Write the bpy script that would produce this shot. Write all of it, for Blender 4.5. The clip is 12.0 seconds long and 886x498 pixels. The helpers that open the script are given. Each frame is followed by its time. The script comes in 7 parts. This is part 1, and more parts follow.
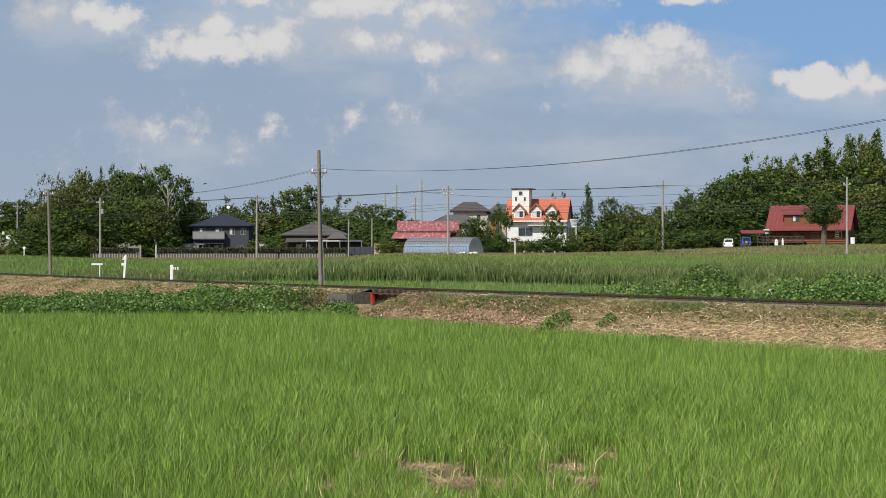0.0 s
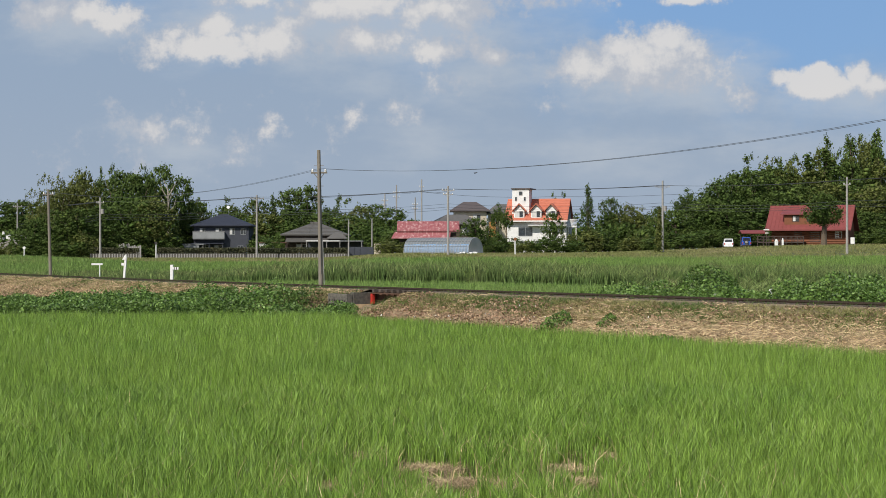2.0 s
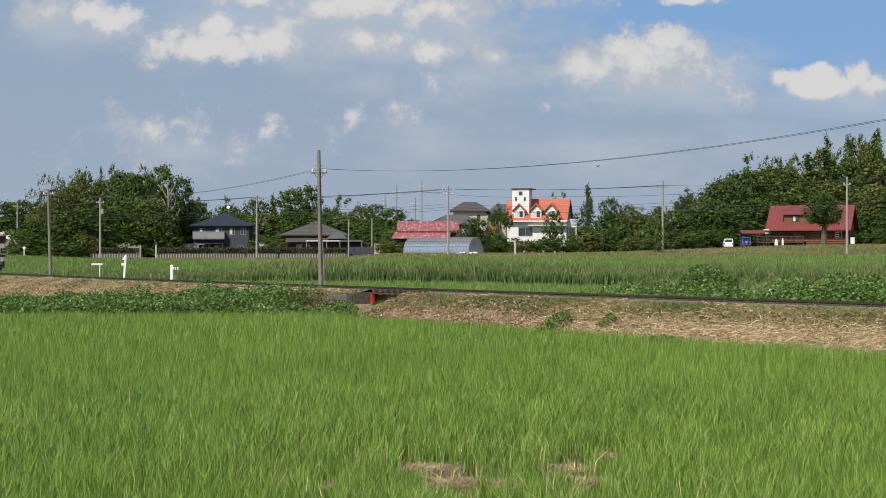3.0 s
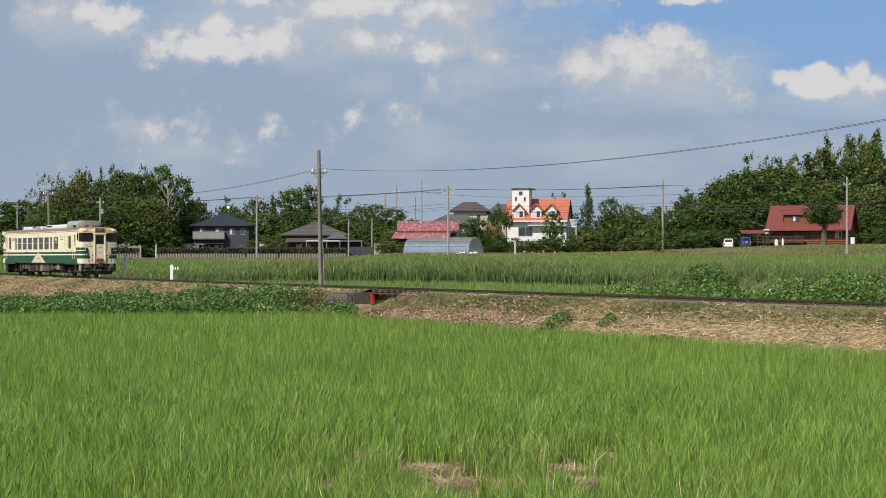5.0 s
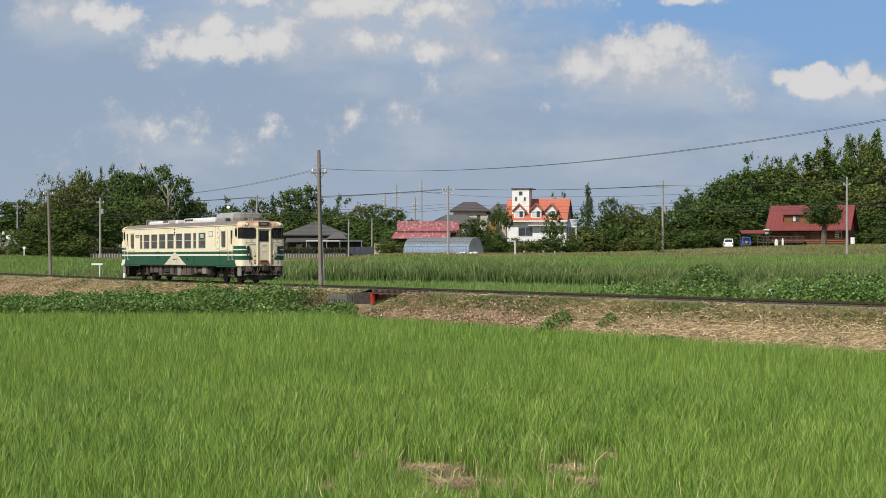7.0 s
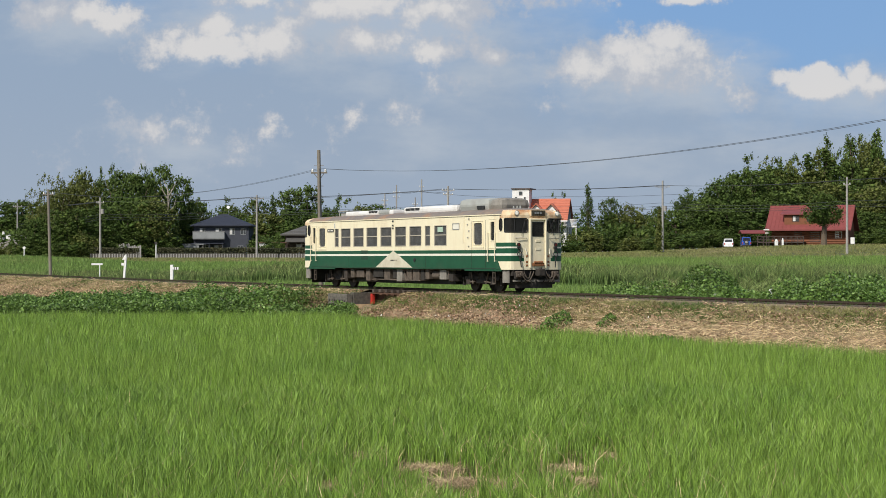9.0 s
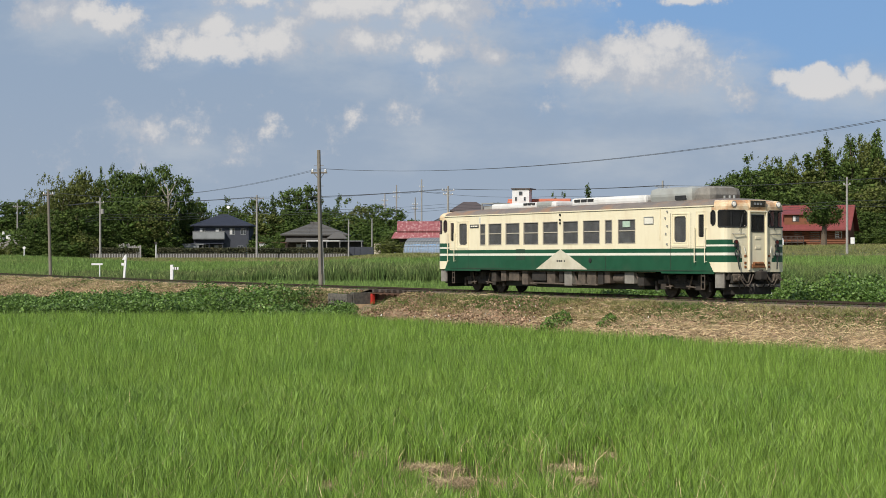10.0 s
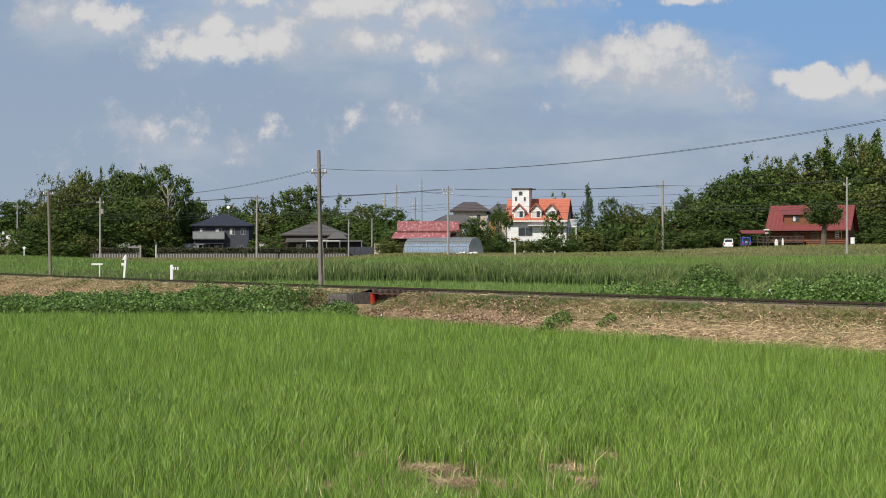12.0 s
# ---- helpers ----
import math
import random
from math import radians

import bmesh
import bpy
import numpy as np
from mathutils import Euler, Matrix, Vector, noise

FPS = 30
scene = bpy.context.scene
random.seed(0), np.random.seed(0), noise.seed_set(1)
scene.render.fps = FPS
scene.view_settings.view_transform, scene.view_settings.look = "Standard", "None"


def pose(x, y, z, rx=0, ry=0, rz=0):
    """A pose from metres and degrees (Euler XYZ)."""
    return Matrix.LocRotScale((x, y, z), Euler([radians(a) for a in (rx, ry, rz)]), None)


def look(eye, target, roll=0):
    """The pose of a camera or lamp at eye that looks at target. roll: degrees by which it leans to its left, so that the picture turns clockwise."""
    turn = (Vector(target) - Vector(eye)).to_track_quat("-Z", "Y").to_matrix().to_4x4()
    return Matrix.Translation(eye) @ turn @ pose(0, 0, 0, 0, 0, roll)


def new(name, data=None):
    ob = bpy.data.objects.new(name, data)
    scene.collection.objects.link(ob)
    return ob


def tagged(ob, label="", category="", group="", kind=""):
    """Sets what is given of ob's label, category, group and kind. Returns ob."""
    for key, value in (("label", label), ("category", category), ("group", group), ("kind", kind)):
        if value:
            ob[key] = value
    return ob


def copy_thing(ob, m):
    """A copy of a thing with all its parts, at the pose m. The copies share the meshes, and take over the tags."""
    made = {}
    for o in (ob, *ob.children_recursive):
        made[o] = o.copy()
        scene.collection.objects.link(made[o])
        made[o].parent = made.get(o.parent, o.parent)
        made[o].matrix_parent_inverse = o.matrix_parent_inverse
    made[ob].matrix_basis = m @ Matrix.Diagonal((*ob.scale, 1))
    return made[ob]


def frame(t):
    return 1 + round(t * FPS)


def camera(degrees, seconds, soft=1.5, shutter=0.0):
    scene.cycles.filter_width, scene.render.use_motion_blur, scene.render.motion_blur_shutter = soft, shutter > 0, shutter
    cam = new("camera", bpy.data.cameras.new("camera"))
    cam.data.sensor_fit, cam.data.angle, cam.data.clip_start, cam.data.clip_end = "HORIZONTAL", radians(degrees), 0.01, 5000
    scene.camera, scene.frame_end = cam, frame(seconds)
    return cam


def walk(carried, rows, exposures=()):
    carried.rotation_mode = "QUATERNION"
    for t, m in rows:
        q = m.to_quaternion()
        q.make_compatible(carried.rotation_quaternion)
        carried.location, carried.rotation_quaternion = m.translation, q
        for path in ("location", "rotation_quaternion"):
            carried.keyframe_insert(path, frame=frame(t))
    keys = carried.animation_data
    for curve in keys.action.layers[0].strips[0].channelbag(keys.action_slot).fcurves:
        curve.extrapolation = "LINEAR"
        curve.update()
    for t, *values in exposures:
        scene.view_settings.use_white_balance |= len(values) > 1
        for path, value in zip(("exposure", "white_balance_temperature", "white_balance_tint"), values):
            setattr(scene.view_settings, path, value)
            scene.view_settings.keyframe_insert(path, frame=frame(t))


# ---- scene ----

# ---------------------------------------------------------------- camera
EYE = Vector((0.0, 0.0, 1.542))
cam = camera(29.743, 12.0, soft=0.6, shutter=0.0)
_tilt = math.tan(radians(0.2913))
CAM_POSE = look(EYE, EYE + Vector((0.0, 100.0, 100.0 * _tilt)))
walk(cam, [(0.0, CAM_POSE), (12.0, CAM_POSE)],
     exposures=[(0.0, 0.0), (9.5, 0.0), (10.5, -0.05), (11.0, -0.07), (11.5, -0.07), (12.0, -0.03)])

# the railway line: centre point, direction of travel, side towards the road
RAIL_O = Vector((2.478, 76.963, 0.0))
RAIL_E = Vector((0.50713, -0.86187, 0.0))
RAIL_N = Vector((-0.86187, -0.50713, 0.0))
RAIL_ANGLE = math.degrees(math.atan2(RAIL_E.y, RAIL_E.x))


BRIDGE = (-10.3, -4.3)                                   # ends of the ditch under the line


def rail_z(s):
    return 0.5 * 4.1e-5 * min(abs(s), 110.0) ** 2


def on_track(s, d, h=0.0):
    """s metres along the line, d metres from its centre towards the road, h above the rail."""
    p = RAIL_O + RAIL_E * s + RAIL_N * d
    return Vector((p.x, p.y, rail_z(s) + h))


# ---------------------------------------------------------------- sky, sun
SUN_DIR = Vector((-0.50, -0.66, 0.80)).normalized()      # towards the sun
SUN_EL = math.asin(SUN_DIR.z)

sun = new("sun", bpy.data.lights.new("sun", "SUN"))
sun.data.energy = 4.5
sun.data.angle = radians(0.53)
sun.data.color = (1.0, 0.95, 0.87)
sun.matrix_basis = look(SUN_DIR * 50.0, (0, 0, 0))


class Nodes:
    """Short hand for node trees."""

    def __init__(self, tree):
        self.tree = tree
        self.n, self.l = tree.nodes, tree.links

    def add(self, kind, **sets):
        nd = self.n.new(kind)
        for k, v in sets.items():
            if k == "ins":
                for key, val in v.items():
                    if isinstance(val, bpy.types.NodeSocket):
                        self.l.new(val, nd.inputs[key])
                    else:
                        nd.inputs[key].default_value = val
            else:
                setattr(nd, k, v)
        return nd

    def math(self, op, a, b=0.0, c=None, clamp=False):
        ins = {0: a, 1: b}
        if c is not None:
            ins[2] = c
        return self.add("ShaderNodeMath", operation=op, use_clamp=clamp, ins=ins).outputs[0]

    def mix(self, f, a, b, blend="MIX"):
        nd = self.add("ShaderNodeMix", data_type="RGBA", blend_type=blend)
        for key, val in ((0, f), (6, a), (7, b)):
            if isinstance(val, bpy.types.NodeSocket):
                self.l.new(val, nd.inputs[key])
            else:
                nd.inputs[key].default_value = val if key == 0 else (*val[:3], 1.0)
        return nd.outputs[2]

    def ramp(self, f, lo, hi):
        return self.add("ShaderNodeMapRange", interpolation_type="SMOOTHSTEP", ins={0: f, 1: lo, 2: hi}).outputs[0]


def build_world():
    world = bpy.data.worlds.new("sky")
    scene.world = world
    world.use_nodes = True
    k = Nodes(world.node_tree)
    k.n.clear()
    sky = k.add("ShaderNodeTexSky", sky_type="NISHITA", sun_disc=False, sun_elevation=SUN_EL,
                sun_rotation=math.atan2(SUN_DIR.x, SUN_DIR.y), air_density=1.0, dust_density=1.2, ozone_density=2.0)
    coord = k.add("ShaderNodeTexCoord")
    sep = k.add("ShaderNodeSeparateXYZ", ins={0: coord.outputs["Generated"]})
    ahead = k.math("MAXIMUM", sep.outputs[1], 0.05)
    u = k.math("DIVIDE", sep.outputs[0], ahead)
    v = k.math("DIVIDE", sep.outputs[2], ahead)
    flat = k.add("ShaderNodeCombineXYZ", ins={0: u, 1: v, 2: 0.0}).outputs[0]
    wob = k.add("ShaderNodeTexNoise", noise_dimensions="2D", ins={"Vector": flat, "Scale": 42.0, "Detail": 9.0, "Roughness": 0.66})
    wob2 = k.add("ShaderNodeTexNoise", noise_dimensions="2D", ins={"Vector": flat, "Scale": 11.0, "Detail": 5.0, "Roughness": 0.6})
    # cumulus: centre (sideways, up), half axes, all as tangents of the angle; density
    heaps = [(0.117, 0.117, 0.046, 0.017, 1.0), (0.134, 0.131, 0.018, 0.010, 1.0), (0.104, 0.125, 0.020, 0.010, 1.0), (0.083, 0.117, 0.018, 0.012, 0.85), (0.151, 0.125, 0.015, 0.010, 0.9),
             (0.222, 0.103, 0.028, 0.008, 1.0), (0.203, 0.107, 0.010, 0.007, 1.0), (0.227, 0.110, 0.012, 0.006, 1.0), (0.249, 0.110, 0.008, 0.007, 1.0), (0.262, 0.103, 0.014, 0.007, 0.7),
             (-0.056, 0.151, 0.050, 0.010, 1.0), (-0.008, 0.150, 0.050, 0.011, 0.8), (0.039, 0.154, 0.040, 0.005, 0.6), (-0.137, 0.138, 0.013, 0.008, 0.9), (-0.163, 0.134, 0.012, 0.006, 0.7),
             (-0.140, 0.126, 0.045, 0.012, 0.65), (-0.108, 0.128, 0.034, 0.012, 0.8), (-0.089, 0.141, 0.014, 0.007, 0.8), (-0.049, 0.130, 0.028, 0.009, 0.75), (0.002, 0.124, 0.026, 0.008, 0.62), (0.031, 0.1196, 0.014, 0.006, 0.75),
             (-0.235, 0.149, 0.022, 0.010, 0.95), (-0.197, 0.142, 0.018, 0.011, 0.95), (-0.216, 0.146, 0.02, 0.008, 0.8), (0.144, 0.154, 0.018, 0.003, 0.8), (-0.115, 0.154, 0.02, 0.004, 0.6),
             (-0.169, 0.0715, 0.034, 0.012, 0.26), (-0.126, 0.077, 0.036, 0.009, 0.28), (-0.109, 0.083, 0.016, 0.005, 0.24), (-0.074, 0.0816, 0.014, 0.005, 0.20), (-0.0555, 0.084, 0.018, 0.005, 0.20),
             (-0.032, 0.090, 0.015, 0.005, 0.22), (0.010, 0.106, 0.014, 0.006, 0.22), (0.073, 0.091, 0.008, 0.003, 0.24), (0.180, 0.097, 0.012, 0.004, 0.24)]
    mass = None
    for a, b, ra, rb, dens in heaps:
        du = k.math("MULTIPLY", k.math("SUBTRACT", u, a), 0.80 / ra)
        dv = k.math("MULTIPLY", k.math("SUBTRACT", v, b), 0.80 / rb)
        r2 = k.math("ADD", k.math("MULTIPLY", du, du), k.math("MULTIPLY", dv, dv))
        m = k.math("MULTIPLY", k.math("SUBTRACT", 1.0, k.math("SQRT", r2)), dens)
        mass = m if mass is None else k.math("MAXIMUM", mass, m)
    lump = k.math("MULTIPLY", k.math("SUBTRACT", wob.outputs[0], 0.5), 2.1)
    body = k.math("ADD", mass, lump)
    puff = k.ramp(body, -0.05, 0.52)
    # thin veil below the heaps, thicker near the horizon
    veil_n = k.math("MULTIPLY", k.math("SUBTRACT", wob2.outputs[0], 0.5), 0.9)
    high = k.math("ADD", k.math("ADD", v, k.math("MULTIPLY", veil_n, 0.10)), k.math("MULTIPLY", u, 0.16))
    clear = k.ramp(high, 0.085, 0.185)
    blue = k.mix(0.75, k.mix(1.0, sky.outputs[0], (0.1, 0.1, 0.1), "MULTIPLY"), (0.185, 0.355, 0.66))
    veil = k.mix(k.ramp(v, 0.0, 0.13), (0.345, 0.415, 0.515), (0.30, 0.39, 0.52))
    # wide thin sheets between the heaps
    sheet = None
    for a, b, ra, rb, dens in ((-0.06, 0.140, 0.17, 0.034, 1.25), (-0.15, 0.066, 0.06, 0.020, 0.6), (0.02, 0.108, 0.09, 0.026, 0.75), (0.125, 0.107, 0.085, 0.030, 1.0),
                               (0.245, 0.095, 0.07, 0.024, 0.85), (0.06, 0.066, 0.16, 0.022, 0.55), (0.20, 0.070, 0.12, 0.018, 0.6), (-0.22, 0.140, 0.06, 0.022, 0.8)):
        du = k.math("MULTIPLY", k.math("SUBTRACT", u, a), 1.0 / ra)
        dv = k.math("MULTIPLY", k.math("SUBTRACT", v, b), 1.0 / rb)
        m = k.math("MULTIPLY", k.math("SUBTRACT", 1.0, k.math("SQRT", k.math("ADD", k.math("MULTIPLY", du, du), k.math("MULTIPLY", dv, dv)))), dens)
        sheet = m if sheet is None else k.math("MAXIMUM", sheet, m)
    streak = k.add("ShaderNodeTexNoise", noise_dimensions="2D", ins={"Vector": k.add("ShaderNodeMapping", ins={"Vector": flat, "Scale": (1.0, 2.4, 1.0)}).outputs[0], "Scale": 14.0, "Detail": 6.0, "Roughness": 0.6})
    haze = k.ramp(k.math("ADD", sheet, k.math("MULTIPLY", k.math("SUBTRACT", streak.outputs[0], 0.5), 1.6)), -0.1, 0.9)
    back = k.mix(k.math("MULTIPLY", haze, 0.62), k.mix(clear, veil, blue), (0.50, 0.545, 0.60))
    shade = k.ramp(k.math("ADD", k.math("MULTIPLY", body, 0.9), k.math("MULTIPLY", k.math("SUBTRACT", wob2.outputs[0], 0.5), 1.4)), 0.15, 0.75)
    white = k.mix(shade, (0.47, 0.50, 0.56), (0.70, 0.685, 0.675))
    front = k.mix(k.math("MULTIPLY", puff, 0.92), back, white)
    # away from the view: broken cloud over the whole dome
    dome_n = k.add("ShaderNodeTexNoise", ins={"Vector": coord.outputs["Generated"], "Scale": 3.5, "Detail": 6.0, "Roughness": 0.6})
    dome = k.mix(k.ramp(dome_n.outputs[0], 0.52, 0.68), k.mix(1.0, sky.outputs[0], (0.1, 0.1, 0.1), "MULTIPLY"), (0.72, 0.73, 0.75))
    use = k.ramp(sep.outputs[1], 0.55, 0.8)
    bg = k.add("ShaderNodeBackground", ins={"Color": k.mix(use, dome, front), "Strength": 1.0})
    out = k.add("ShaderNodeOutputWorld")
    k.l.new(bg.outputs[0], out.inputs[0])


build_world()


# ---------------------------------------------------------------- materials
def material(name, a, b, rough=0.8, scale=6.0, detail=5.0, metal=0.0, bump=0.0, c=None, scale2=0.7, island=0.0,
             obj=0.0, see=0.0, spec=0.4, stretch=(1, 1, 1), amount2=0.5):
    """A surface in two tones a, b at a fine scale, worn towards c at a broad scale."""
    m = bpy.data.materials.new(name)
    m.use_nodes = True
    k = Nodes(m.node_tree)
    k.n.clear()
    co = k.add("ShaderNodeTexCoord")
    mp = k.add("ShaderNodeMapping", ins={"Vector": co.outputs["Object"], "Scale": stretch})
    fine = k.add("ShaderNodeTexNoise", ins={"Vector": mp.outputs[0], "Scale": scale, "Detail": detail, "Roughness": 0.65})
    col = k.mix(k.ramp(fine.outputs[0], 0.32, 0.68), a, b)
    if c is not None:
        broad = k.add("ShaderNodeTexNoise", ins={"Vector": mp.outputs[0], "Scale": scale2, "Detail": 4.0, "Roughness": 0.6})
        col = k.mix(k.math("MULTIPLY", k.ramp(broad.outputs[0], 0.48, 0.72), amount2), col, c)
    if island or obj:
        if island:
            r = k.add("ShaderNodeNewGeometry").outputs["Random Per Island"]
            amt = island
        else:
            r = k.add("ShaderNodeObjectInfo").outputs["Random"]
            amt = obj
        val = k.add("ShaderNodeMapRange", ins={0: r, 1: 0.0, 2: 1.0, 3: 1.0 - amt, 4: 1.0 + amt}).outputs[0]
        hs = k.add("ShaderNodeHueSaturation", ins={"Color": col, "Value": val})
        col = hs.outputs[0]
    bs = k.add("ShaderNodeBsdfPrincipled", ins={"Base Color": col, "Roughness": rough, "Metallic": metal, "Specular IOR Level": spec})
    surf = bs.outputs[0]
    if bump:
        bp = k.add("ShaderNodeBump", ins={"Strength": bump, "Distance": 0.03, "Height": fine.outputs[0]})
        k.l.new(bp.outputs[0], bs.inputs["Normal"])
    if see:
        tr = k.add("ShaderNodeBsdfTranslucent", ins={"Color": col})
        surf = k.add("ShaderNodeMixShader", ins={0: see, 1: surf, 2: tr.outputs[0]}).outputs[0]
    out = k.add("ShaderNodeOutputMaterial")
    k.l.new(surf, out.inputs[0])
    return m


M = {}
M["wet_straw"] = material("wet_straw", (0.30, 0.22, 0.13), (0.15, 0.105, 0.06), 0.9, 6, 5, c=(0.42, 0.33, 0.20), scale2=2.0, island=0.6)
M["soil"] = material("soil", (0.11, 0.085, 0.045), (0.07, 0.11, 0.03), 0.95, 3.0, 6, c=(0.05, 0.10, 0.02), scale2=0.08, bump=0.6)
M["rice"] = material("rice", (0.150, 0.255, 0.033), (0.222, 0.335, 0.055), 0.5, 0.9, 4, c=(0.120, 0.225, 0.032), scale2=0.16, island=0.66, see=0.15)
M["field_rice"] = material("field_rice", (0.125, 0.215, 0.042), (0.185, 0.285, 0.062), 0.6, 0.5, 5, c=(0.190, 0.235, 0.070), scale2=0.07, island=0.5, see=0.15)
M["bank_soil"] = material("bank_soil", (0.30, 0.215, 0.125), (0.18, 0.125, 0.07), 0.95, 5.0, 7, c=(0.14, 0.135, 0.05), scale2=0.35, bump=0.8)
M["straw"] = material("straw", (0.62, 0.49, 0.29), (0.47, 0.35, 0.195), 0.9, 5.0, 4, c=(0.34, 0.23, 0.13), scale2=0.3, island=0.60)
M["dead_leaf"] = material("dead_leaf", (0.37, 0.24, 0.155), (0.23, 0.145, 0.09), 0.95, 3, 4, c=(0.46, 0.35, 0.22), scale2=0.3, island=0.55)
M["grass"] = material("grass", (0.06, 0.13, 0.02), (0.10, 0.17, 0.03), 0.7, 0.8, 4, c=(0.17, 0.17, 0.06), scale2=0.12, island=0.3, see=0.3)
M["reed"] = material("reed", (0.105, 0.165, 0.040), (0.205, 0.255, 0.078), 0.7, 0.9, 6, c=(0.20, 0.165, 0.08), scale2=0.22, island=0.70, see=0.12, amount2=0.6)
# reed green darkened to paint the shade low in the bed
M["reed_shade"] = material("reed_shade", (0.075, 0.130, 0.030), (0.130, 0.195, 0.050), 0.7, 0.9, 5, c=(0.14, 0.14, 0.055), scale2=0.3, island=0.6, see=0.1)
M["dry_grass_short"] = material("dry_grass_short", (0.31, 0.275, 0.115), (0.20, 0.215, 0.065), 0.85, 0.9, 4, c=(0.33, 0.25, 0.13), scale2=0.35, island=0.45, see=0.15)
M["leaf"] = material("leaf", (0.060, 0.102, 0.020), (0.108, 0.150, 0.034), 0.6, 0.25, 4, c=(0.11, 0.125, 0.035), scale2=0.06, island=0.5, see=0.28, spec=0.2)
M["bark"] = material("bark", (0.16, 0.12, 0.085), (0.09, 0.07, 0.05), 0.95, 9, 6, bump=0.8)
M["concrete"] = material("concrete", (0.34, 0.32, 0.29), (0.26, 0.245, 0.22), 0.9, 5, 6, c=(0.17, 0.15, 0.12), scale2=0.9, bump=0.3)
M["rust_steel"] = material("rust_steel", (0.10, 0.055, 0.035), (0.16, 0.09, 0.06), 0.75, 8, 6, metal=0.3, bump=0.3)
M["cream"] = material("cream", (0.80, 0.725, 0.52), (0.77, 0.69, 0.48), 0.4, 2.6, 6, c=(0.62, 0.50, 0.33), scale2=0.9, amount2=0.45, stretch=(1.6, 1.6, 0.45))
M["green"] = material("green", (0.008, 0.066, 0.030), (0.012, 0.080, 0.038), 0.35, 2.0, 5, c=(0.045, 0.075, 0.045), scale2=0.7, amount2=0.5)
M["dark"] = material("dark", (0.03, 0.028, 0.026), (0.055, 0.05, 0.045), 0.8, 6, 5)


# ---------------------------------------------------------------- mesh helpers
def mesh_of(name, bm, mats, smooth=False):
    me = bpy.data.meshes.new(name)
    bm.normal_update()
    bm.to_mesh(me)
    bm.free()
    for m in (mats if isinstance(mats, (list, tuple)) else [mats]):
        me.materials.append(m)
    if smooth:
        me.shade_smooth()
    return me


def part(name, bm, mats, parent=None, label="", smooth=False):
    ob = new(name, mesh_of(name, bm, mats, smooth))
    ob.parent = parent
    if label:
        tagged(ob, label)
    return ob


def block(bm, x0, x1, y0, y1, z0, z1, mat=0, bev=0.0):
    r = bmesh.ops.create_cube(bm, size=1.0)
    vs = r["verts"]
    bmesh.ops.scale(bm, vec=(x1 - x0, y1 - y0, z1 - z0), verts=vs)
    bmesh.ops.translate(bm, vec=((x0 + x1) / 2, (y0 + y1) / 2, (z0 + z1) / 2), verts=vs)
    fs = list({f for v in vs for f in v.link_faces})
    for f in fs:
        f.material_index = mat
    if bev:
        es = list({e for v in vs for e in v.link_edges})
        bmesh.ops.bevel(bm, geom=es, offset=bev, segments=2, affect="EDGES", profile=0.6)
    return bm


def box(x0, x1, y0, y1, z0, z1, bev=0.0):
    return block(bmesh.new(), x0, x1, y0, y1, z0, z1, 0, bev)


def rod(bm, p, q, r0, r1=None, n=8, mat=0):
    """A round bar from p to q."""
    p, q = Vector(p), Vector(q)
    r1 = r0 if r1 is None else r1
    d = q - p
    m = Matrix.Translation((p + q) / 2) @ d.to_track_quat("Z", "Y").to_matrix().to_4x4()
    res = bmesh.ops.create_cone(bm, cap_ends=True, segments=n, radius1=r0, radius2=r1, depth=d.length, matrix=m)
    for f in {f for v in res["verts"] for f in v.link_faces}:
        f.material_index = mat
    return bm


def quick_mesh(name, verts, faces_n, corners, mat_list, mat_idx=None):
    """A mesh from numpy arrays: all faces have the same corner count."""
    me = bpy.data.meshes.new(name)
    nf = len(corners) // faces_n
    me.vertices.add(len(verts))
    me.vertices.foreach_set("co", np.asarray(verts, np.float32).ravel())
    me.loops.add(len(corners))
    me.loops.foreach_set("vertex_index", np.asarray(corners, np.int32))
    me.polygons.add(nf)
    me.polygons.foreach_set("loop_start", np.arange(0, nf * faces_n, faces_n, dtype=np.int32))
    me.update(calc_edges=True)
    for m in mat_list:
        me.materials.append(m)
    if mat_idx is not None:
        me.polygons.foreach_set("material_index", np.asarray(mat_idx, np.int32))
    return me


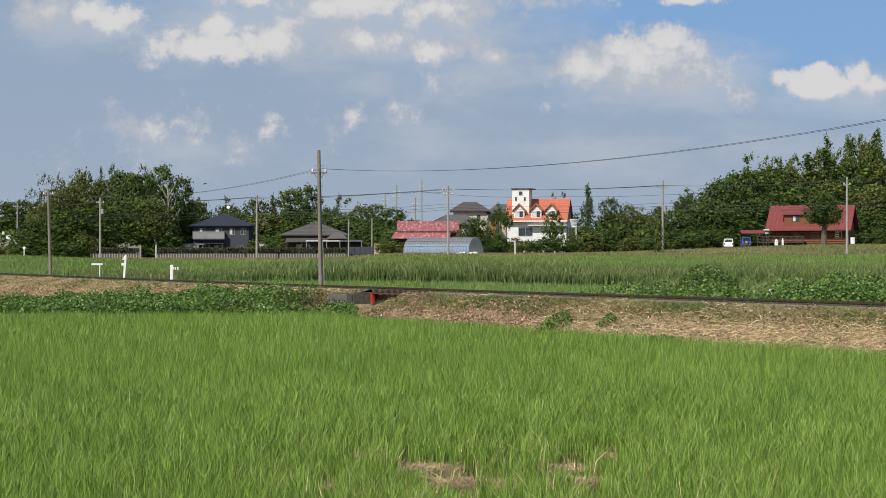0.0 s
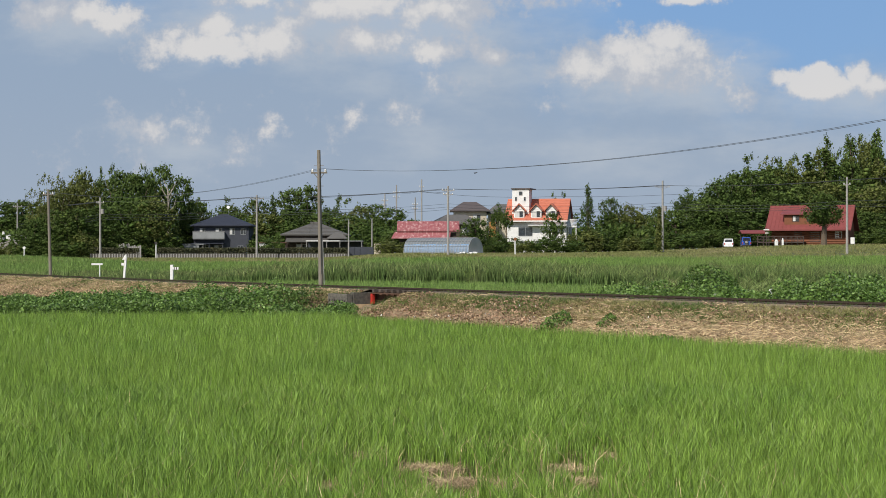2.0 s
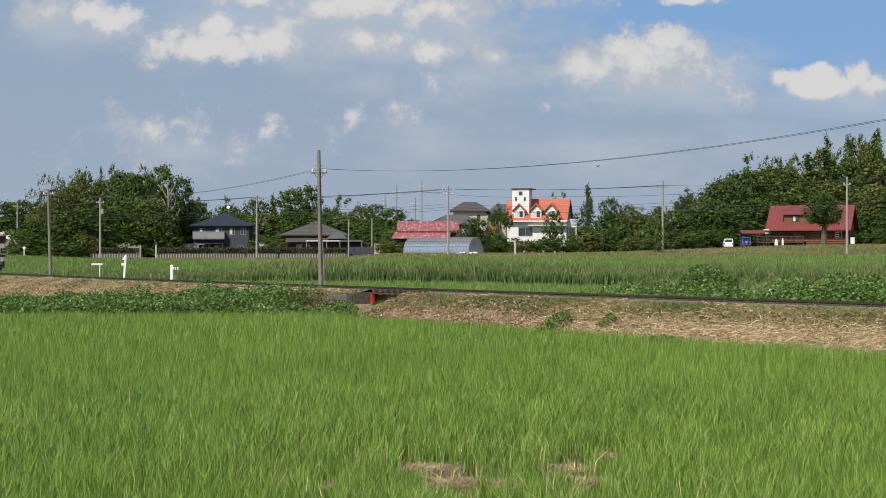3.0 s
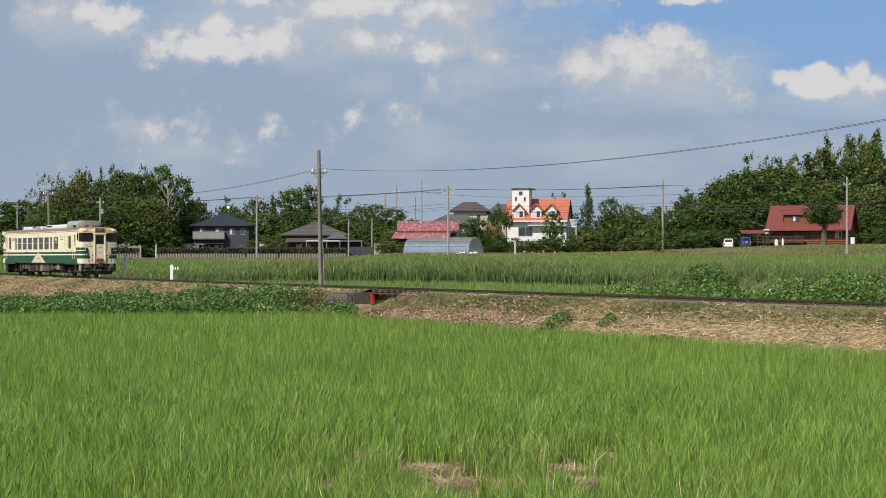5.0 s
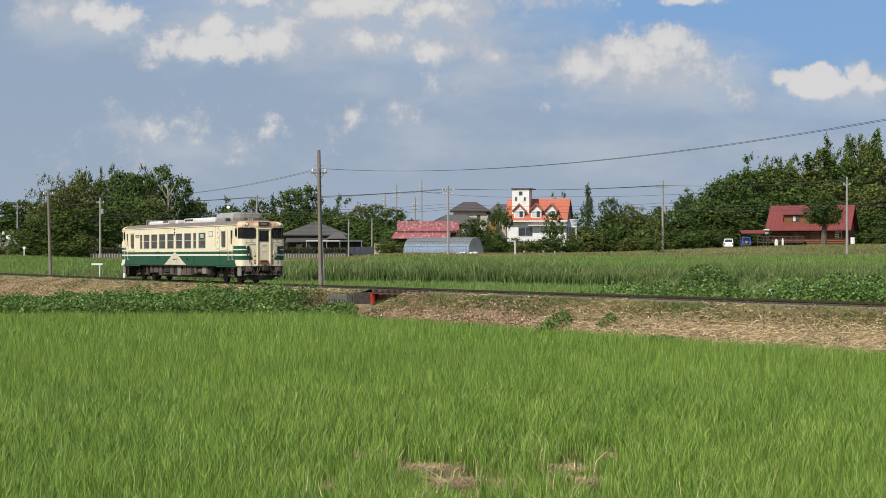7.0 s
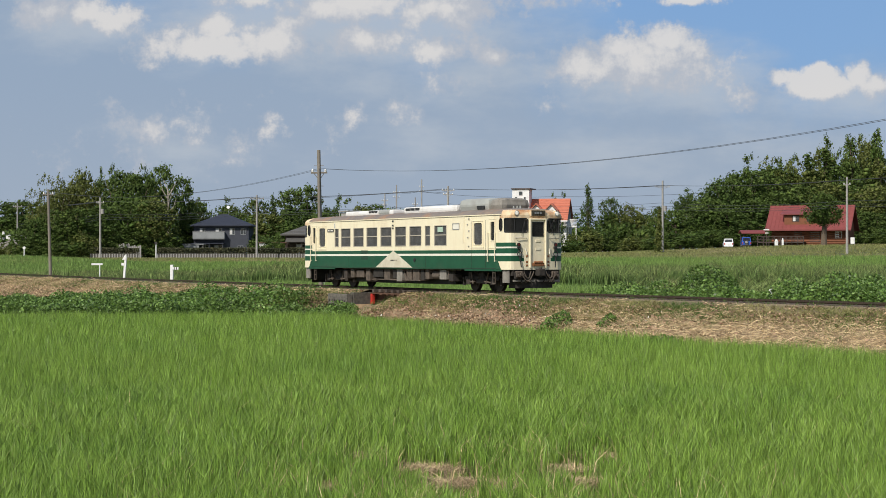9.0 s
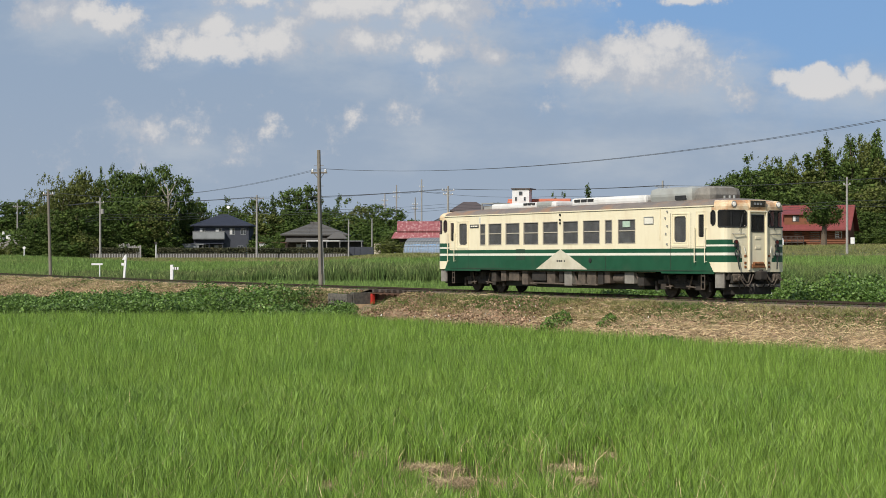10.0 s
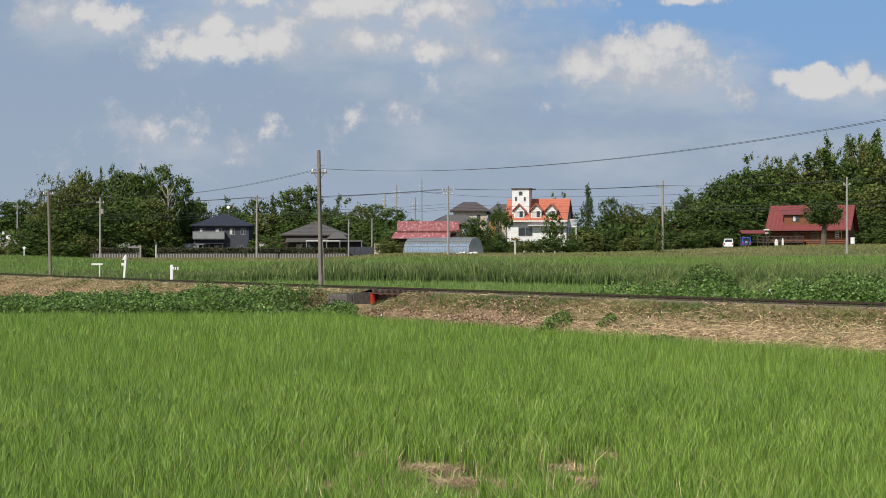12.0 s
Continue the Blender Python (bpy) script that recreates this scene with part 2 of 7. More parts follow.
def blades(rng, roots, height, width, lean=0.25, per=5, spread=0.05, droop=0.35, plain=False):
    """Grass: bent blades of three triangles (plain: one), per of them at each root."""
    n = len(roots) * per
    base = np.repeat(roots, per, 0) + np.c_[rng.normal(0, spread, (n, 2)), np.zeros(n)]
    h = (np.repeat(height, per) if np.ndim(height) else height) * rng.uniform(0.65, 1.15, n)
    a = rng.uniform(0, 2 * np.pi, n)
    out = np.c_[np.cos(a), np.sin(a), np.zeros(n)]
    b = rng.uniform(0, 2 * np.pi, n)
    side = np.c_[np.cos(b), np.sin(b), np.zeros(n)] * (width * rng.uniform(0.7, 1.3, n))[:, None] * 0.5
    l1 = (rng.uniform(0.2, 1.0, n) * lean * h)[:, None]
    l2 = l1 * (1.0 + rng.uniform(0.5, 2.0, n) * (1 + droop))[:, None]
    up = np.array([0, 0, 1.0])
    if plain:
        tip = base + out * l2 + up * h[:, None]
        return np.stack([base - side, base + side, tip], 1).reshape(-1, 3), np.arange(n * 3)
    mid = base + out * l1 * 0.6 + up * (h * 0.6)[:, None]
    tip = base + out * l2 + up * (h * rng.uniform(0.85, 1.0, n))[:, None]
    v = np.stack([base - side, base + side, mid + side * 0.9, mid - side * 0.9, tip], 1).reshape(-1, 3)
    k = (np.arange(n) * 5)[:, None]
    f = np.concatenate([k + np.array([[0, 1, 2]]), k + np.array([[0, 2, 3]]), k + np.array([[3, 2, 4]])], 1).ravel()
    return v, f


def merge(parts):
    vs, fs, off = [], [], 0
    for v, f in parts:
        vs.append(v)
        fs.append(f + off)
        off += len(v)
    return np.concatenate(vs), np.concatenate(fs)


# ---------------------------------------------------------------- the ground
def smooth01(t):
    t = np.clip(t, 0, 1)
    return t * t * (3 - 2 * t)


def ground_z(x, y):
    """Height of the land: paddy, railway bank, and the fields that rise behind it."""
    x, y = np.asarray(x, float), np.asarray(y, float)
    s = (x - RAIL_O.x) * RAIL_E.x + (y - RAIL_O.y) * RAIL_E.y
    d = (x - RAIL_O.x) * RAIL_N.x + (y - RAIL_O.y) * RAIL_N.y
    rz = 0.5 * 4.1e-5 * np.minimum(np.abs(s), 110.0) ** 2
    near = np.interp(d, [1.9, 2.4, 4.9, 6.0], [-0.30, -0.42, -1.50, -1.65])
    near = near + rz * np.clip((6 - d) / 4, 0, 1)
    b = -d
    rise = smooth01((y - 140) / 115) * (2.25 + 0.75 * smooth01((x + 20) / 15)) + smooth01((x - 15) / 50) * smooth01((y - 192) / 80) * 1.5
    rise = rise * np.clip((b - 4) / 25, 0, 1)
    far = np.interp(b, [1.9, 2.4, 3.9], [-0.30, -0.42, -0.95]) + rz * np.clip((b < 30) * 1.0, 0, 1) + rise
    z = np.where(d > 0, near, far)
    ditch = smooth01((s - BRIDGE[0] + 0.2 + 2.2 * (d > 2.2) * (d < 5)) / 0.4) * smooth01((BRIDGE[1] + 0.2 - s) / 0.4)
    slope = np.clip((d - 2.0) * 0.55 + (s + 7.4) * 0.55, 0, 1) * (d > 0)
    ditch = ditch * (np.abs(d) < 8) * (1 - 0.95 * slope)
    return z * (1 - ditch) + np.minimum(z, -1.75) * ditch


def build_ground():
    ds = np.concatenate([-np.geomspace(4000, 12, 60), np.array([-9, -6.5, -4.5, -3.9, -3.2, -2.4, -1.9, 0, 1.9, 2.4, 3.2, 4.0, 4.9, 5.4, 6.0, 7, 9]),
                         np.geomspace(12, 400, 24)])
    ss = np.concatenate([-np.geomspace(4000, 190, 26), np.arange(-180, -16, 2.0), np.arange(-16, 2, 0.4), np.arange(2, 62, 2.0), np.geomspace(64, 2500, 24)])
    S, D = np.meshgrid(ss, ds, indexing="ij")
    X = RAIL_O.x + S * RAIL_E.x + D * RAIL_N.x
    Y = RAIL_O.y + S * RAIL_E.y + D * RAIL_N.y
    Z = ground_z(X, Y)
    bump = np.sin(S * 1.3 + D * 2.1) * np.cos(S * 0.7 - D * 1.7) * 0.05 + np.sin(S * 3.1) * np.cos(D * 2.9) * 0.03
    Z = Z + bump * (np.abs(D) > 2.2)
    v = np.stack([X, Y, Z], -1).reshape(-1, 3)
    ns, nd = len(ss), len(ds)
    i = (np.arange(ns - 1)[:, None] * nd + np.arange(nd - 1)[None, :]).ravel()
    f = np.stack([i, i + nd, i + nd + 1, i + 1], 1).ravel()
    strip = np.abs((ds[:-1] + ds[1:]) / 2)
    brown = ((strip < 6.0) & np.ones((ns - 1, 1), bool)).astype(int).ravel()
    me = quick_mesh("ground", v, 4, f, [M["soil"], M["bank_soil"]], brown)
    me.shade_smooth()
    ob = new("ground", me)
    tagged(ob, "flat farmland soil with a low railway bank and weeds", "ground", kind="structure")


build_ground()


def scatter(rng, n, s0, s1, d0, d1):
    """n random roots on the ground inside a strip beside the line."""
    s, d = rng.uniform(s0, s1, n), rng.uniform(d0, d1, n)
    x = RAIL_O.x + s * RAIL_E.x + d * RAIL_N.x
    y = RAIL_O.y + s * RAIL_E.y + d * RAIL_N.y
    return np.c_[x, y, ground_z(x, y)]


def in_cone(p, wide=0.29, y0=15.0):
    return p[(np.abs(p[:, 0]) < wide * p[:, 1] + 0.5) & (p[:, 1] > y0)]


def lumps(x, y, seed=0.0, k=1.0):
    """A smooth uneven field between 0 and 1."""
    return 0.5 + 0.25 * np.sin(x * 0.83 * k + 1.7 * np.sin(y * 0.41 * k + seed) + seed) + 0.25 * np.sin(y * 0.67 * k + 1.3 * np.sin(x * 0.53 * k - seed))


def build_rice():
    rng = np.random.default_rng(3)
    lots = []
    # washed-out gaps: centre, half width, half depth
    bare = ((-0.20, 24.4, 0.52, 0.50), (0.12, 22.9, 0.34, 0.45), (1.70, 24.4, 0.36, 0.45), (1.85, 22.9, 0.20, 0.35), (0.74, 22.6, 0.11, 0.35),
            (-1.28, 25.9, 0.14, 0.30), (2.45, 25.8, 0.18, 0.30), (0.35, 20.4, 0.16, 0.4), (-1.5, 22.4, 0.14, 0.4))
    pale = []
    for y0, y1, dens, per, w in ((15, 24, 74, 8, 0.0085), (24, 36, 56, 8, 0.0115), (36, 52, 40, 7, 0.019), (52, 125, 26, 6, 0.030)):
        hw = 0.30 * y1 + 1
        n = int((y1 - y0) * 2 * hw * dens)
        p = np.c_[rng.uniform(-hw, hw, n), rng.uniform(y0, y1, n), np.full(n, -1.65)]
        p = in_cone(p, 0.275, 14)
        d = (p[:, 0] - RAIL_O.x) * RAIL_N.x + (p[:, 1] - RAIL_O.y) * RAIL_N.y
        p = p[(d > 6.2) & (p[:, 1] < 79.5)]
        hh = 0.54 + 0.12 * smooth01((p[:, 1] - 34) / 20) + 0.06 * lumps(p[:, 0] * 1.3, p[:, 1] * 0.9, 1.4)
        if y1 < 40:
            for bx, by, rx, ry in bare:
                w0 = rx * (0.35 + 1.2 * lumps(p[:, 0] * 9, p[:, 1] * 8, by))
                off = np.abs(p[:, 0] - bx) / w0
                hole = (off < 1) & (np.abs(p[:, 1] - by) < ry)
                stunted = (off < 1.15) & (p[:, 1] < by) & (p[:, 1] > by - 3.6)
                low = 0.10 + 0.13 * np.clip(by - p[:, 1], 0, 5)
                hh = np.where(stunted, np.minimum(hh, low * rng.uniform(0.8, 1.5, len(p))), hh) * np.where(hole & (rng.uniform(0, 1, len(p)) > 0.36), 0.0, 1.0)
            thin = np.exp(-((p[:, 0] - 0.6) / 2.8) ** 2 - ((p[:, 1] - 22.5) / 4.0) ** 2)
            thin = thin * (0.35 + 1.1 * lumps(p[:, 0] * 3.1, p[:, 1] * 2.3, 2.7) ** 2)
            hh = hh * (1 - 0.22 * thin)
            dead = (rng.uniform(0, 1, len(p)) < 0.016 + 0.30 * thin) & (hh > 0)
            pale.append((p[dead], hh[dead]))
            keep = (hh > 0) & (rng.uniform(0, 1, len(p)) > 0.30 * thin)
            p, hh = p[keep], hh[keep]
        lots.append(blades(rng, p, hh, w, 0.17 if y0 < 35 else 0.22, per, 0.045, plain=y0 > 35))
    v, f = merge(lots)
    me = quick_mesh("rice", v, 3, f, [M["rice"]])
    tagged(new("rice", me), "bright green young rice standing in a flooded paddy", "rice", kind="stuff")
    pp, ph = np.concatenate([a for a, b in pale]), np.concatenate([b for a, b in pale])
    more = []
    for bx, by, rx, ry in bare:
        n = 260
        a, r = rng.uniform(0, 2 * np.pi, n), np.sqrt(rng.uniform(0, 1, n))
        more.append(np.c_[bx + rx * r * np.cos(a), by + ry * r * np.sin(a), np.full(n, -1.63)])
    v, f = blades(rng, np.concatenate(more)[::2], 0.13, 0.011, 1.4, 6, 0.14, 0.8)
    tagged(new("dead_mats", quick_mesh("dead_mats", v, 3, f, [M["wet_straw"]])), "brown mats of dead stalks in gaps of the rice", "straw", kind="stuff")
    v, f = merge([blades(rng, pp, ph * 0.95, 0.011, 0.35, 2, 0.06), blades(rng, np.concatenate(more)[1::2], 0.17, 0.010, 1.3, 4, 0.16, 0.8)])
    tagged(new("dead_stalks", quick_mesh("dead_stalks", v, 3, f, [M["straw"]])), "dry straw-coloured stalks standing among the rice", "straw", kind="stuff")


build_rice()


# ---------------------------------------------------------------- the railcar
M["roof_paint"] = material("roof_paint", (0.20, 0.17, 0.14), (0.15, 0.13, 0.12), 0.75, 1.5, 6, c=(0.33, 0.18, 0.09), scale2=0.55, bump=0.15, amount2=0.85)
M["rusty_cream"] = material("rusty_cream", (0.74, 0.62, 0.42), (0.62, 0.42, 0.23), 0.55, 2.4, 7, c=(0.36, 0.14, 0.045), scale2=1.6, amount2=0.9)
M["stripe_white"] = material("stripe_white", (0.76, 0.73, 0.62), (0.72, 0.69, 0.58), 0.4, 2, 4)
M["alu"] = material("alu", (0.45, 0.44, 0.42), (0.36, 0.35, 0.33), 0.45, 6, 4, metal=0.6)
M["unit_white"] = material("unit_white", (0.74, 0.73, 0.70), (0.66, 0.65, 0.61), 0.5, 2, 5, c=(0.45, 0.41, 0.36), scale2=1.2, amount2=0.4)
M["unit_grey"] = material("unit_grey", (0.36, 0.37, 0.34), (0.30, 0.31, 0.29), 0.55, 2, 5, c=(0.25, 0.22, 0.18), scale2=0.9)
M["grime"] = material("grime", (0.040, 0.034, 0.028), (0.024, 0.021, 0.018), 0.85, 5, 5, c=(0.075, 0.055, 0.04), scale2=1.5)
M["grime_light"] = material("grime_light", (0.135, 0.105, 0.08), (0.07, 0.056, 0.043), 0.85, 4, 5, c=(0.05, 0.04, 0.03), scale2=1.5)
M["box_grey"] = material("box_grey", (0.27, 0.25, 0.215), (0.20, 0.185, 0.16), 0.7, 3, 5, c=(0.12, 0.09, 0.065), scale2=2)
M["rust"] = material("rust", (0.30, 0.13, 0.05), (0.18, 0.07, 0.03), 0.85, 9, 6, bump=0.3)
M["wheel"] = material("wheel", (0.035, 0.028, 0.023), (0.06, 0.045, 0.033), 0.6, 8, 4, metal=0.5)
M["black"] = material("black", (0.018, 0.018, 0.018), (0.03, 0.03, 0.028), 0.6, 6, 4)
M["red_lens"] = material("red_lens", (0.09, 0.015, 0.012), (0.07, 0.012, 0.010), 0.25)
M["notice"] = material("notice", (0.42, 0.55, 0.42), (0.36, 0.48, 0.38), 0.6, 8, 3)
M["seat_cloth"] = material("seat_cloth", (0.06, 0.09, 0.16), (0.05, 0.07, 0.12), 0.9, 8, 4)


def glass_material(name, tint, clear, rough=0.06):
    m = bpy.data.materials.new(name)
    m.use_nodes = True
    k = Nodes(m.node_tree)
    k.n.clear()
    co = k.add("ShaderNodeTexCoord")
    nz = k.add("ShaderNodeTexNoise", ins={"Vector": co.outputs["Object"], "Scale": 3.0, "Detail": 4.0})
    dirt = k.mix(k.ramp(nz.outputs[0], 0.35, 0.7), tint, tuple(min(1, c * 1.35 + 0.01) for c in tint))
    bs = k.add("ShaderNodeBsdfPrincipled", ins={"Base Color": dirt, "Roughness": rough, "IOR": 1.5})
    tr = k.add("ShaderNodeBsdfTransparent", ins={"Color": (0.75, 0.78, 0.78, 1)})
    mx = k.add("ShaderNodeMixShader", ins={0: clear, 1: bs.outputs[0], 2: tr.outputs[0]})
    out = k.add("ShaderNodeOutputMaterial")
    k.l.new(mx.outputs[0], out.inputs[0])
    return m


M["car_glass"] = glass_material("car_glass", (0.085, 0.085, 0.085), 0.35)
M["cab_glass"] = glass_material("cab_glass", (0.02, 0.02, 0.022), 0.55)
M["house_glass"] = glass_material("house_glass", (0.05, 0.06, 0.07), 0.3)


def lens_material():
    m = bpy.data.materials.new("lamp_lens")
    m.use_nodes = True
    b = m.node_tree.nodes["Principled BSDF"]
    b.inputs["Base Color"].default_value = (0.62, 0.60, 0.54, 1)
    b.inputs["Roughness"].default_value = 0.15
    b.inputs["Emission Color"].default_value = (1.0, 0.93, 0.78, 1)
    b.inputs["Emission Strength"].default_value = 0.35
    return m


M["lamp_lens"] = lens_material()
M["sash"] = material("sash", (0.46, 0.42, 0.33), (0.38, 0.34, 0.27), 0.6, 5, 4)
M["louvre"] = material("louvre", (0.016, 0.050, 0.028), (0.022, 0.060, 0.035), 0.7, 6, 5)
M["pale_paint"] = material("pale_paint", (0.62, 0.58, 0.45), (0.56, 0.52, 0.39), 0.5, 2.5, 5, c=(0.46, 0.41, 0.29), scale2=1.2, amount2=0.5)

BIG_WINDOWS = [(3.87, 4.96), (1.47, 2.58), (0.02, 1.07), (-1.49, -0.40), (-2.99, -1.89), (-4.43, -3.36), (-5.85, -4.82)]
SMALL_WINDOWS = [(2.99, 3.43), (-6.58, -6.17)]
DOOR_WINDOWS = [(7.42, 8.13), (-8.44, -7.74)]
CAB_SIDE = [(8.86, 9.18), (-9.20, -8.90)]
OVALS = [(9.57, 9.83), (-9.85, -9.53)]


def end_outline():
    """Plan of the car's nose from the centre line to the side."""
    pts = [(10.50, 0.0), (10.50, 0.28), (10.495, 0.42), (10.485, 0.52), (10.46, 0.80), (10.43, 1.02), (10.405, 1.20), (10.365, 1.32), (10.29, 1.40), (10.17, 1.433), (10.05, 1.44), (9.99, 1.44), (9.92, 1.44)]
    return pts


def half_plan():
    """From the front centre along the side to the rear centre, y positive."""
    side = set()
    for a, b in BIG_WINDOWS + SMALL_WINDOWS + DOOR_WINDOWS + CAB_SIDE + OVALS:
        side.update((a, b))
    for i in range(20):
        side.update((round(9.3 + i * 0.031, 3), round(-9.3 - i * 0.031, 3)))
    front = end_outline()
    fine = []
    for (x0, y0), (x1, y1) in zip(front, front[1:]):
        n = max(1, int(math.hypot(x1 - x0, y1 - y0) / 0.09))
        fine += [(x0 + (x1 - x0) * i / n, y0 + (y1 - y0) * i / n) for i in range(n)]
    fine.append(front[-1])
    mid = [(x, 1.44) for x in sorted(side, reverse=True)]
    return fine + mid + [(-x, y) for x, y in reversed(fine)]


Z_LEVELS = sorted({1.0, 1.03, 1.06, 1.09, 1.12, 1.15, 1.18, 1.21, 1.24, 1.27, 1.30, 1.335, 1.37, 1.42, 1.47, 1.52, 1.57, 1.62, 1.67, 1.72, 1.76, 1.80, 1.84, 1.88, 1.915, 1.95, 1.985, 2.02, 2.05, 2.085, 2.16, 2.12, 2.20, 2.3, 2.49, 2.66, 2.72, 3.03, 3.10, 3.14, 3.20, 3.27, 3.37, 3.42})


def window_at(x, y, z):
    ax = abs(x)
    if ax > 9.97:
        if 0.53 < abs(y) and 2.66 < z < 3.27 and ax > 9.99:
            return not ((z < 2.72 or z > 3.20) and (abs(y) < 0.60 or ax < 10.06))
        return abs(y) < 0.29 and 2.49 < z < 3.10
    for a, b in BIG_WINDOWS + SMALL_WINDOWS:
        if a < x < b:
            return 2.12 < z < 3.03
    for a, b in DOOR_WINDOWS:
        if a < x < b:
            return 2.12 < z < 3.10
    for a, b in CAB_SIDE:
        if a < x < b:
            return 2.30 < z < 3.14
    for a, b in OVALS:
        if a < x < b:
            return 2.72 < z < 3.27
    return False


def paint_at(x, y, z):
    """0 cream, 1 green, 2 stripe, 3 rusty cream."""
    ax, ay = abs(x), abs(y)
    if ax > 9.6 and z > 3.27:
        return 3
    if ax < 9.3:
        if z < 1.62 or 1.72 < z < 1.88:
            return 1
        return 2 if 1.62 < z < 1.72 else 0
    if ax > 10.0 and ay < 0.64 + (z - 1.34) * 0.56:
        return 0
    if z < 1.37:
        return 0 if ax > 9.72 - (z - 1.0) * 0.65 else 1
    if z < 1.62:
        return 1
    if z < 1.72:
        return 2
    if z < 1.95:
        return 1
    if z < 2.02:
        return 2
    return 1 if z < 2.20 else 0


def car_body():
    bm = bmesh.new()
    plan = half_plan()
    for sgn in (-1, 1):
        rings = []
        for z in Z_LEVELS:
            rings.append([bm.verts.new((x, sgn * y, z)) for x, y in plan])
        # roof: drawn in ring by ring
        for z, k, cut in ((3.50, 0.985, 0.03), (3.58, 0.94, 0.10), (3.66, 0.82, 0.28), (3.72, 0.60, 0.62), (3.755, 0.32, 1.05), (3.765, 0.0, 1.5)):
            rings.append([bm.verts.new((x - math.copysign(cut, x) * min(1.0, abs(x) / 9.0), sgn * y * k, z)) for x, y in plan])
        for j in range(len(rings) - 1):
            wall = j < len(Z_LEVELS) - 1
            for i in range(len(plan) - 1):
                x = (plan[i][0] + plan[i + 1][0]) / 2
                y = (plan[i][1] + plan[i + 1][1]) / 2
                if wall:
                    z = (Z_LEVELS[j] + Z_LEVELS[j + 1]) / 2
                    if window_at(x, y, z):
                        continue
                    mat = paint_at(x, y, z)
                else:
                    mat = 4 if (abs(x) < 9.75 or j > len(Z_LEVELS) + 1) else 3
                q = [rings[j][i], rings[j][i + 1], rings[j + 1][i + 1], rings[j + 1][i]]
                f = bm.faces.new(q if sgn < 0 else q[::-1])
                f.material_index = mat
    bmesh.ops.remove_doubles(bm, verts=bm.verts, dist=0.0005)
    bmesh.ops.recalc_face_normals(bm, faces=bm.faces)
    return bm


def bars(bm, x0, x1, z0, z1, y0, y1, w, mid=None):
    """A rectangular frame of four bars standing in the x-z plane."""
    block(bm, x0 - w, x1 + w, y0, y1, z1, z1 + w)
    block(bm, x0 - w, x1 + w, y0, y1, z0 - w, z0)
    block(bm, x0 - w, x0, y0, y1, z0, z1)
    block(bm, x1, x1 + w, y0, y1, z0, z1)
    if mid:
        block(bm, x0, x1, y0 + 0.02, y1 - 0.002, mid - 0.02, mid + 0.02)
    return bm


def gussets(bm, x0, x1, z0, z1, y0, y1, r):
    """Fills the four corners of an opening in the x-z plane, so that it reads as rounded."""
    for cx, sx in ((x0, 1), (x1, -1)):
        for cz, sz in ((z0, 1), (z1, -1)):
            arc = [(cx + sx * r * (1 - math.cos(k * math.pi / 6)), cz + sz * r * (1 - math.sin(k * math.pi / 6))) for k in range(4)]
            loop = [(cx, cz)] + arc
            a = [bm.verts.new((px, y0, pz)) for px, pz in loop]
            b = [bm.verts.new((px, y1, pz)) for px, pz in loop]
            fs = [bm.faces.new(a), bm.faces.new(b[::-1])]
            for i in range(5):
                j = (i + 1) % 5
                fs.append(bm.faces.new((a[j], a[i], b[i], b[j])))
            bmesh.ops.recalc_face_normals(bm, faces=fs)
    return bm


def wheelset():
    bm = bmesh.new()
    for sgn in (-1, 1):
        y = 0.535 * sgn
        rod(bm, (0, y - 0.06, 0), (0, y + 0.06, 0), 0.43, n=28)
        rod(bm, (0, y - 0.09 * sgn, 0), (0, y - 0.06 * sgn, 0), 0.455, n=28)
        rod(bm, (0, y, 0), (0, y + 0.10 * sgn, 0), 0.13, n=14)
        for i in range(4):
            a = i * math.pi / 2
            rod(bm, (0.26 * math.cos(a), y, 0.26 * math.sin(a)), (0.26 * math.cos(a), y + 0.075 * sgn, 0.26 * math.sin(a)), 0.05, n=8)
    rod(bm, (0, -0.6, 0), (0, 0.6, 0), 0.075, n=12)
    return bm


def bogie_frame(bm, cx):
    for sgn in (-1, 1):
        y = 0.82 * sgn
        block(bm, cx - 1.5, cx + 1.5, y - 0.07, y + 0.07, 0.50, 0.68, 0, 0.02)
        block(bm, cx - 0.45, cx + 0.45, y - 0.10, y + 0.10, 0.36, 0.52, 0, 0.02)
        for dx in (-1.05, 1.05):
            block(bm, cx + dx - 0.17, cx + dx + 0.17, y - 0.03 * sgn, y + 0.16 * sgn, 0.30, 0.56, 0, 0.03)
            rod(bm, (cx + dx, y, 0.55), (cx + dx, y, 0.86), 0.11, n=10)
            block(bm, cx + dx * 1.55 - 0.05, cx + dx * 1.55 + 0.05, y - 0.06, y + 0.06, 0.25, 0.62)
        for k in range(5):
            rod(bm, (cx - 0.24 + 0.0, y, 0.56 + k * 0.065), (cx - 0.24, y, 0.59 + k * 0.065), 0.12, n=10)
            rod(bm, (cx + 0.24, y, 0.56 + k * 0.065), (cx + 0.24, y, 0.59 + k * 0.065), 0.12, n=10)
    block(bm, cx - 0.25, cx + 0.25, -0.9, 0.9, 0.62, 0.86)
    block(bm, cx - 1.5, cx + 1.5, -0.40, 0.40, 0.30, 0.98)
    return bm


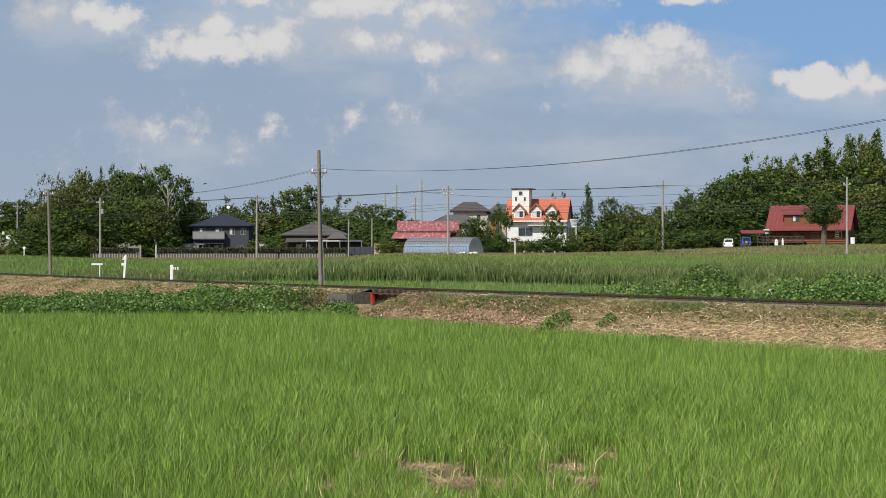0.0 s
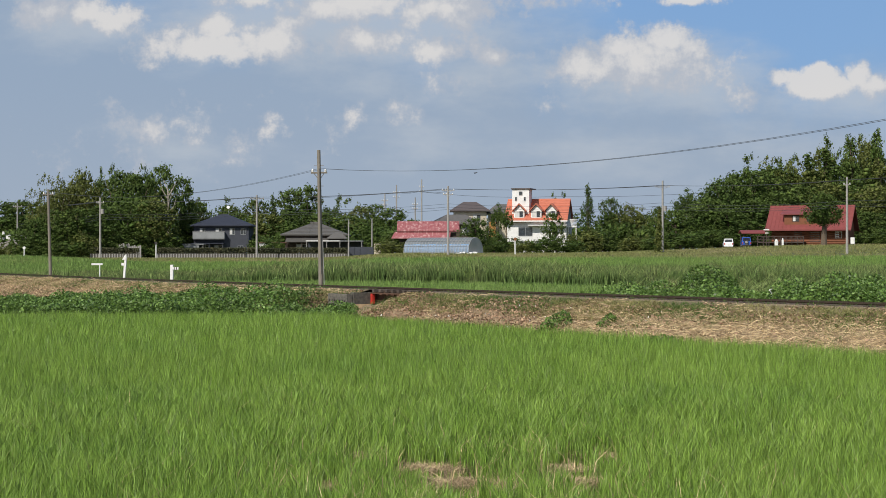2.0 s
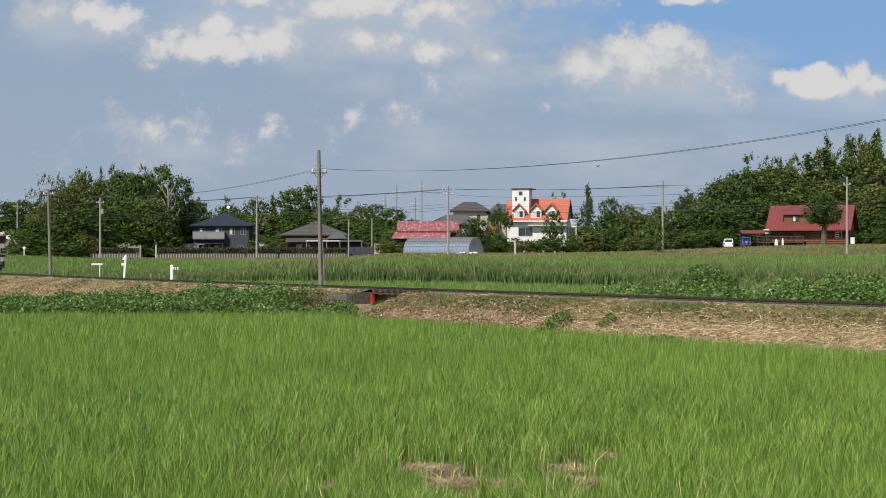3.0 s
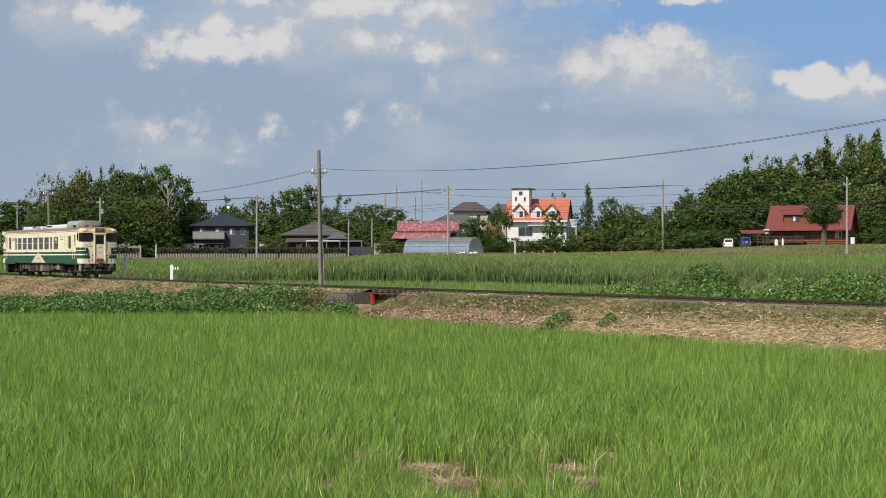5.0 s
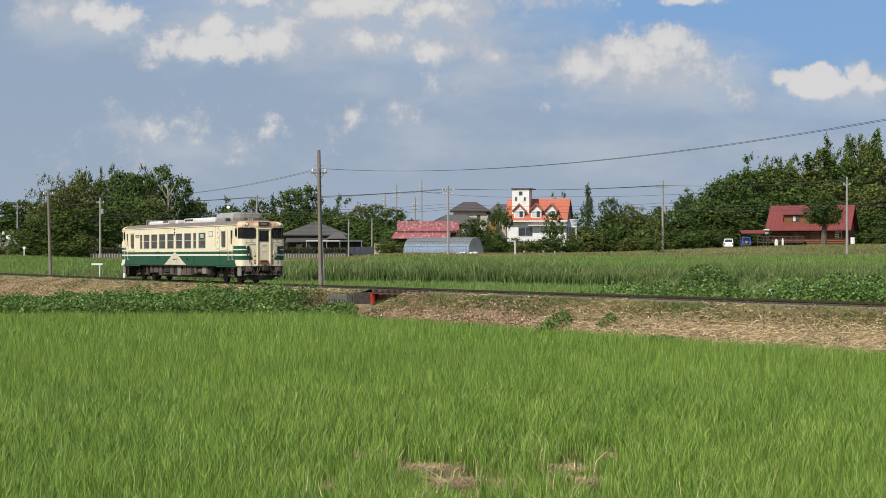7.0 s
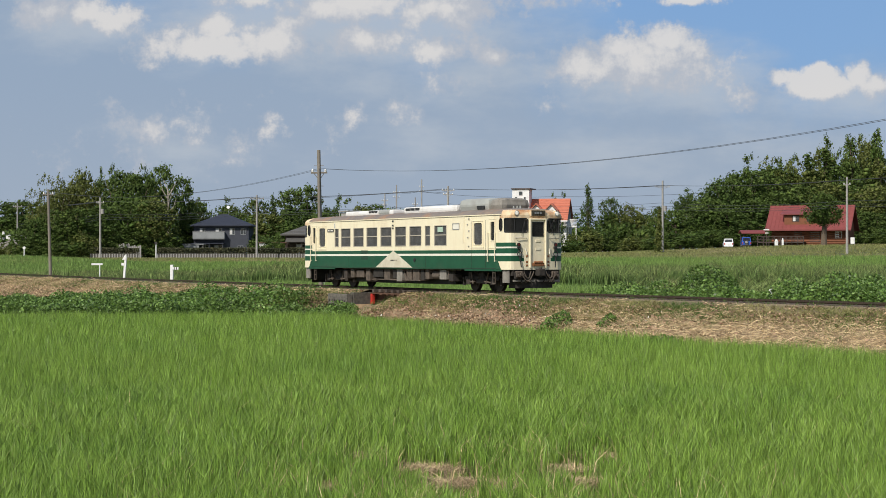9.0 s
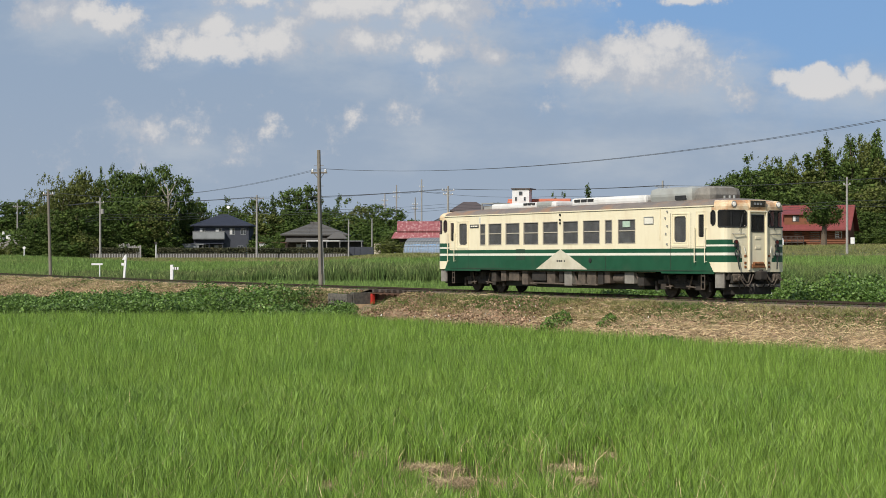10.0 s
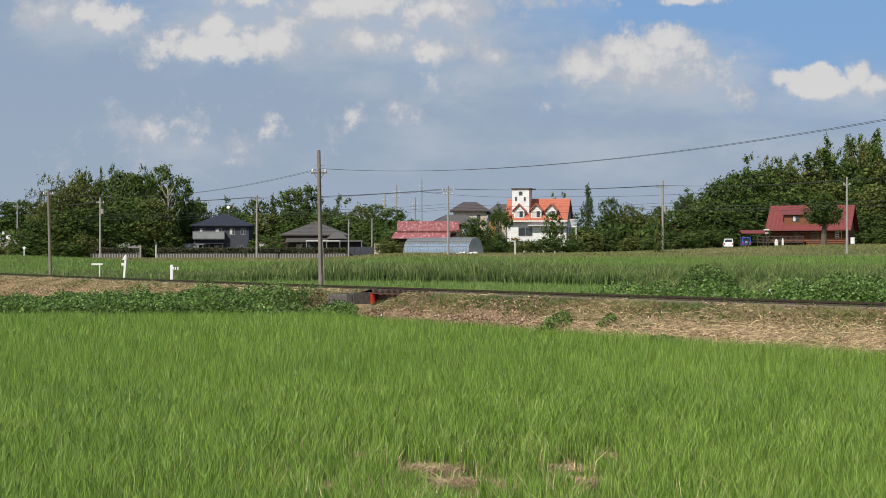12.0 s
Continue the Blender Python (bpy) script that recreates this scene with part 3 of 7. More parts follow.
def build_train():
    t = new("railcar")
    tagged(t, "cream and dark green diesel railcar with rust-stained roof on the line", "train")
    part("body", car_body(), [M["cream"], M["green"], M["stripe_white"], M["rusty_cream"], M["roof_paint"]], t)
    part("floor", box(-10.2, 10.2, -1.38, 1.38, 1.02, 1.10), M["grime"], t)
    # lower edge between the doors and the ends
    for sgn in (-1, 1):
        for x0, x1 in ((6.6, 9.75), (-9.75, -6.6)):
            part("sill_plate", box(x0, x1, sgn * 1.425 - 0.015, sgn * 1.425 + 0.01, 0.93, 1.02), M["green"], t)
    for sgn in (-1, 1):
        y = 1.44 * sgn
        ya, yb = sorted((y - 0.05 * sgn, y + 0.012 * sgn))
        gut = part("rain_gutter", box(-9.75, 9.75, *sorted((y - 0.02 * sgn, y + 0.035 * sgn)), 3.43, 3.475), M["cream"], t)
        for lst, z0, z1, mid in ((BIG_WINDOWS, 2.12, 3.03, 2.60), (SMALL_WINDOWS, 2.12, 3.03, 2.60)):
            for a, b in lst:
                w = part("window", bars(bmesh.new(), a, b, z0, z1, ya, yb, 0.03, mid), M["sash"], t, "beige-framed sash window")
                part("pane", box(a, b, *sorted((y - 0.045 * sgn, y - 0.03 * sgn)), z0, z1), M["car_glass"], w)
        for a, b in DOOR_WINDOWS:
            bm = bars(bmesh.new(), a, b, 2.12, 3.10, ya, y + 0.015, 0.035) if sgn > 0 else bars(bmesh.new(), a, b, 2.12, 3.10, y - 0.015, yb + 0.03, 0.035)
            bars(bm, a - 0.10, b + 0.10, 1.98, 3.18, *sorted((y - 0.02 * sgn, y + 0.022 * sgn)), 0.04)
            block(bm, a - 0.14, b + 0.14, *sorted((y, y + 0.03 * sgn)), 1.98, 2.02)
            gussets(bm, a, b, 2.12, 3.10, *sorted((y - 0.028 * sgn, y + 0.008 * sgn)), 0.12)
            d = part("door", bm, M["cream"], t)
            part("pane", box(a, b, *sorted((y - 0.045 * sgn, y - 0.03 * sgn)), 2.12, 3.10), M["car_glass"], d)
        for a, b in CAB_SIDE:
            bm = bars(bmesh.new(), a, b, 2.30, 3.14, *sorted((y - 0.04 * sgn, y + 0.012 * sgn)), 0.03)
            bars(bm, a - 0.12, b + 0.10, 1.98, 3.24, *sorted((y - 0.02 * sgn, y + 0.014 * sgn)), 0.025)
            gussets(bm, a, b, 2.30, 3.14, *sorted((y - 0.028 * sgn, y + 0.006 * sgn)), 0.06)
            d = part("cab_door", bm, M["cream"], t)
            part("pane", box(a, b, *sorted((y - 0.045 * sgn, y - 0.03 * sgn)), 2.30, 3.14), M["cab_glass"], d)
            for hx in (a - 0.14, b + 0.14):
                bm = rod(bmesh.new(), (hx, y + 0.09 * sgn, 1.35), (hx, y + 0.09 * sgn, 2.66), 0.018)
                for hz in (1.38, 2.63):
                    rod(bm, (hx, y, hz), (hx, y + 0.09 * sgn, hz), 0.014)
                part("grab_rail", bm, M["cream"], t)
        for a, b in OVALS:
            w = part("window", bars(bmesh.new(), a, b, 2.72, 3.27, *sorted((y - 0.04 * sgn, y + 0.006 * sgn)), 0.02), M["black"], t)
            part("pane", box(a, b, *sorted((y - 0.04 * sgn, y - 0.025 * sgn)), 2.72, 3.27), M["cab_glass"], w)
            part("corner_plate", gussets(bmesh.new(), a - 0.02, b + 0.02, 2.70, 3.29, *sorted((y - 0.023 * sgn, y + 0.009 * sgn)), 0.14), M["cream"], w)
        # triangle with its illegible number
        bm = bmesh.new()
        yy = [y + 0.006 * sgn, y - 0.004 * sgn]
        tri = [(-2.03, 1.05), (1.73, 1.05), (-0.20, 1.885)]
        vs = [[bm.verts.new((px, q, pz)) for px, pz in tri] for q in yy]
        bm.faces.new(vs[0])
        bm.faces.new(vs[1][::-1])
        for i in range(3):
            j = (i + 1) % 3
            bm.faces.new((vs[0][j], vs[0][i], vs[1][i], vs[1][j]))
        bmesh.ops.recalc_face_normals(bm, faces=bm.faces)
        part("triangle_marking", bm, M["pale_paint"], t, "pale cream painted triangle")
        for x0, x1 in ((-0.47, -0.34), (-0.30, -0.19), (-0.16, -0.06), (0.06, 0.14)):
            part("number_bar", box(x0, x1, *sorted((y + 0.005 * sgn, y + 0.010 * sgn)), 1.36, 1.43), M["dark"], t)
        # small fittings on the side
        lav = part("lavatory_window", bars(bmesh.new(), 5.58, 6.12, 2.86, 3.09, *sorted((y, y + 0.022 * sgn)), 0.035), M["alu"], t)
        part("pane", box(5.58, 6.12, *sorted((y + 0.002 * sgn, y + 0.010 * sgn)), 2.86, 3.09), M["stripe_white"], lav, "frosted pane")
        if sgn < 0:
            part("notice", box(4.15, 4.62, y - 0.004, y + 0.026, 2.74, 2.98), M["notice"], t, "pale green paper notice in a window")
        for hx in (7.20, 8.42, -7.64, -8.62):
            part("door_seam", box(hx - 0.008, hx + 0.008, *sorted((y, y + 0.004 * sgn)), 1.02, 3.22), M["grime"], t)
        plate = part("destination_plate", box(-7.45, -6.72, *sorted((y, y + 0.02 * sgn)), 2.88, 3.04), M["dark"], t)
        for x0, x1 in ((-7.38, -7.22), (-7.18, -7.10), (-7.05, -6.80)):
            part("letter_bar", box(x0, x1, *sorted((y + 0.02 * sgn, y + 0.024 * sgn)), 2.93, 2.99), M["stripe_white"], plate)
        plate = part("name_plate", box(-6.66, -6.52, *sorted((y, y + 0.015 * sgn)), 3.06, 3.36), M["stripe_white"], t)
        part("letter_bar", box(-6.62, -6.56, *sorted((y + 0.015 * sgn, y + 0.019 * sgn)), 3.10, 3.32), M["unit_grey"], plate)
        seam = box(-9.3, 9.3, *sorted((y, y + 0.006 * sgn)), 1.035, 1.05)
        for jx in (-5.0, -1.0, 3.0):
            block(seam, jx - 0.006, jx + 0.006, *sorted((y, y + 0.004 * sgn)), 1.05, 1.60)
        part("panel_seam", seam, M["grime"], t)
        for px in (6.55,):
            part("downpipe", rod(bmesh.new(), (px, y + 0.02 * sgn, 2.2), (px + 0.02, y + 0.02 * sgn, 3.42), 0.012, n=6), M["cream"], t)
        for z0, z1 in ((1.74, 1.90), (1.44, 1.60)):
            part("louvre_panel", box(-3.6, -2.9, *sorted((y, y + 0.008 * sgn)), z0, z1), M["louvre"], t)
        for hz in (3.33, 3.12, 2.98):
            part("marker_lamp", rod(bmesh.new(), (-0.2, y, hz), (-0.2, y + 0.05 * sgn, hz), 0.045), M["black"], t)
        for hx, hz in ((7.02, 3.30), (6.90, 3.05), (7.02, 2.75), (6.93, 2.45), (7.0, 2.05)):
            part("side_bracket", box(hx - 0.03, hx + 0.03, *sorted((y, y + 0.05 * sgn)), hz - 0.035, hz + 0.035, 0.01), M["alu"], t)
        for hx in (1.95,):
            part("filler_cap", rod(bmesh.new(), (hx, y, 1.42), (hx, y + 0.03 * sgn, 1.42), 0.09, n=14), M["black"], t)
    # the two ends
    for e in (1, -1):
        for sgn in (-1, 1):
            pts = [(x, y) for x, y in half_plan() if x > 9.98 and y > 0.50]
            bm = bmesh.new()
            rows = [[bm.verts.new((e * (x - 0.03), sgn * (y - 0.012), z)) for x, y in pts] for z in (2.66, 3.27)]
            for i in range(len(pts) - 1):
                bm.faces.new((rows[0][i], rows[0][i + 1], rows[1][i + 1], rows[1][i]))
            bmesh.ops.recalc_face_normals(bm, faces=bm.faces)
            w = part("windscreen", bm, M["cab_glass"], t)
            bm = bmesh.new()
            for i in range(1, len(pts) - 2):
                (xa, yaa), (xb, ybb) = pts[i], pts[i + 1]
                for z in (2.66, 3.27):
                    rod(bm, (e * xa, sgn * yaa, z), (e * xb, sgn * ybb, z), 0.024, n=6)
            for k, k2 in ((0, 1), (-1, -2)):
                for za, zb in ((2.72, 2.66), (3.20, 3.27)):
                    rod(bm, (e * pts[k][0], sgn * pts[k][1], za), (e * pts[k2][0], sgn * pts[k2][1], zb), 0.03, n=6)
                rod(bm, (e * pts[k][0], sgn * pts[k][1], 2.72), (e * pts[k][0], sgn * pts[k][1], 3.20), 0.024, n=6)
            rod(bm, (e * 10.41, sgn * 1.18, 2.66), (e * 10.41, sgn * 1.18, 3.27), 0.02, n=6)
            part("seal", bm, M["black"], w)
            bm = rod(bmesh.new(), (e * 10.50, sgn * 0.85, 2.52), (e * 10.48, sgn * 0.72, 3.05), 0.012)
            rod(bm, (e * 10.48, sgn * 0.72, 2.80), (e * 10.47, sgn * 0.66, 3.18), 0.016)
            part("wiper", bm, M["black"], t)
            bm = rod(bmesh.new(), (e * 10.50, sgn * 1.12, 2.40), (e * 10.53, sgn * 0.62, 2.40), 0.016)
            for yy in (1.12, 0.62):
                rod(bm, (e * 10.30, sgn * yy, 2.44), (e * (10.50 if yy > 1 else 10.53), sgn * yy, 2.40), 0.014)
            part("hand_bar", bm, M["alu"], t)
            lamp = part("headlamp", rod(bmesh.new(), (e * 10.22, sgn * 1.07, 3.50), (e * 10.44, sgn * 1.07, 3.50), 0.145, 0.125, n=20), M["rusty_cream"], t)
            part("rim", rod(bmesh.new(), (e * 10.44, sgn * 1.07, 3.50), (e * 10.452, sgn * 1.07, 3.50), 0.118, 0.108, n=20), M["alu"], lamp)
            part("lens", rod(bmesh.new(), (e * 10.452, sgn * 1.07, 3.50), (e * 10.464, sgn * 1.07, 3.50), 0.082, 0.06, n=20), M["lamp_lens"], lamp)
            lamp = part("tail_lamp", rod(bmesh.new(), (e * 10.32, sgn * 0.98, 2.11), (e * 10.48, sgn * 0.98, 2.11), 0.085, n=16), M["black"], t)
            part("lens", rod(bmesh.new(), (e * 10.48, sgn * 0.98, 2.11), (e * 10.49, sgn * 0.98, 2.11), 0.065, n=16), M["red_lens"], lamp)
            # coiled jumper cables and their sockets
            bm = bmesh.new()
            for k in range(10):
                a0, a1 = k * 0.628, (k + 1) * 0.628
                rod(bm, (e * 10.50, sgn * 0.96 + 0.11 * math.cos(a0), 1.70 + 0.13 * math.sin(a0)), (e * 10.50, sgn * 0.96 + 0.11 * math.cos(a1), 1.70 + 0.13 * math.sin(a1)), 0.025, n=6)
            rod(bm, (e * 10.50, sgn * 0.93, 1.85), (e * 10.50, sgn * 0.90, 2.06), 0.025, n=6)
            rod(bm, (e * 10.50, sgn * 0.96, 1.57), (e * 10.55, sgn * 0.90, 1.10), 0.025, n=6)
            block(bm, *sorted((e * 10.36, e * 10.50)), *sorted((sgn * 0.87, sgn * 1.05)), 1.92, 2.03, 0, 0.02)
            part("jumper_cable", bm, M["black"], t)
            for zz in (1.55, 1.30, 1.15):
                part("hose_cock", box(*sorted((e * 10.38, e * 10.50)), *sorted((sgn * 0.52, sgn * 0.62)), zz, zz + 0.09, 0.015), M["rust"], t)
            bm = rod(bmesh.new(), (e * 10.50, sgn * 0.66, 1.95), (e * 10.53, sgn * 0.60, 1.70), 0.018, n=6)
            part("step_iron", bm, M["stripe_white"], t)
            # skirt corner plate
            bm = bmesh.new()
            block(bm, *sorted((e * 9.72, e * 10.22)), *sorted((sgn * 1.30, sgn * 1.36)), 0.42, 1.02)
            part("skirt_plate", bm, M["box_grey"], t)
        sign = part("destination_sign", box(*sorted((e * 10.20, e * 10.53)), -0.40, 0.40, 3.36, 3.66, 0.02), M["rusty_cream"], t)
        part("sign_glass", box(*sorted((e * 10.53, e * 10.54)), -0.35, 0.35, 3.39, 3.63), M["cab_glass"], sign)
        bm = bmesh.new()
        for y0 in (-0.20, -0.06, 0.08):
            block(bm, *sorted((e * 10.541, e * 10.545)), y0, y0 + 0.10, 3.47, 3.56)
        part("sign_bars", bm, M["alu"], sign)
        # gangway door
        bm = bmesh.new()
        for y0, y1, z0, z1 in ((-0.44, -0.38, 1.08, 3.20), (0.38, 0.44, 1.08, 3.20), (-0.44, 0.44, 3.20, 3.26)):
            block(bm, *sorted((e * 10.47, e * 10.56)), y0, y1, z0, z1, 0, 0.015)
        for z0 in (2.22, 1.86):
            block(bm, *sorted((e * 10.495, e * 10.52)), -0.12, 0.14, z0, z0 + 0.10, 0, 0.01)
        door = part("gangway_door", bm, M["cream"], t)
        bm = bmesh.new()
        for y0, y1, z0, z1 in ((-0.30, -0.27, 2.48, 3.11), (0.27, 0.30, 2.48, 3.11), (-0.30, 0.30, 3.09, 3.12), (-0.30, 0.30, 2.47, 2.50)):
            block(bm, *sorted((e * 10.48, e * 10.515)), y0, y1, z0, z1)
        part("seal", bm, M["black"], door)
        part("pane", box(*sorted((e * 10.465, e * 10.475)), -0.28, 0.28, 2.49, 3.10), M["cab_glass"], door)
        part("fall_plate", rod(box(*sorted((e * 10.5, e * 10.58)), -0.30, 0.30, 1.16, 1.30, 0.02), (e * 10.55, -0.22, 1.32), (e * 10.55, 0.22, 1.32), 0.06), M["rust"], door, "rusty folded foot plate")
        # buffer beam, coupler, plough
        bm = box(*sorted((e * 10.1, e * 10.36)), -1.25, 1.25, 0.72, 1.00, 0.02)
        for sgn in (-1, 1):
            for yy in (0.35, 0.62, 0.85):
                rod(bm, (e * 10.36, sgn * yy, 0.92), (e * 10.50, sgn * (yy + 0.05), 0.62), 0.03, n=6)
                rod(bm, (e * 10.50, sgn * (yy + 0.05), 0.62), (e * 10.44, sgn * (yy - 0.05), 0.42), 0.03, n=6)
            block(bm, *sorted((e * 10.30, e * 10.44)), *sorted((sgn * 0.75, sgn * 1.15)), 0.60, 0.88, 0, 0.03)
        part("buffer_beam", bm, M["grime"], t)
        bm = box(*sorted((e * 10.3, e * 10.62)), -0.10, 0.10, 0.76, 1.0, 0.02)
        block(bm, *sorted((e * 10.56, e * 10.86)), -0.17, 0.17, 0.72, 1.04, 0, 0.04)
        rod(bm, (e * 10.70, 0.0, 0.66), (e * 10.70, 0.0, 1.10), 0.08, n=10)
        part("coupler", bm, M["grime"], t)
        bm = bmesh.new()
        for sgn in (-1, 1):
            vs = [bm.verts.new(p) for p in ((e * 10.45, 0, 0.18), (e * 9.95, sgn * 1.15, 0.18), (e * 9.95, sgn * 1.15, 0.60), (e * 10.36, 0, 0.60))]
            vt = [bm.verts.new((v.co.x - e * 0.04, v.co.y, v.co.z)) for v in vs]
            bm.faces.new(vs)
            bm.faces.new(vt[::-1])
            for i in range(4):
                bm.faces.new((vs[i], vt[i], vt[(i + 1) % 4], vs[(i + 1) % 4]))
        bmesh.ops.recalc_face_normals(bm, faces=bm.faces)
        part("plough", bm, M["grime"], t)
        part("apron", box(*sorted((e * 9.9, e * 10.08)), -1.22, 1.22, 0.34, 0.98, 0.03), M["black"], t)
        part("guard_bar", box(*sorted((e * 10.30, e * 10.36)), -1.2, 1.2, 0.46, 0.55, 0.01), M["box_grey"], t)
        for sgn in (-1, 1):
            hose = bmesh.new()
            for ya, yb, drop in ((0.25, 0.95, 0.42), (0.40, 0.78, 0.30)):
                prev = None
                for i in range(11):
                    u = i / 10
                    q = Vector((e * (10.56 + 0.05 * math.sin(math.pi * u)), sgn * (ya + (yb - ya) * u), 0.92 - drop * math.sin(math.pi * u)))
                    if prev is not None:
                        rod(hose, prev, q, 0.024, n=6)
                    prev = q
            part("brake_hose", hose, M["grime_light"], t)
            lump = box(*sorted((e * 10.30, e * 10.52)), *sorted((sgn * 0.78, sgn * 1.12)), 0.66, 0.94, 0.05)
            rod(lump, (e * 10.52, sgn * 0.88, 0.80), (e * 10.60, sgn * 0.88, 0.80), 0.08, n=10)
            rod(lump, (e * 10.52, sgn * 1.03, 0.74), (e * 10.60, sgn * 1.03, 0.74), 0.06, n=10)
            part("jumper_socket", lump, M["grime_light"], t)
        for sgn in (-1, 1):
            bm = bmesh.new()
            for hx in (9.15, 8.95):
                rod(bm, (e * hx, sgn * 1.38, 0.35), (e * hx, sgn * 1.38, 1.0), 0.02, n=6)
            for hz in (0.36, 0.62, 0.85):
                rod(bm, (e * 9.15, sgn * 1.38, hz), (e * 8.95, sgn * 1.38, hz), 0.02, n=6)
            part("cab_steps", bm, M["grime_light"], t)
            for dx in (-0.75, 0.75):
                link = rod(bmesh.new(), (e * 7.2 + dx, sgn * 0.98, 0.86), (e * 7.2 + dx * 0.75, sgn * 1.0, 0.34), 0.035, n=6)
                rod(link, (e * 7.2 + dx * 1.25, sgn * 0.97, 0.40), (e * 7.2 + dx * 0.55, sgn * 1.0, 0.44), 0.03, n=6)
                part("brake_rigging", link, M["grime_light"], t)
        part("bogie", bogie_frame(bmesh.new(), e * 7.2), M["grime"], t)
        part("cab_bulkhead", box(*sorted((e * 8.2, e * 8.26)), -1.36, 1.36, 1.1, 3.4), M["unit_grey"], t)
    # seats inside
    bm = bmesh.new()
    for k in range(13):
        x = -6.2 + k * 0.9
        for y0, y1 in ((-1.35, -0.45), (0.45, 1.35)):
            block(bm, x - 0.06, x + 0.06, y0, y1, 1.5, 2.3)
    part("seats", bm, M["seat_cloth"], t)
    part("ceiling_lining", box(-8.2, 8.2, -1.34, 1.34, 3.30, 3.36), M["unit_white"], t)
    # equipment under the floor
    gear = [(-5.1, -4.7, 0.50, 0.98, "grime_light"), (-4.45, -3.65, 0.52, 0.90, "grime_light"), (-3.4, -2.95, 0.36, 0.98, "grime_light"),
            (-2.6, -1.55, 0.55, 0.92, "grime"), (-1.45, -0.85, 0.42, 0.98, "grime_light"), (-0.55, -0.25, 0.50, 0.98, "grime"), (-0.15, 0.40, 0.36, 0.98, "box_grey"),
            (0.85, 1.35, 0.42, 0.98, "grime_light"), (1.5, 2.1, 0.40, 0.98, "grime_light"), (2.25, 2.6, 0.45, 0.98, "grime"), (2.7, 3.05, 0.5, 0.98, "grime_light"),
            (4.05, 4.66, 0.50, 0.96, "box_grey"), (4.9, 5.3, 0.42, 0.75, "grime"), (-5.9, -5.5, 0.45, 0.9, "grime")]
    for sgn in (-1, 1):
        for x0, x1, z0, z1, mt in gear:
            part("equipment_box", box(x0, x1, *sorted((sgn * 0.75, sgn * 1.28)), z0, z1, 0.025), M[mt], t)
        part("air_tank", rod(bmesh.new(), (3.25, sgn * 1.05, 0.70), (3.95, sgn * 1.05, 0.70), 0.20, n=18), M["grime_light"], t)
        bm = rod(bmesh.new(), (0.45, sgn * 1.2, 0.95), (0.75, sgn * 1.2, 0.38), 0.05)
        rod(bm, (4.72, sgn * 1.2, 0.95), (5.0, sgn * 1.2, 0.40), 0.05)
        rod(bm, (-3.0, sgn * 1.1, 0.42), (-2.5, sgn * 1.1, 0.40), 0.05)
        rod(bm, (-6.0, sgn * 1.25, 0.97), (6.0, sgn * 1.25, 0.97), 0.03)
        rod(bm, (-2.5, sgn * 1.25, 0.44), (2.2, sgn * 1.25, 0.42), 0.03)
        for k in range(4):
            rod(bm, (-2.5 + 0.27 * k, sgn * 1.25, 0.55), (-2.5 + 0.27 * k, sgn * 1.25, 0.95), 0.025)
        part("pipe_run", bm, M["grime_light"], t)
    part("engine", box(-3.2, 4.6, -0.72, 0.72, 0.26, 1.0, 0.05), M["black"], t)
    part("fuel_tank", box(-5.6, -3.3, -0.72, 0.72, 0.28, 1.0, 0.05), M["black"], t)
    # roof equipment
    cooler = part("cooling_unit", box(-6.8, -1.6, -0.72, 0.72, 3.70, 3.96, 0.09), M["unit_white"], t)
    part("cover", box(-3.1, -1.9, -0.74, 0.74, 3.74, 3.975, 0.08), M["unit_grey"], cooler)
    bm = bmesh.new()
    for k in range(3):
        block(bm, -4.1 + k * 0.32, -3.84 + k * 0.32, -0.745, -0.70, 3.84, 3.93)
    part("grille", bm, M["black"], cooler)
    cooler = part("cooling_unit", box(-0.4, 4.75, -0.75, 0.75, 3.70, 4.03, 0.11), M["unit_white"], t)
    bm = bmesh.new()
    for k in range(3):
        block(bm, -0.15 + k * 0.48, 0.25 + k * 0.48, -0.775, -0.72, 3.86, 3.97)
    part("grille", bm, M["black"], cooler)
    hood = part("engine_hood", box(5.0, 7.7, -0.82, 0.82, 3.62, 4.27, 0.28), M["unit_grey"], t, "grey rounded roof hood")
    part("hood_nose", box(7.72, 8.75, -0.80, 0.80, 3.60, 4.24, 0.30), M["box_grey"], hood)
    part("hood_vent", box(6.7, 7.35, -0.84, -0.78, 3.76, 3.92), M["black"], hood)
    bm = bmesh.new()
    for px in (-8.1, -7.1):
        for py in (-0.4, 0.4):
            rod(bm, (px, py, 3.68), (px, py, 4.02), 0.03, n=6)
    block(bm, -8.15, -7.05, -0.45, 0.45, 4.0, 4.05)
    block(bm, -8.0, -7.2, -0.35, 0.35, 3.72, 3.93)
    part("aerial_frame", bm, M["unit_grey"], t)
    bm = bmesh.new()
    for px in (9.0, 9.3, 9.55):
        rod(bm, (px, -0.3, 3.68), (px, -0.3, 3.86), 0.045, n=8)
    part("whistle", bm, M["unit_grey"], t)
    wheels = []
    me = mesh_of("wheelset", wheelset(), M["wheel"])
    for x in (-8.25, -6.15, 6.15, 8.25):
        w = new("wheelset", me)
        w.parent = t
        w.location = (x, 0, 0.43)
        wheels.append((w, x))
    return t, wheels


def train_s(t):
    u = t - 9.5
    return 0.20 + 14.5614 * u - 0.5 * 0.0689 * u * u


TRAIN, WHEELS = build_train()


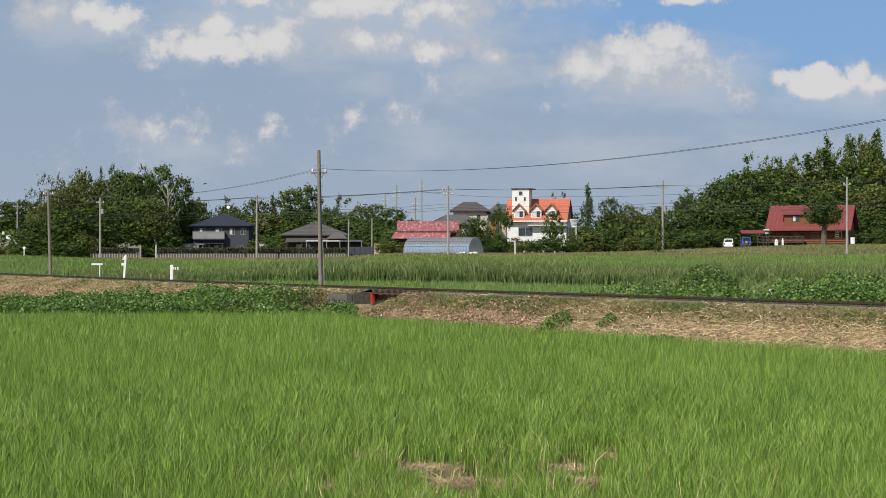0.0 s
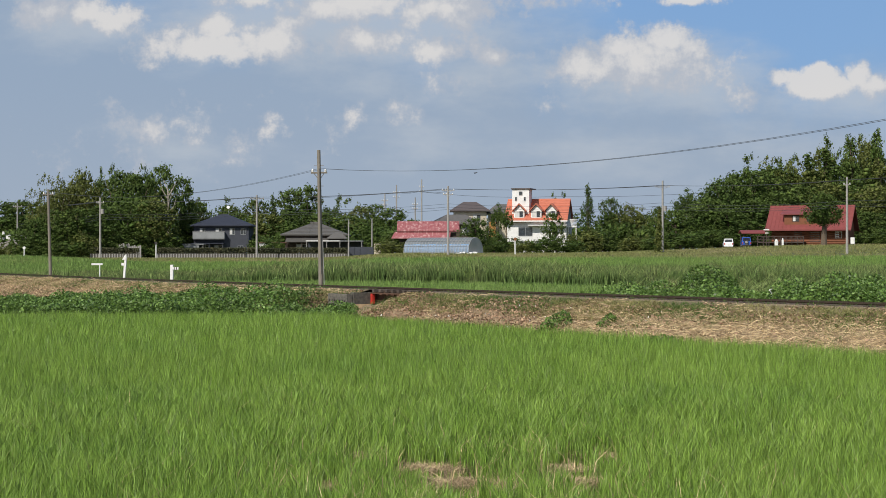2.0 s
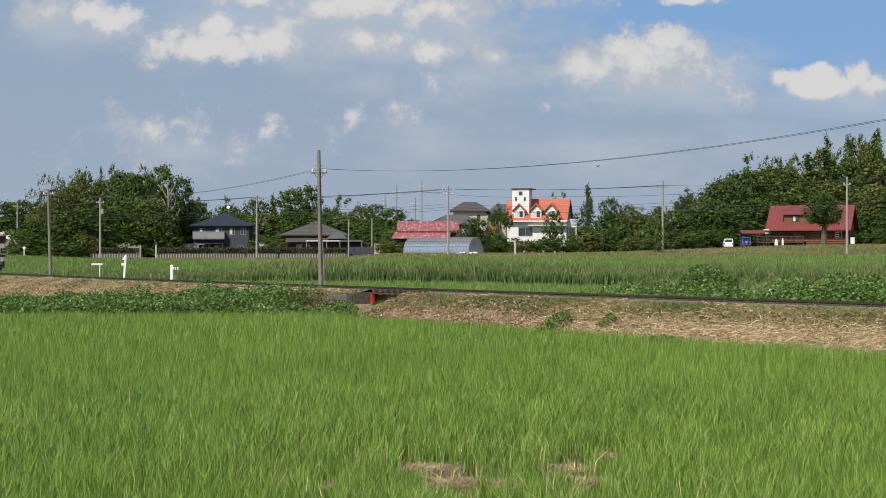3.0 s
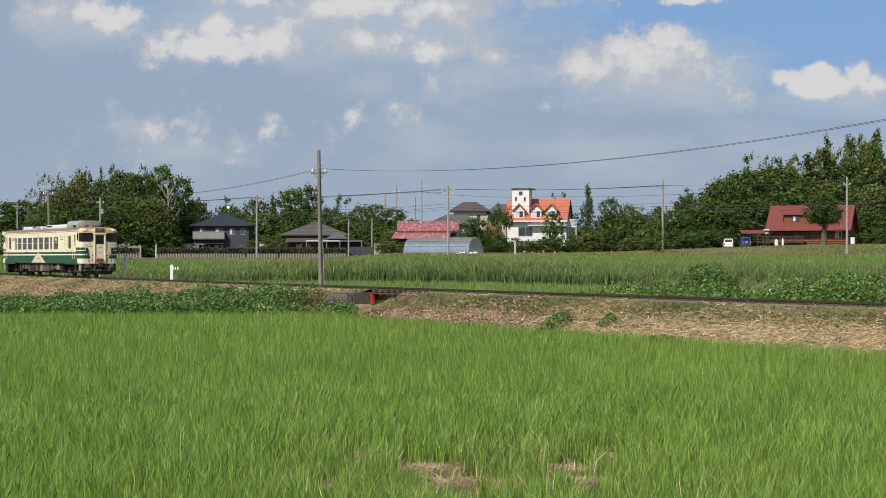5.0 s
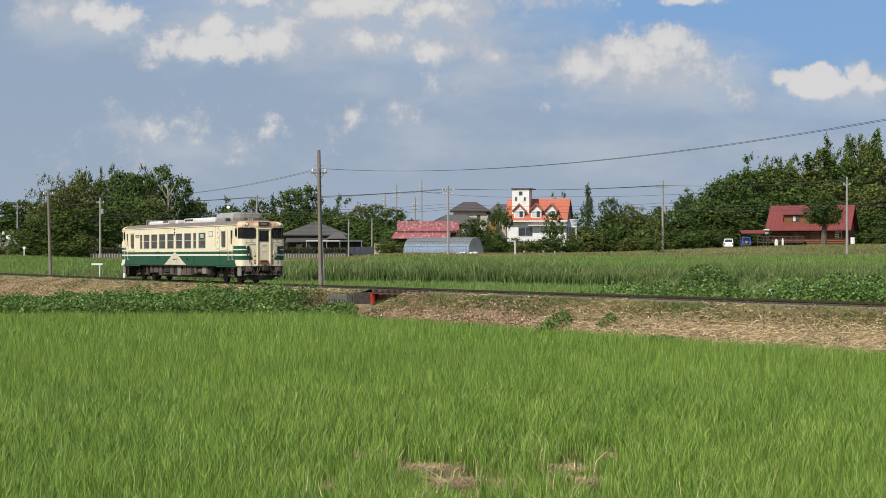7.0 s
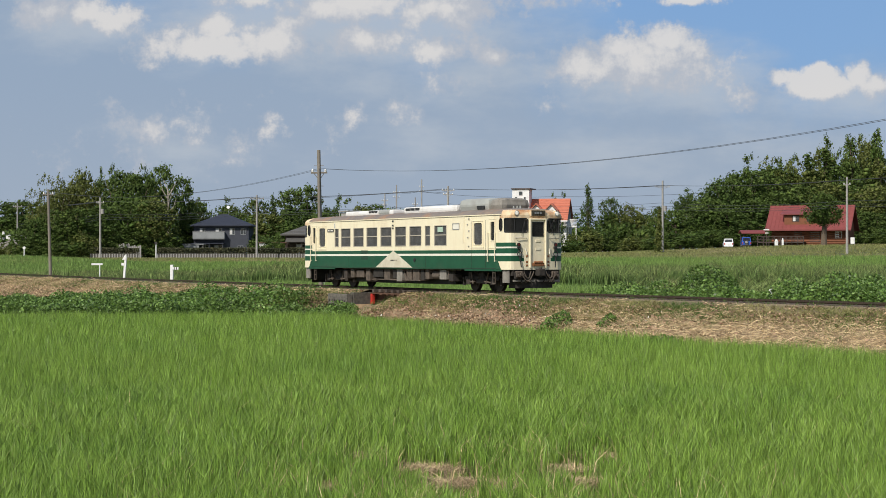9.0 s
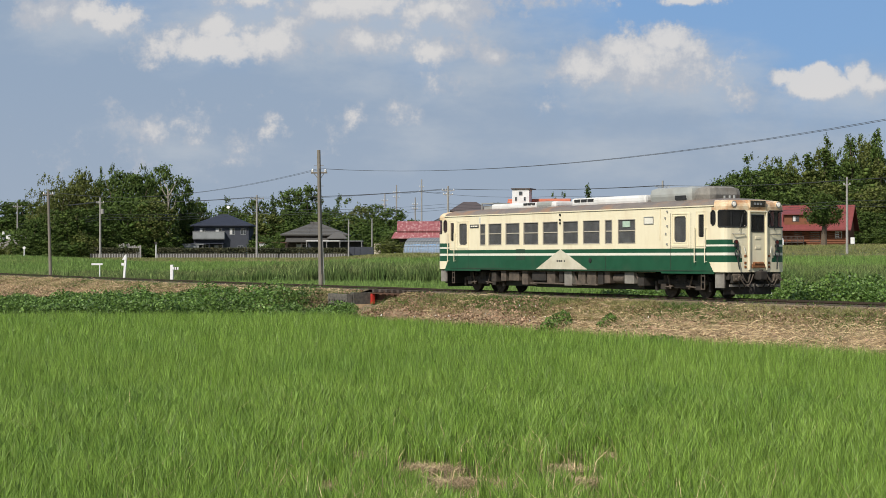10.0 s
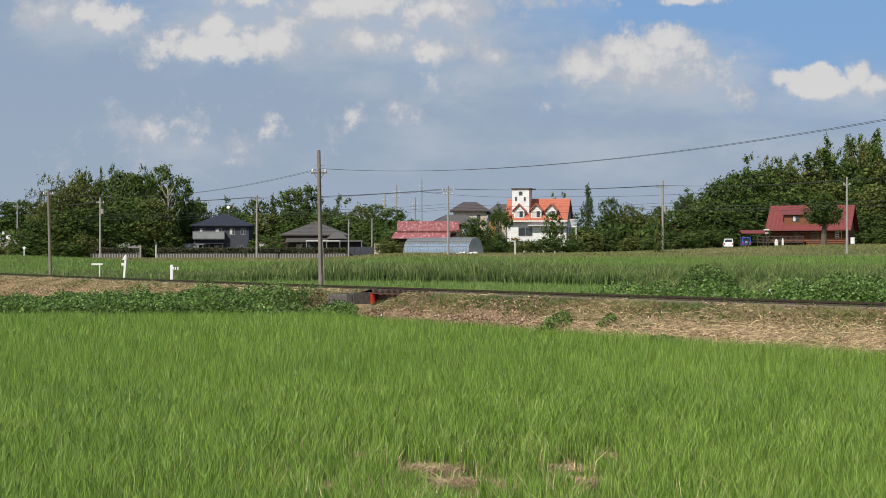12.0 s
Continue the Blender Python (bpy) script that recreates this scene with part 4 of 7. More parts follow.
# ---------------------------------------------------------------- the line: ballast, sleepers, rails, bridge
M["ballast"] = material("ballast", (0.22, 0.17, 0.10), (0.12, 0.095, 0.055), 0.95, 14, 6, c=(0.20, 0.16, 0.09), scale2=0.4, bump=0.8)
M["sleeper"] = material("sleeper", (0.11, 0.085, 0.065), (0.07, 0.055, 0.045), 0.9, 6, 5, obj=0.25, bump=0.4)
M["rail"] = material("rail", (0.036, 0.026, 0.020), (0.055, 0.036, 0.025), 0.8, 4, 5, spec=0.2)
M["kudzu"] = material("kudzu", (0.080, 0.155, 0.026), (0.165, 0.260, 0.058), 0.5, 1.4, 5, c=(0.075, 0.125, 0.028), scale2=0.35, island=0.50, see=0.2, amount2=0.7)
M["red_paint"] = material("red_paint", (0.50, 0.035, 0.025), (0.40, 0.03, 0.02), 0.5, 5, 4)
M["white_paint"] = material("white_paint", (0.80, 0.79, 0.76), (0.72, 0.71, 0.68), 0.5, 5, 5, c=(0.55, 0.52, 0.46), scale2=2.0, amount2=0.4)


def build_track():
    line = new("railway_track")
    tagged(line, "single railway line with rusty rails on weedy brown ballast", "railway track", kind="structure")
    ss = sorted(list(range(-400, -120, 40)) + list(range(-120, 60, 3)) + list(range(60, 260, 40)) + list(BRIDGE))
    bm = bmesh.new()
    prof = [(-1.95, -0.31), (-1.20, -0.11), (1.20, -0.11), (1.95, -0.31)]
    rows = [[bm.verts.new(on_track(s, d, h)) for d, h in prof] for s in ss]
    for a, b, sa in zip(rows, rows[1:], ss):
        if BRIDGE[0] <= sa < BRIDGE[1]:
            continue
        for i in range(3):
            bm.faces.new((a[i], b[i], b[i + 1], a[i + 1]))
    part("ballast", bm, M["ballast"], line)
    for d in (-0.535, 0.535):
        bm = bmesh.new()
        sec = [(-0.06, -0.15), (0.06, -0.15), (0.06, -0.135), (0.012, -0.12), (0.012, -0.045), (0.034, -0.035), (0.034, 0.0), (-0.034, 0.0), (-0.034, -0.035), (-0.012, -0.045), (-0.012, -0.12), (-0.06, -0.135)]
        rows = [[bm.verts.new(on_track(s, d + a, h)) for a, h in sec] for s in ss]
        for a, b in zip(rows, rows[1:]):
            for i in range(12):
                j = (i + 1) % 12
                bm.faces.new((a[i], a[j], b[j], b[i]))
        bmesh.ops.recalc_face_normals(bm, faces=bm.faces)
        part("rail", bm, M["rail"], line)
    me = mesh_of("sleeper", box(-0.11, 0.11, -1.05, 1.05, -0.15, 0.0, 0.012), M["sleeper"])
    s = -92.0
    while s < 44:
        ob = new("sleeper", me)
        ob.parent = line
        p = on_track(s, random.uniform(-0.03, 0.03), -0.075)
        ob.matrix_basis = pose(p.x, p.y, p.z, 0, 0, RAIL_ANGLE + random.uniform(-1, 1))
        s += 0.63


def build_bridge():
    br = new("girder_bridge")
    p = on_track(0, 0)
    br.matrix_basis = pose(p.x, p.y, 0, 0, 0, RAIL_ANGLE)
    tagged(br, "short rusty steel girder railway bridge over a ditch on concrete abutments", "bridge")
    a, b = BRIDGE
    for sgn in (-1, 1):
        bm = bmesh.new()
        y = sgn * 0.75
        block(bm, a - 0.3, b + 0.3, y - 0.012, y + 0.012, -0.62, -0.17)
        block(bm, a - 0.3, b + 0.3, y - 0.10, y + 0.10, -0.195, -0.17)
        block(bm, a - 0.3, b + 0.3, y - 0.10, y + 0.10, -0.645, -0.62)
        for i in range(7):
            x = a + (b - a) * i / 6
            block(bm, x - 0.01, x + 0.01, y - 0.09, y + 0.09, -0.62, -0.195)
        part("girder", bm, M["rust_steel"], br)
    for x0, x1, nm in ((a - 1.1, a, "abutment"), (b, b + 1.1, "abutment")):
        part(nm, box(x0, x1, -2.1, 2.1, -2.0, -0.24 if x0 < b - 1 else -0.66, 0.03), M["stone"], br)
    # unseen sheet added between the girders to keep sun off the opening below
    part("deck", box(a - 0.1, b + 0.1, -0.735, 0.735, -0.30, -0.262), M["sleeper"], br)
    for sgn in (-1, 1):
        part("walkway_plank", box(a + 0.02, b + 0.2, sgn * 1.02 - 0.14, sgn * 1.02 + 0.14, -0.30, -0.25), M["rust_steel"], br)
    # wing wall of diagonal blocks
    wall = part("wing_wall", box(a - 2.2, a - 0.05, -2.45, -2.12, -2.0, -0.32, 0.02), M["stone"], br)
    me = mesh_of("stone_block", box(-0.18, 0.18, -0.03, 0.03, -0.18, 0.18, 0.02), M["stone"])
    for i in range(8):
        for j in range(6):
            x, z = a - 2.05 + i * 0.29 + (j % 2) * 0.145, -1.55 + j * 0.235
            if z > -0.45 or x > a - 0.2:
                continue
            ob = new("stone_block", me)
            ob.parent = wall
            ob.matrix_basis = pose(x, -2.46, z, 0, 45, 0) @ Matrix.Diagonal((0.52, 1, 0.52, 1))
    bm = bmesh.new()
    block(bm, a + 0.06, a + 0.26, -1.15, -1.0, -0.82, -0.25, 0, 0.01)
    part("clearance_plate", bm, M["red_paint"], br, "bright red painted plate")


M["stone"] = material("stone", (0.135, 0.122, 0.10), (0.075, 0.07, 0.058), 0.9, 7, 5, obj=0.2, bump=0.4)
build_track()
build_bridge()


# ---------------------------------------------------------------- plants on the bank and in the fields
def leaves(rng, pts, size, flat=0.6, outward=None):
    """One leaf of two triangles at each point; outward: the way the leaves of a clump roughly face."""
    n = len(pts)
    a = rng.normal(0, 1, (n, 3))
    a[:, 2] *= (1 - flat)
    if outward is not None:
        face = 0.6 * outward + np.array([0, 0, 0.22]) + rng.normal(0, 0.8, (n, 3))
        a = np.cross(face, rng.normal(0, 1, (n, 3)))
    a /= np.linalg.norm(a, axis=1)[:, None]
    b = rng.normal(0, 1, (n, 3))
    b = np.cross(a, b) if outward is None else np.cross(face, a)
    b /= np.linalg.norm(b, axis=1)[:, None]
    s = (size * rng.uniform(0.6, 1.35, n))[:, None]
    a, b = a * s * 0.5, b * s * 0.38
    v = np.stack([pts - a, pts + b, pts + a, pts - b], 1).reshape(-1, 3)
    k = (np.arange(n) * 4)[:, None]
    f = np.concatenate([k + np.array([[0, 1, 2]]), k + np.array([[0, 2, 3]])], 1).ravel()
    return v, f


def strands(rng, roots, length, width, rise=0.10):
    """Long dry stems lying on a slope: two quads each, slightly bent."""
    n = len(roots)
    a = rng.normal(0.0, 0.75, n) + np.pi * rng.integers(0, 2, n) + math.radians(RAIL_ANGLE)
    out = np.c_[np.cos(a), np.sin(a), rng.normal(0, rise, n)]
    ln = (length * rng.uniform(0.5, 1.4, n))[:, None]
    a2 = a + rng.normal(0, 0.45, n)
    out2 = np.c_[np.cos(a2), np.sin(a2), rng.normal(-0.12, rise, n)]
    up = np.array([0, 0, 1.0]) * (width * 0.5) + np.c_[rng.normal(0, width * 0.2, (n, 2)), np.zeros(n)]
    p0 = roots - out * ln * 0.5
    p1 = roots + np.array([0, 0, 1.0]) * rng.uniform(0.01, 0.07, n)[:, None]
    p2 = p1 + out2 * ln * 0.5
    v = np.stack([p0 - up, p0 + up, p1 - up, p1 + up, p2], 1).reshape(-1, 3)
    k = (np.arange(n) * 5)[:, None]
    f = np.concatenate([k + np.array([[0, 2, 3]]), k + np.array([[0, 3, 1]]), k + np.array([[2, 4, 3]])], 1).ravel()
    return v, f


def bed_z(p):
    """Raises roots beside the rails to the top of the ballast."""
    s = (p[:, 0] - RAIL_O.x) * RAIL_E.x + (p[:, 1] - RAIL_O.y) * RAIL_E.y
    d = np.abs((p[:, 0] - RAIL_O.x) * RAIL_N.x + (p[:, 1] - RAIL_O.y) * RAIL_N.y)
    top = np.interp(d, [1.20, 1.95], [-0.11, -0.31]) + 0.5 * 4.1e-5 * np.minimum(np.abs(s), 110.0) ** 2
    q = p.copy()
    q[:, 2] = np.where(d < 1.95, top, q[:, 2])
    return q[(s > BRIDGE[1] - 1.3) | (s < BRIDGE[0])]


def stuff(name, lots, mat, label, category):
    v, f = merge(lots)
    return tagged(new(name, quick_mesh(name, v, 3, f, [mat])), label, category, kind="stuff")


def to_track_arrays(p):
    return ((p[:, 0] - RAIL_O.x) * RAIL_E.x + (p[:, 1] - RAIL_O.y) * RAIL_E.y,
            (p[:, 0] - RAIL_O.x) * RAIL_N.x + (p[:, 1] - RAIL_O.y) * RAIL_N.y)


def build_bank_plants():
    rng = np.random.default_rng(11)
    # mown straw on the slope facing the road
    p = scatter(rng, 60000, -95, 40, 1.45, 6.4)
    p = bed_z(p)
    p = p[p[:, 2] > -1.72]
    along, over = to_track_arrays(p)
    patch = lumps(p[:, 0] * 1.3, p[:, 1] * 1.3, 2.0)
    want = 0.06 + 0.62 * smooth01((along - 7) / 7) * smooth01((over - 2.0) / 1.6) + 0.30 * (along < -12) + 0.5 * (patch - 0.5)
    keep = want > rng.uniform(0.1, 0.9, len(p))
    q = p[keep] + np.array([0, 0, 0.05])
    h = len(q) * 2 // 3
    stuff("mown_straw", [strands(rng, q[:h], 0.30, 0.014), strands(rng, q[:h] + rng.normal(0, 0.07, (h, 3)) * np.array([1, 1, 0.3]), 0.34, 0.010, 0.2), strands(rng, q[h:] + np.array([0, 0, 0.02]), 0.50, 0.011, 0.25), blades(rng, q[over[keep] > 2.6][::4], 0.22, 0.02, 1.2, 3, 0.2, 0.4, True)], M["straw"],
          "pale dry mown straw lying on the railway bank", "straw")
    q = p[~keep & ((over > 2.3) | (lumps(p[:, 0] * 2, p[:, 1] * 2, 4.0) > 0.6))]
    stuff("dead_stubble", [leaves(rng, np.repeat(q, 2, 0) + np.c_[rng.normal(0, 0.12, (len(q) * 2, 2)), rng.uniform(0.0, 0.09, len(q) * 2)], 0.095, 0.6)], M["dead_leaf"],
          "brown dead leaves and clippings on the railway bank", "dead leaves")
    q = p[(rng.uniform(0, 1, len(p)) < 0.022) & (along > -4) & (along < 16) & (over > 2.4)]
    stuff("pale_stones", [leaves(rng, q + np.array([0, 0, 0.07]), 0.10, 0.2)], M["unit_white"], "pale chips of stone and dry husks on the bank", "stones")
    # green and yellowing tufts along the foot, the shoulder and between the rails
    a = bed_z(scatter(rng, 15000, -95, 40, 1.5, 3.1))
    al, ov = to_track_arrays(a)
    green = lumps(a[:, 0] * 0.8, a[:, 1] * 0.8, 1.0) > rng.uniform(0.35, 0.85, len(a))
    b = scatter(rng, 4200, -60, 40, 5.0, 6.6)
    c = scatter(rng, 9500, -150, 45, -5.0, -1.5)
    e = scatter(rng, 11000, -95, 40, 2.2, 6.0)
    e = e[lumps(e[:, 0] * 1.1, e[:, 1] * 1.1, 5.0) > rng.uniform(0.52, 0.80, len(e))]
    shoulder = bed_z(scatter(rng, 6500, -14, 34, 1.8, 3.6))
    shoulder = shoulder[lumps(shoulder[:, 0] * 0.9, shoulder[:, 1] * 0.9, 3.3) > rng.uniform(0.15, 0.75, len(shoulder))]
    between_rails = bed_z(scatter(rng, 3200, -95, 40, -1.5, 1.3))
    stuff("bank_grass", [blades(rng, a[green], 0.13, 0.024, 0.5, 5, 0.08, plain=True), blades(rng, b, 0.36, 0.027, 0.5, 6, 0.12, plain=True), blades(rng, c, 0.26, 0.025, 0.5, 6, 0.1, plain=True), blades(rng, e, 0.16, 0.024, 0.6, 5, 0.12, plain=True),
           blades(rng, between_rails, 0.13, 0.024, 0.6, 4, 0.08, plain=True)],
          M["grass"], "short green weeds along the railway bank", "grass")
    stuff("bank_dry_grass", [blades(rng, a[~green], 0.12, 0.026, 0.8, 5, 0.10, plain=True), blades(rng, shoulder, 0.15, 0.026, 0.9, 4, 0.14, plain=True)], M["dry_grass_short"], "yellowing short grass on the shoulder of the line", "grass")
    # leafy creepers at the foot of the bank beyond the bridge
    n = 460000
    s, d = rng.uniform(-100, -4.8, n), rng.uniform(3.4, 24, n)
    x = RAIL_O.x + s * RAIL_E.x + d * RAIL_N.x
    y = RAIL_O.y + s * RAIL_E.y + d * RAIL_N.y
    lim = (y < 101 + 3 * lumps(x, y, 6.0)) & (np.abs(x) < 0.29 * y) & (y > 78.3 + 0.9 * lumps(x, y, 4.0)) & (d < 6.5 + np.clip((-12 - s) * 0.9, 0, 20))
    top = 0.40 + (0.75 * lumps(x * 0.9, y * 0.9, 3.0) + 0.75 * lumps(x * 2.7, y * 2.3, 1.2) ** 2) * np.clip((y - 78) / 3, 0.4, 1) * np.clip((d - 3.0) / 1.4, 0.1, 1)
    top = top * np.clip((-6.5 - s) / 4.5, 0.3, 1) * np.interp(x, [-26, -12], [0.72, 1.0])
    lim = lim & ((s < -12.5) | (d > np.minimum(3.6 + (s + 12.5) * 0.7, 4.9)))
    z = ground_z(x, y) + top * rng.uniform(0.02, 1.0, n) ** 0.6
    pts = np.c_[x, y, z][lim]
    stuff("creeper_thicket", [leaves(rng, pts, 0.135, 0.5)], M["kudzu"], "dense broad-leaved green creepers along the foot of the bank", "shrub")
    # clumps of broad leaves behind the line
    lots = []
    for s0, d0, r, h, m in ((-3.0, -7, 1.6, 0.9, 700), (0.5, -7, 2.0, 1.2, 1200), (3.0, -6, 2.2, 1.5, 1600), (5.6, -8, 1.7, 2.2, 1800), (8.0, -6, 2.4, 1.35, 1600), (10.2, -6, 2.0, 1.2, 1200),
                            (12.6, -7, 1.9, 1.6, 1600), (14.2, -9, 2.0, 1.9, 1800), (15.8, -6, 2.2, 1.8, 1800), (17.6, -8, 2.4, 1.9, 2000), (20.5, -6, 2.2, 1.6, 1600),
                            (11.2, 4.4, 0.7, 0.75, 260), (19.4, 5.8, 0.9, 0.5, 320), (1.5, 6.1, 1.2, 0.45, 320), (-3.0, 5.9, 1.5, 0.45, 420), (5.8, 5.2, 0.5, 0.5, 160), (-6.5, 6.3, 1.6, 0.5, 420), (13.8, 3.8, 0.4, 0.4, 90), (24.0, 6.0, 0.8, 0.4, 200),
                            (-12.6, 3.7, 1.2, 1.0, 520), (-11.2, 3.6, 1.0, 0.95, 420), (-10.0, 4.0, 0.9, 0.85, 380), (-9.2, 3.6, 0.9, 1.05, 460), (-8.3, 3.9, 0.9, 0.85, 420), (-8.8, 4.6, 1.0, 0.7, 360), (-7.3, 4.4, 0.9, 0.65, 340), (-6.4, 4.9, 0.9, 0.5, 320), (-7.6, 5.4, 1.0, 0.55, 300), (-5.2, 5.8, 1.3, 0.5, 360)):
        m = int(m * 2.1)
        aa, rr = rng.uniform(0, 2 * np.pi, m), r * np.sqrt(rng.uniform(0, 1, m))
        c0 = on_track(s0, d0)
        x, y = c0.x + rr * np.cos(aa), c0.y + rr * np.sin(aa)
        z = ground_z(x, y) + h * np.sqrt(np.clip(1 - (rr / r) ** 2, 0.03, 1)) * rng.uniform(0.4, 1.0, m) * (0.7 + 0.5 * lumps(x * 2, y * 2, 1))
        lots.append(leaves(rng, np.c_[x, y, z], 0.125 if d0 < 0 else 0.11, 0.4))
    stuff("creeper_clumps", lots, M["kudzu"], "clumps of broad-leaved creepers beside the track", "shrub")


def field_strip(rng, n, b0, b1, x0=-75, x1=75, y1=262):
    """Roots between b0 and b1 metres behind the line, inside the view."""
    s, b = rng.uniform(-260, 60, n), rng.uniform(b0, b1, n)
    x = RAIL_O.x + s * RAIL_E.x - b * RAIL_N.x
    y = RAIL_O.y + s * RAIL_E.y - b * RAIL_N.y
    ok = (np.abs(x) < 0.285 * y) & (y < y1) & (x > x0) & (x < x1)
    return np.c_[x, y, ground_z(x, y)][ok]


def build_fields():
    rng = np.random.default_rng(21)
    # low bright paddy right behind the line
    p = field_strip(rng, 46000, 5, 34)
    stuff("far_rice", [blades(rng, p, 0.55, 0.055, 0.25, 4, 0.12, plain=True)], M["field_rice"], "bright green rice in the paddy behind the railway", "rice")
    # tall reeds
    def depth_band(n, ya, yb, xa=-0.285, xb=0.285):
        y = rng.uniform(ya, yb, n)
        x = y * rng.uniform(xa, xb, n)
        d = (x - RAIL_O.x) * RAIL_N.x + (y - RAIL_O.y) * RAIL_N.y
        ok = d < -7
        return np.c_[x, y, ground_z(x, y)][ok]
    p = depth_band(26000, 146, 170)
    hh = 1.55 + 0.60 * lumps(p[:, 0] * 0.35, p[:, 1] * 0.35, 0.5)
    k = np.interp(p[:, 0], [-24, -10, 5, 12], [0.5, 1.0, 1.0, 0.82])
    hh = hh * (0.82 + 0.36 * lumps(p[:, 0] * 1.9, p[:, 1] * 1.1, 3.1))
    stuff("reeds", [blades(rng, p[::3], (hh * k)[::3], 0.06, 0.16, 5, 0.2, 0.8)], M["reed"], "tall green reeds with brownish tips in the field", "reeds")
    # lower stems whose dark colour stands in for shade between the reeds
    stuff("shaded_reeds", [blades(rng, p[1::3], (hh * k)[1::3] * 0.86, 0.11, 0.14, 4, 0.25, plain=True), blades(rng, p[2::3], (hh * k)[2::3] * 0.72, 0.12, 0.2, 4, 0.25, plain=True)], M["reed_shade"], "dark green older stems low in the reed bed", "reeds")
    # extra dark row along the front: painted shade at the reeds' foot
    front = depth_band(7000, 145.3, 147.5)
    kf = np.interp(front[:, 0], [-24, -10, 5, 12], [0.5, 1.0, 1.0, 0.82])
    stuff("reed_edge", [blades(rng, front, kf * (0.8 + 1.1 * lumps(front[:, 0] * 2.3, front[:, 1], 0.7)), 0.09, 0.10, 4, 0.12, plain=True)], M["reed_shade"], "dark shaded foot of the reed bed", "reeds")
    q = depth_band(24000, 176, 214)
    stuff("distant_rice", [blades(rng, q, 0.6, 0.11, 0.2, 4, 0.25, plain=True)], M["field_rice"], "light green rice field below the houses", "rice")
    q = depth_band(20000, 212, 262, -0.285, 0.285)
    stuff("dry_margin", [blades(rng, q, 0.28, 0.09, 0.6, 4, 0.25, plain=True)], M["dry_grass"], "dry yellowish grass along the edge of the fields", "grass")
    w = field_strip(rng, 22000, 8, 30, 12, 30, 110)
    hh = 0.5 + 1.2 * lumps(w[:, 0] * 0.6, w[:, 1] * 0.6, 2.2)
    stuff("wild_reeds", [blades(rng, w, hh, 0.045, 0.34, 6, 0.18, 0.8)], M["reed"], "unkempt reeds and weeds beside the line", "reeds")


M["dry_grass"] = material("dry_grass", (0.27, 0.25, 0.10), (0.18, 0.215, 0.06), 0.85, 0.4, 4, c=(0.38, 0.30, 0.17), scale2=0.06, island=0.3, see=0.2)
build_bank_plants()
build_fields()


# ---------------------------------------------------------------- trees
M["leaf_dark"] = material("leaf_dark", (0.055, 0.092, 0.020), (0.090, 0.130, 0.028), 0.7, 0.22, 4, island=0.5, see=0.28, spec=0.2)
M["leaf_olive"] = material("leaf_olive", (0.105, 0.125, 0.030), (0.150, 0.170, 0.045), 0.6, 0.25, 4, c=(0.12, 0.12, 0.04), scale2=0.12, island=0.45, see=0.28, spec=0.2)
M["bare_wood"] = material("bare_wood", (0.36, 0.32, 0.26), (0.28, 0.25, 0.20), 0.9, 6, 5)


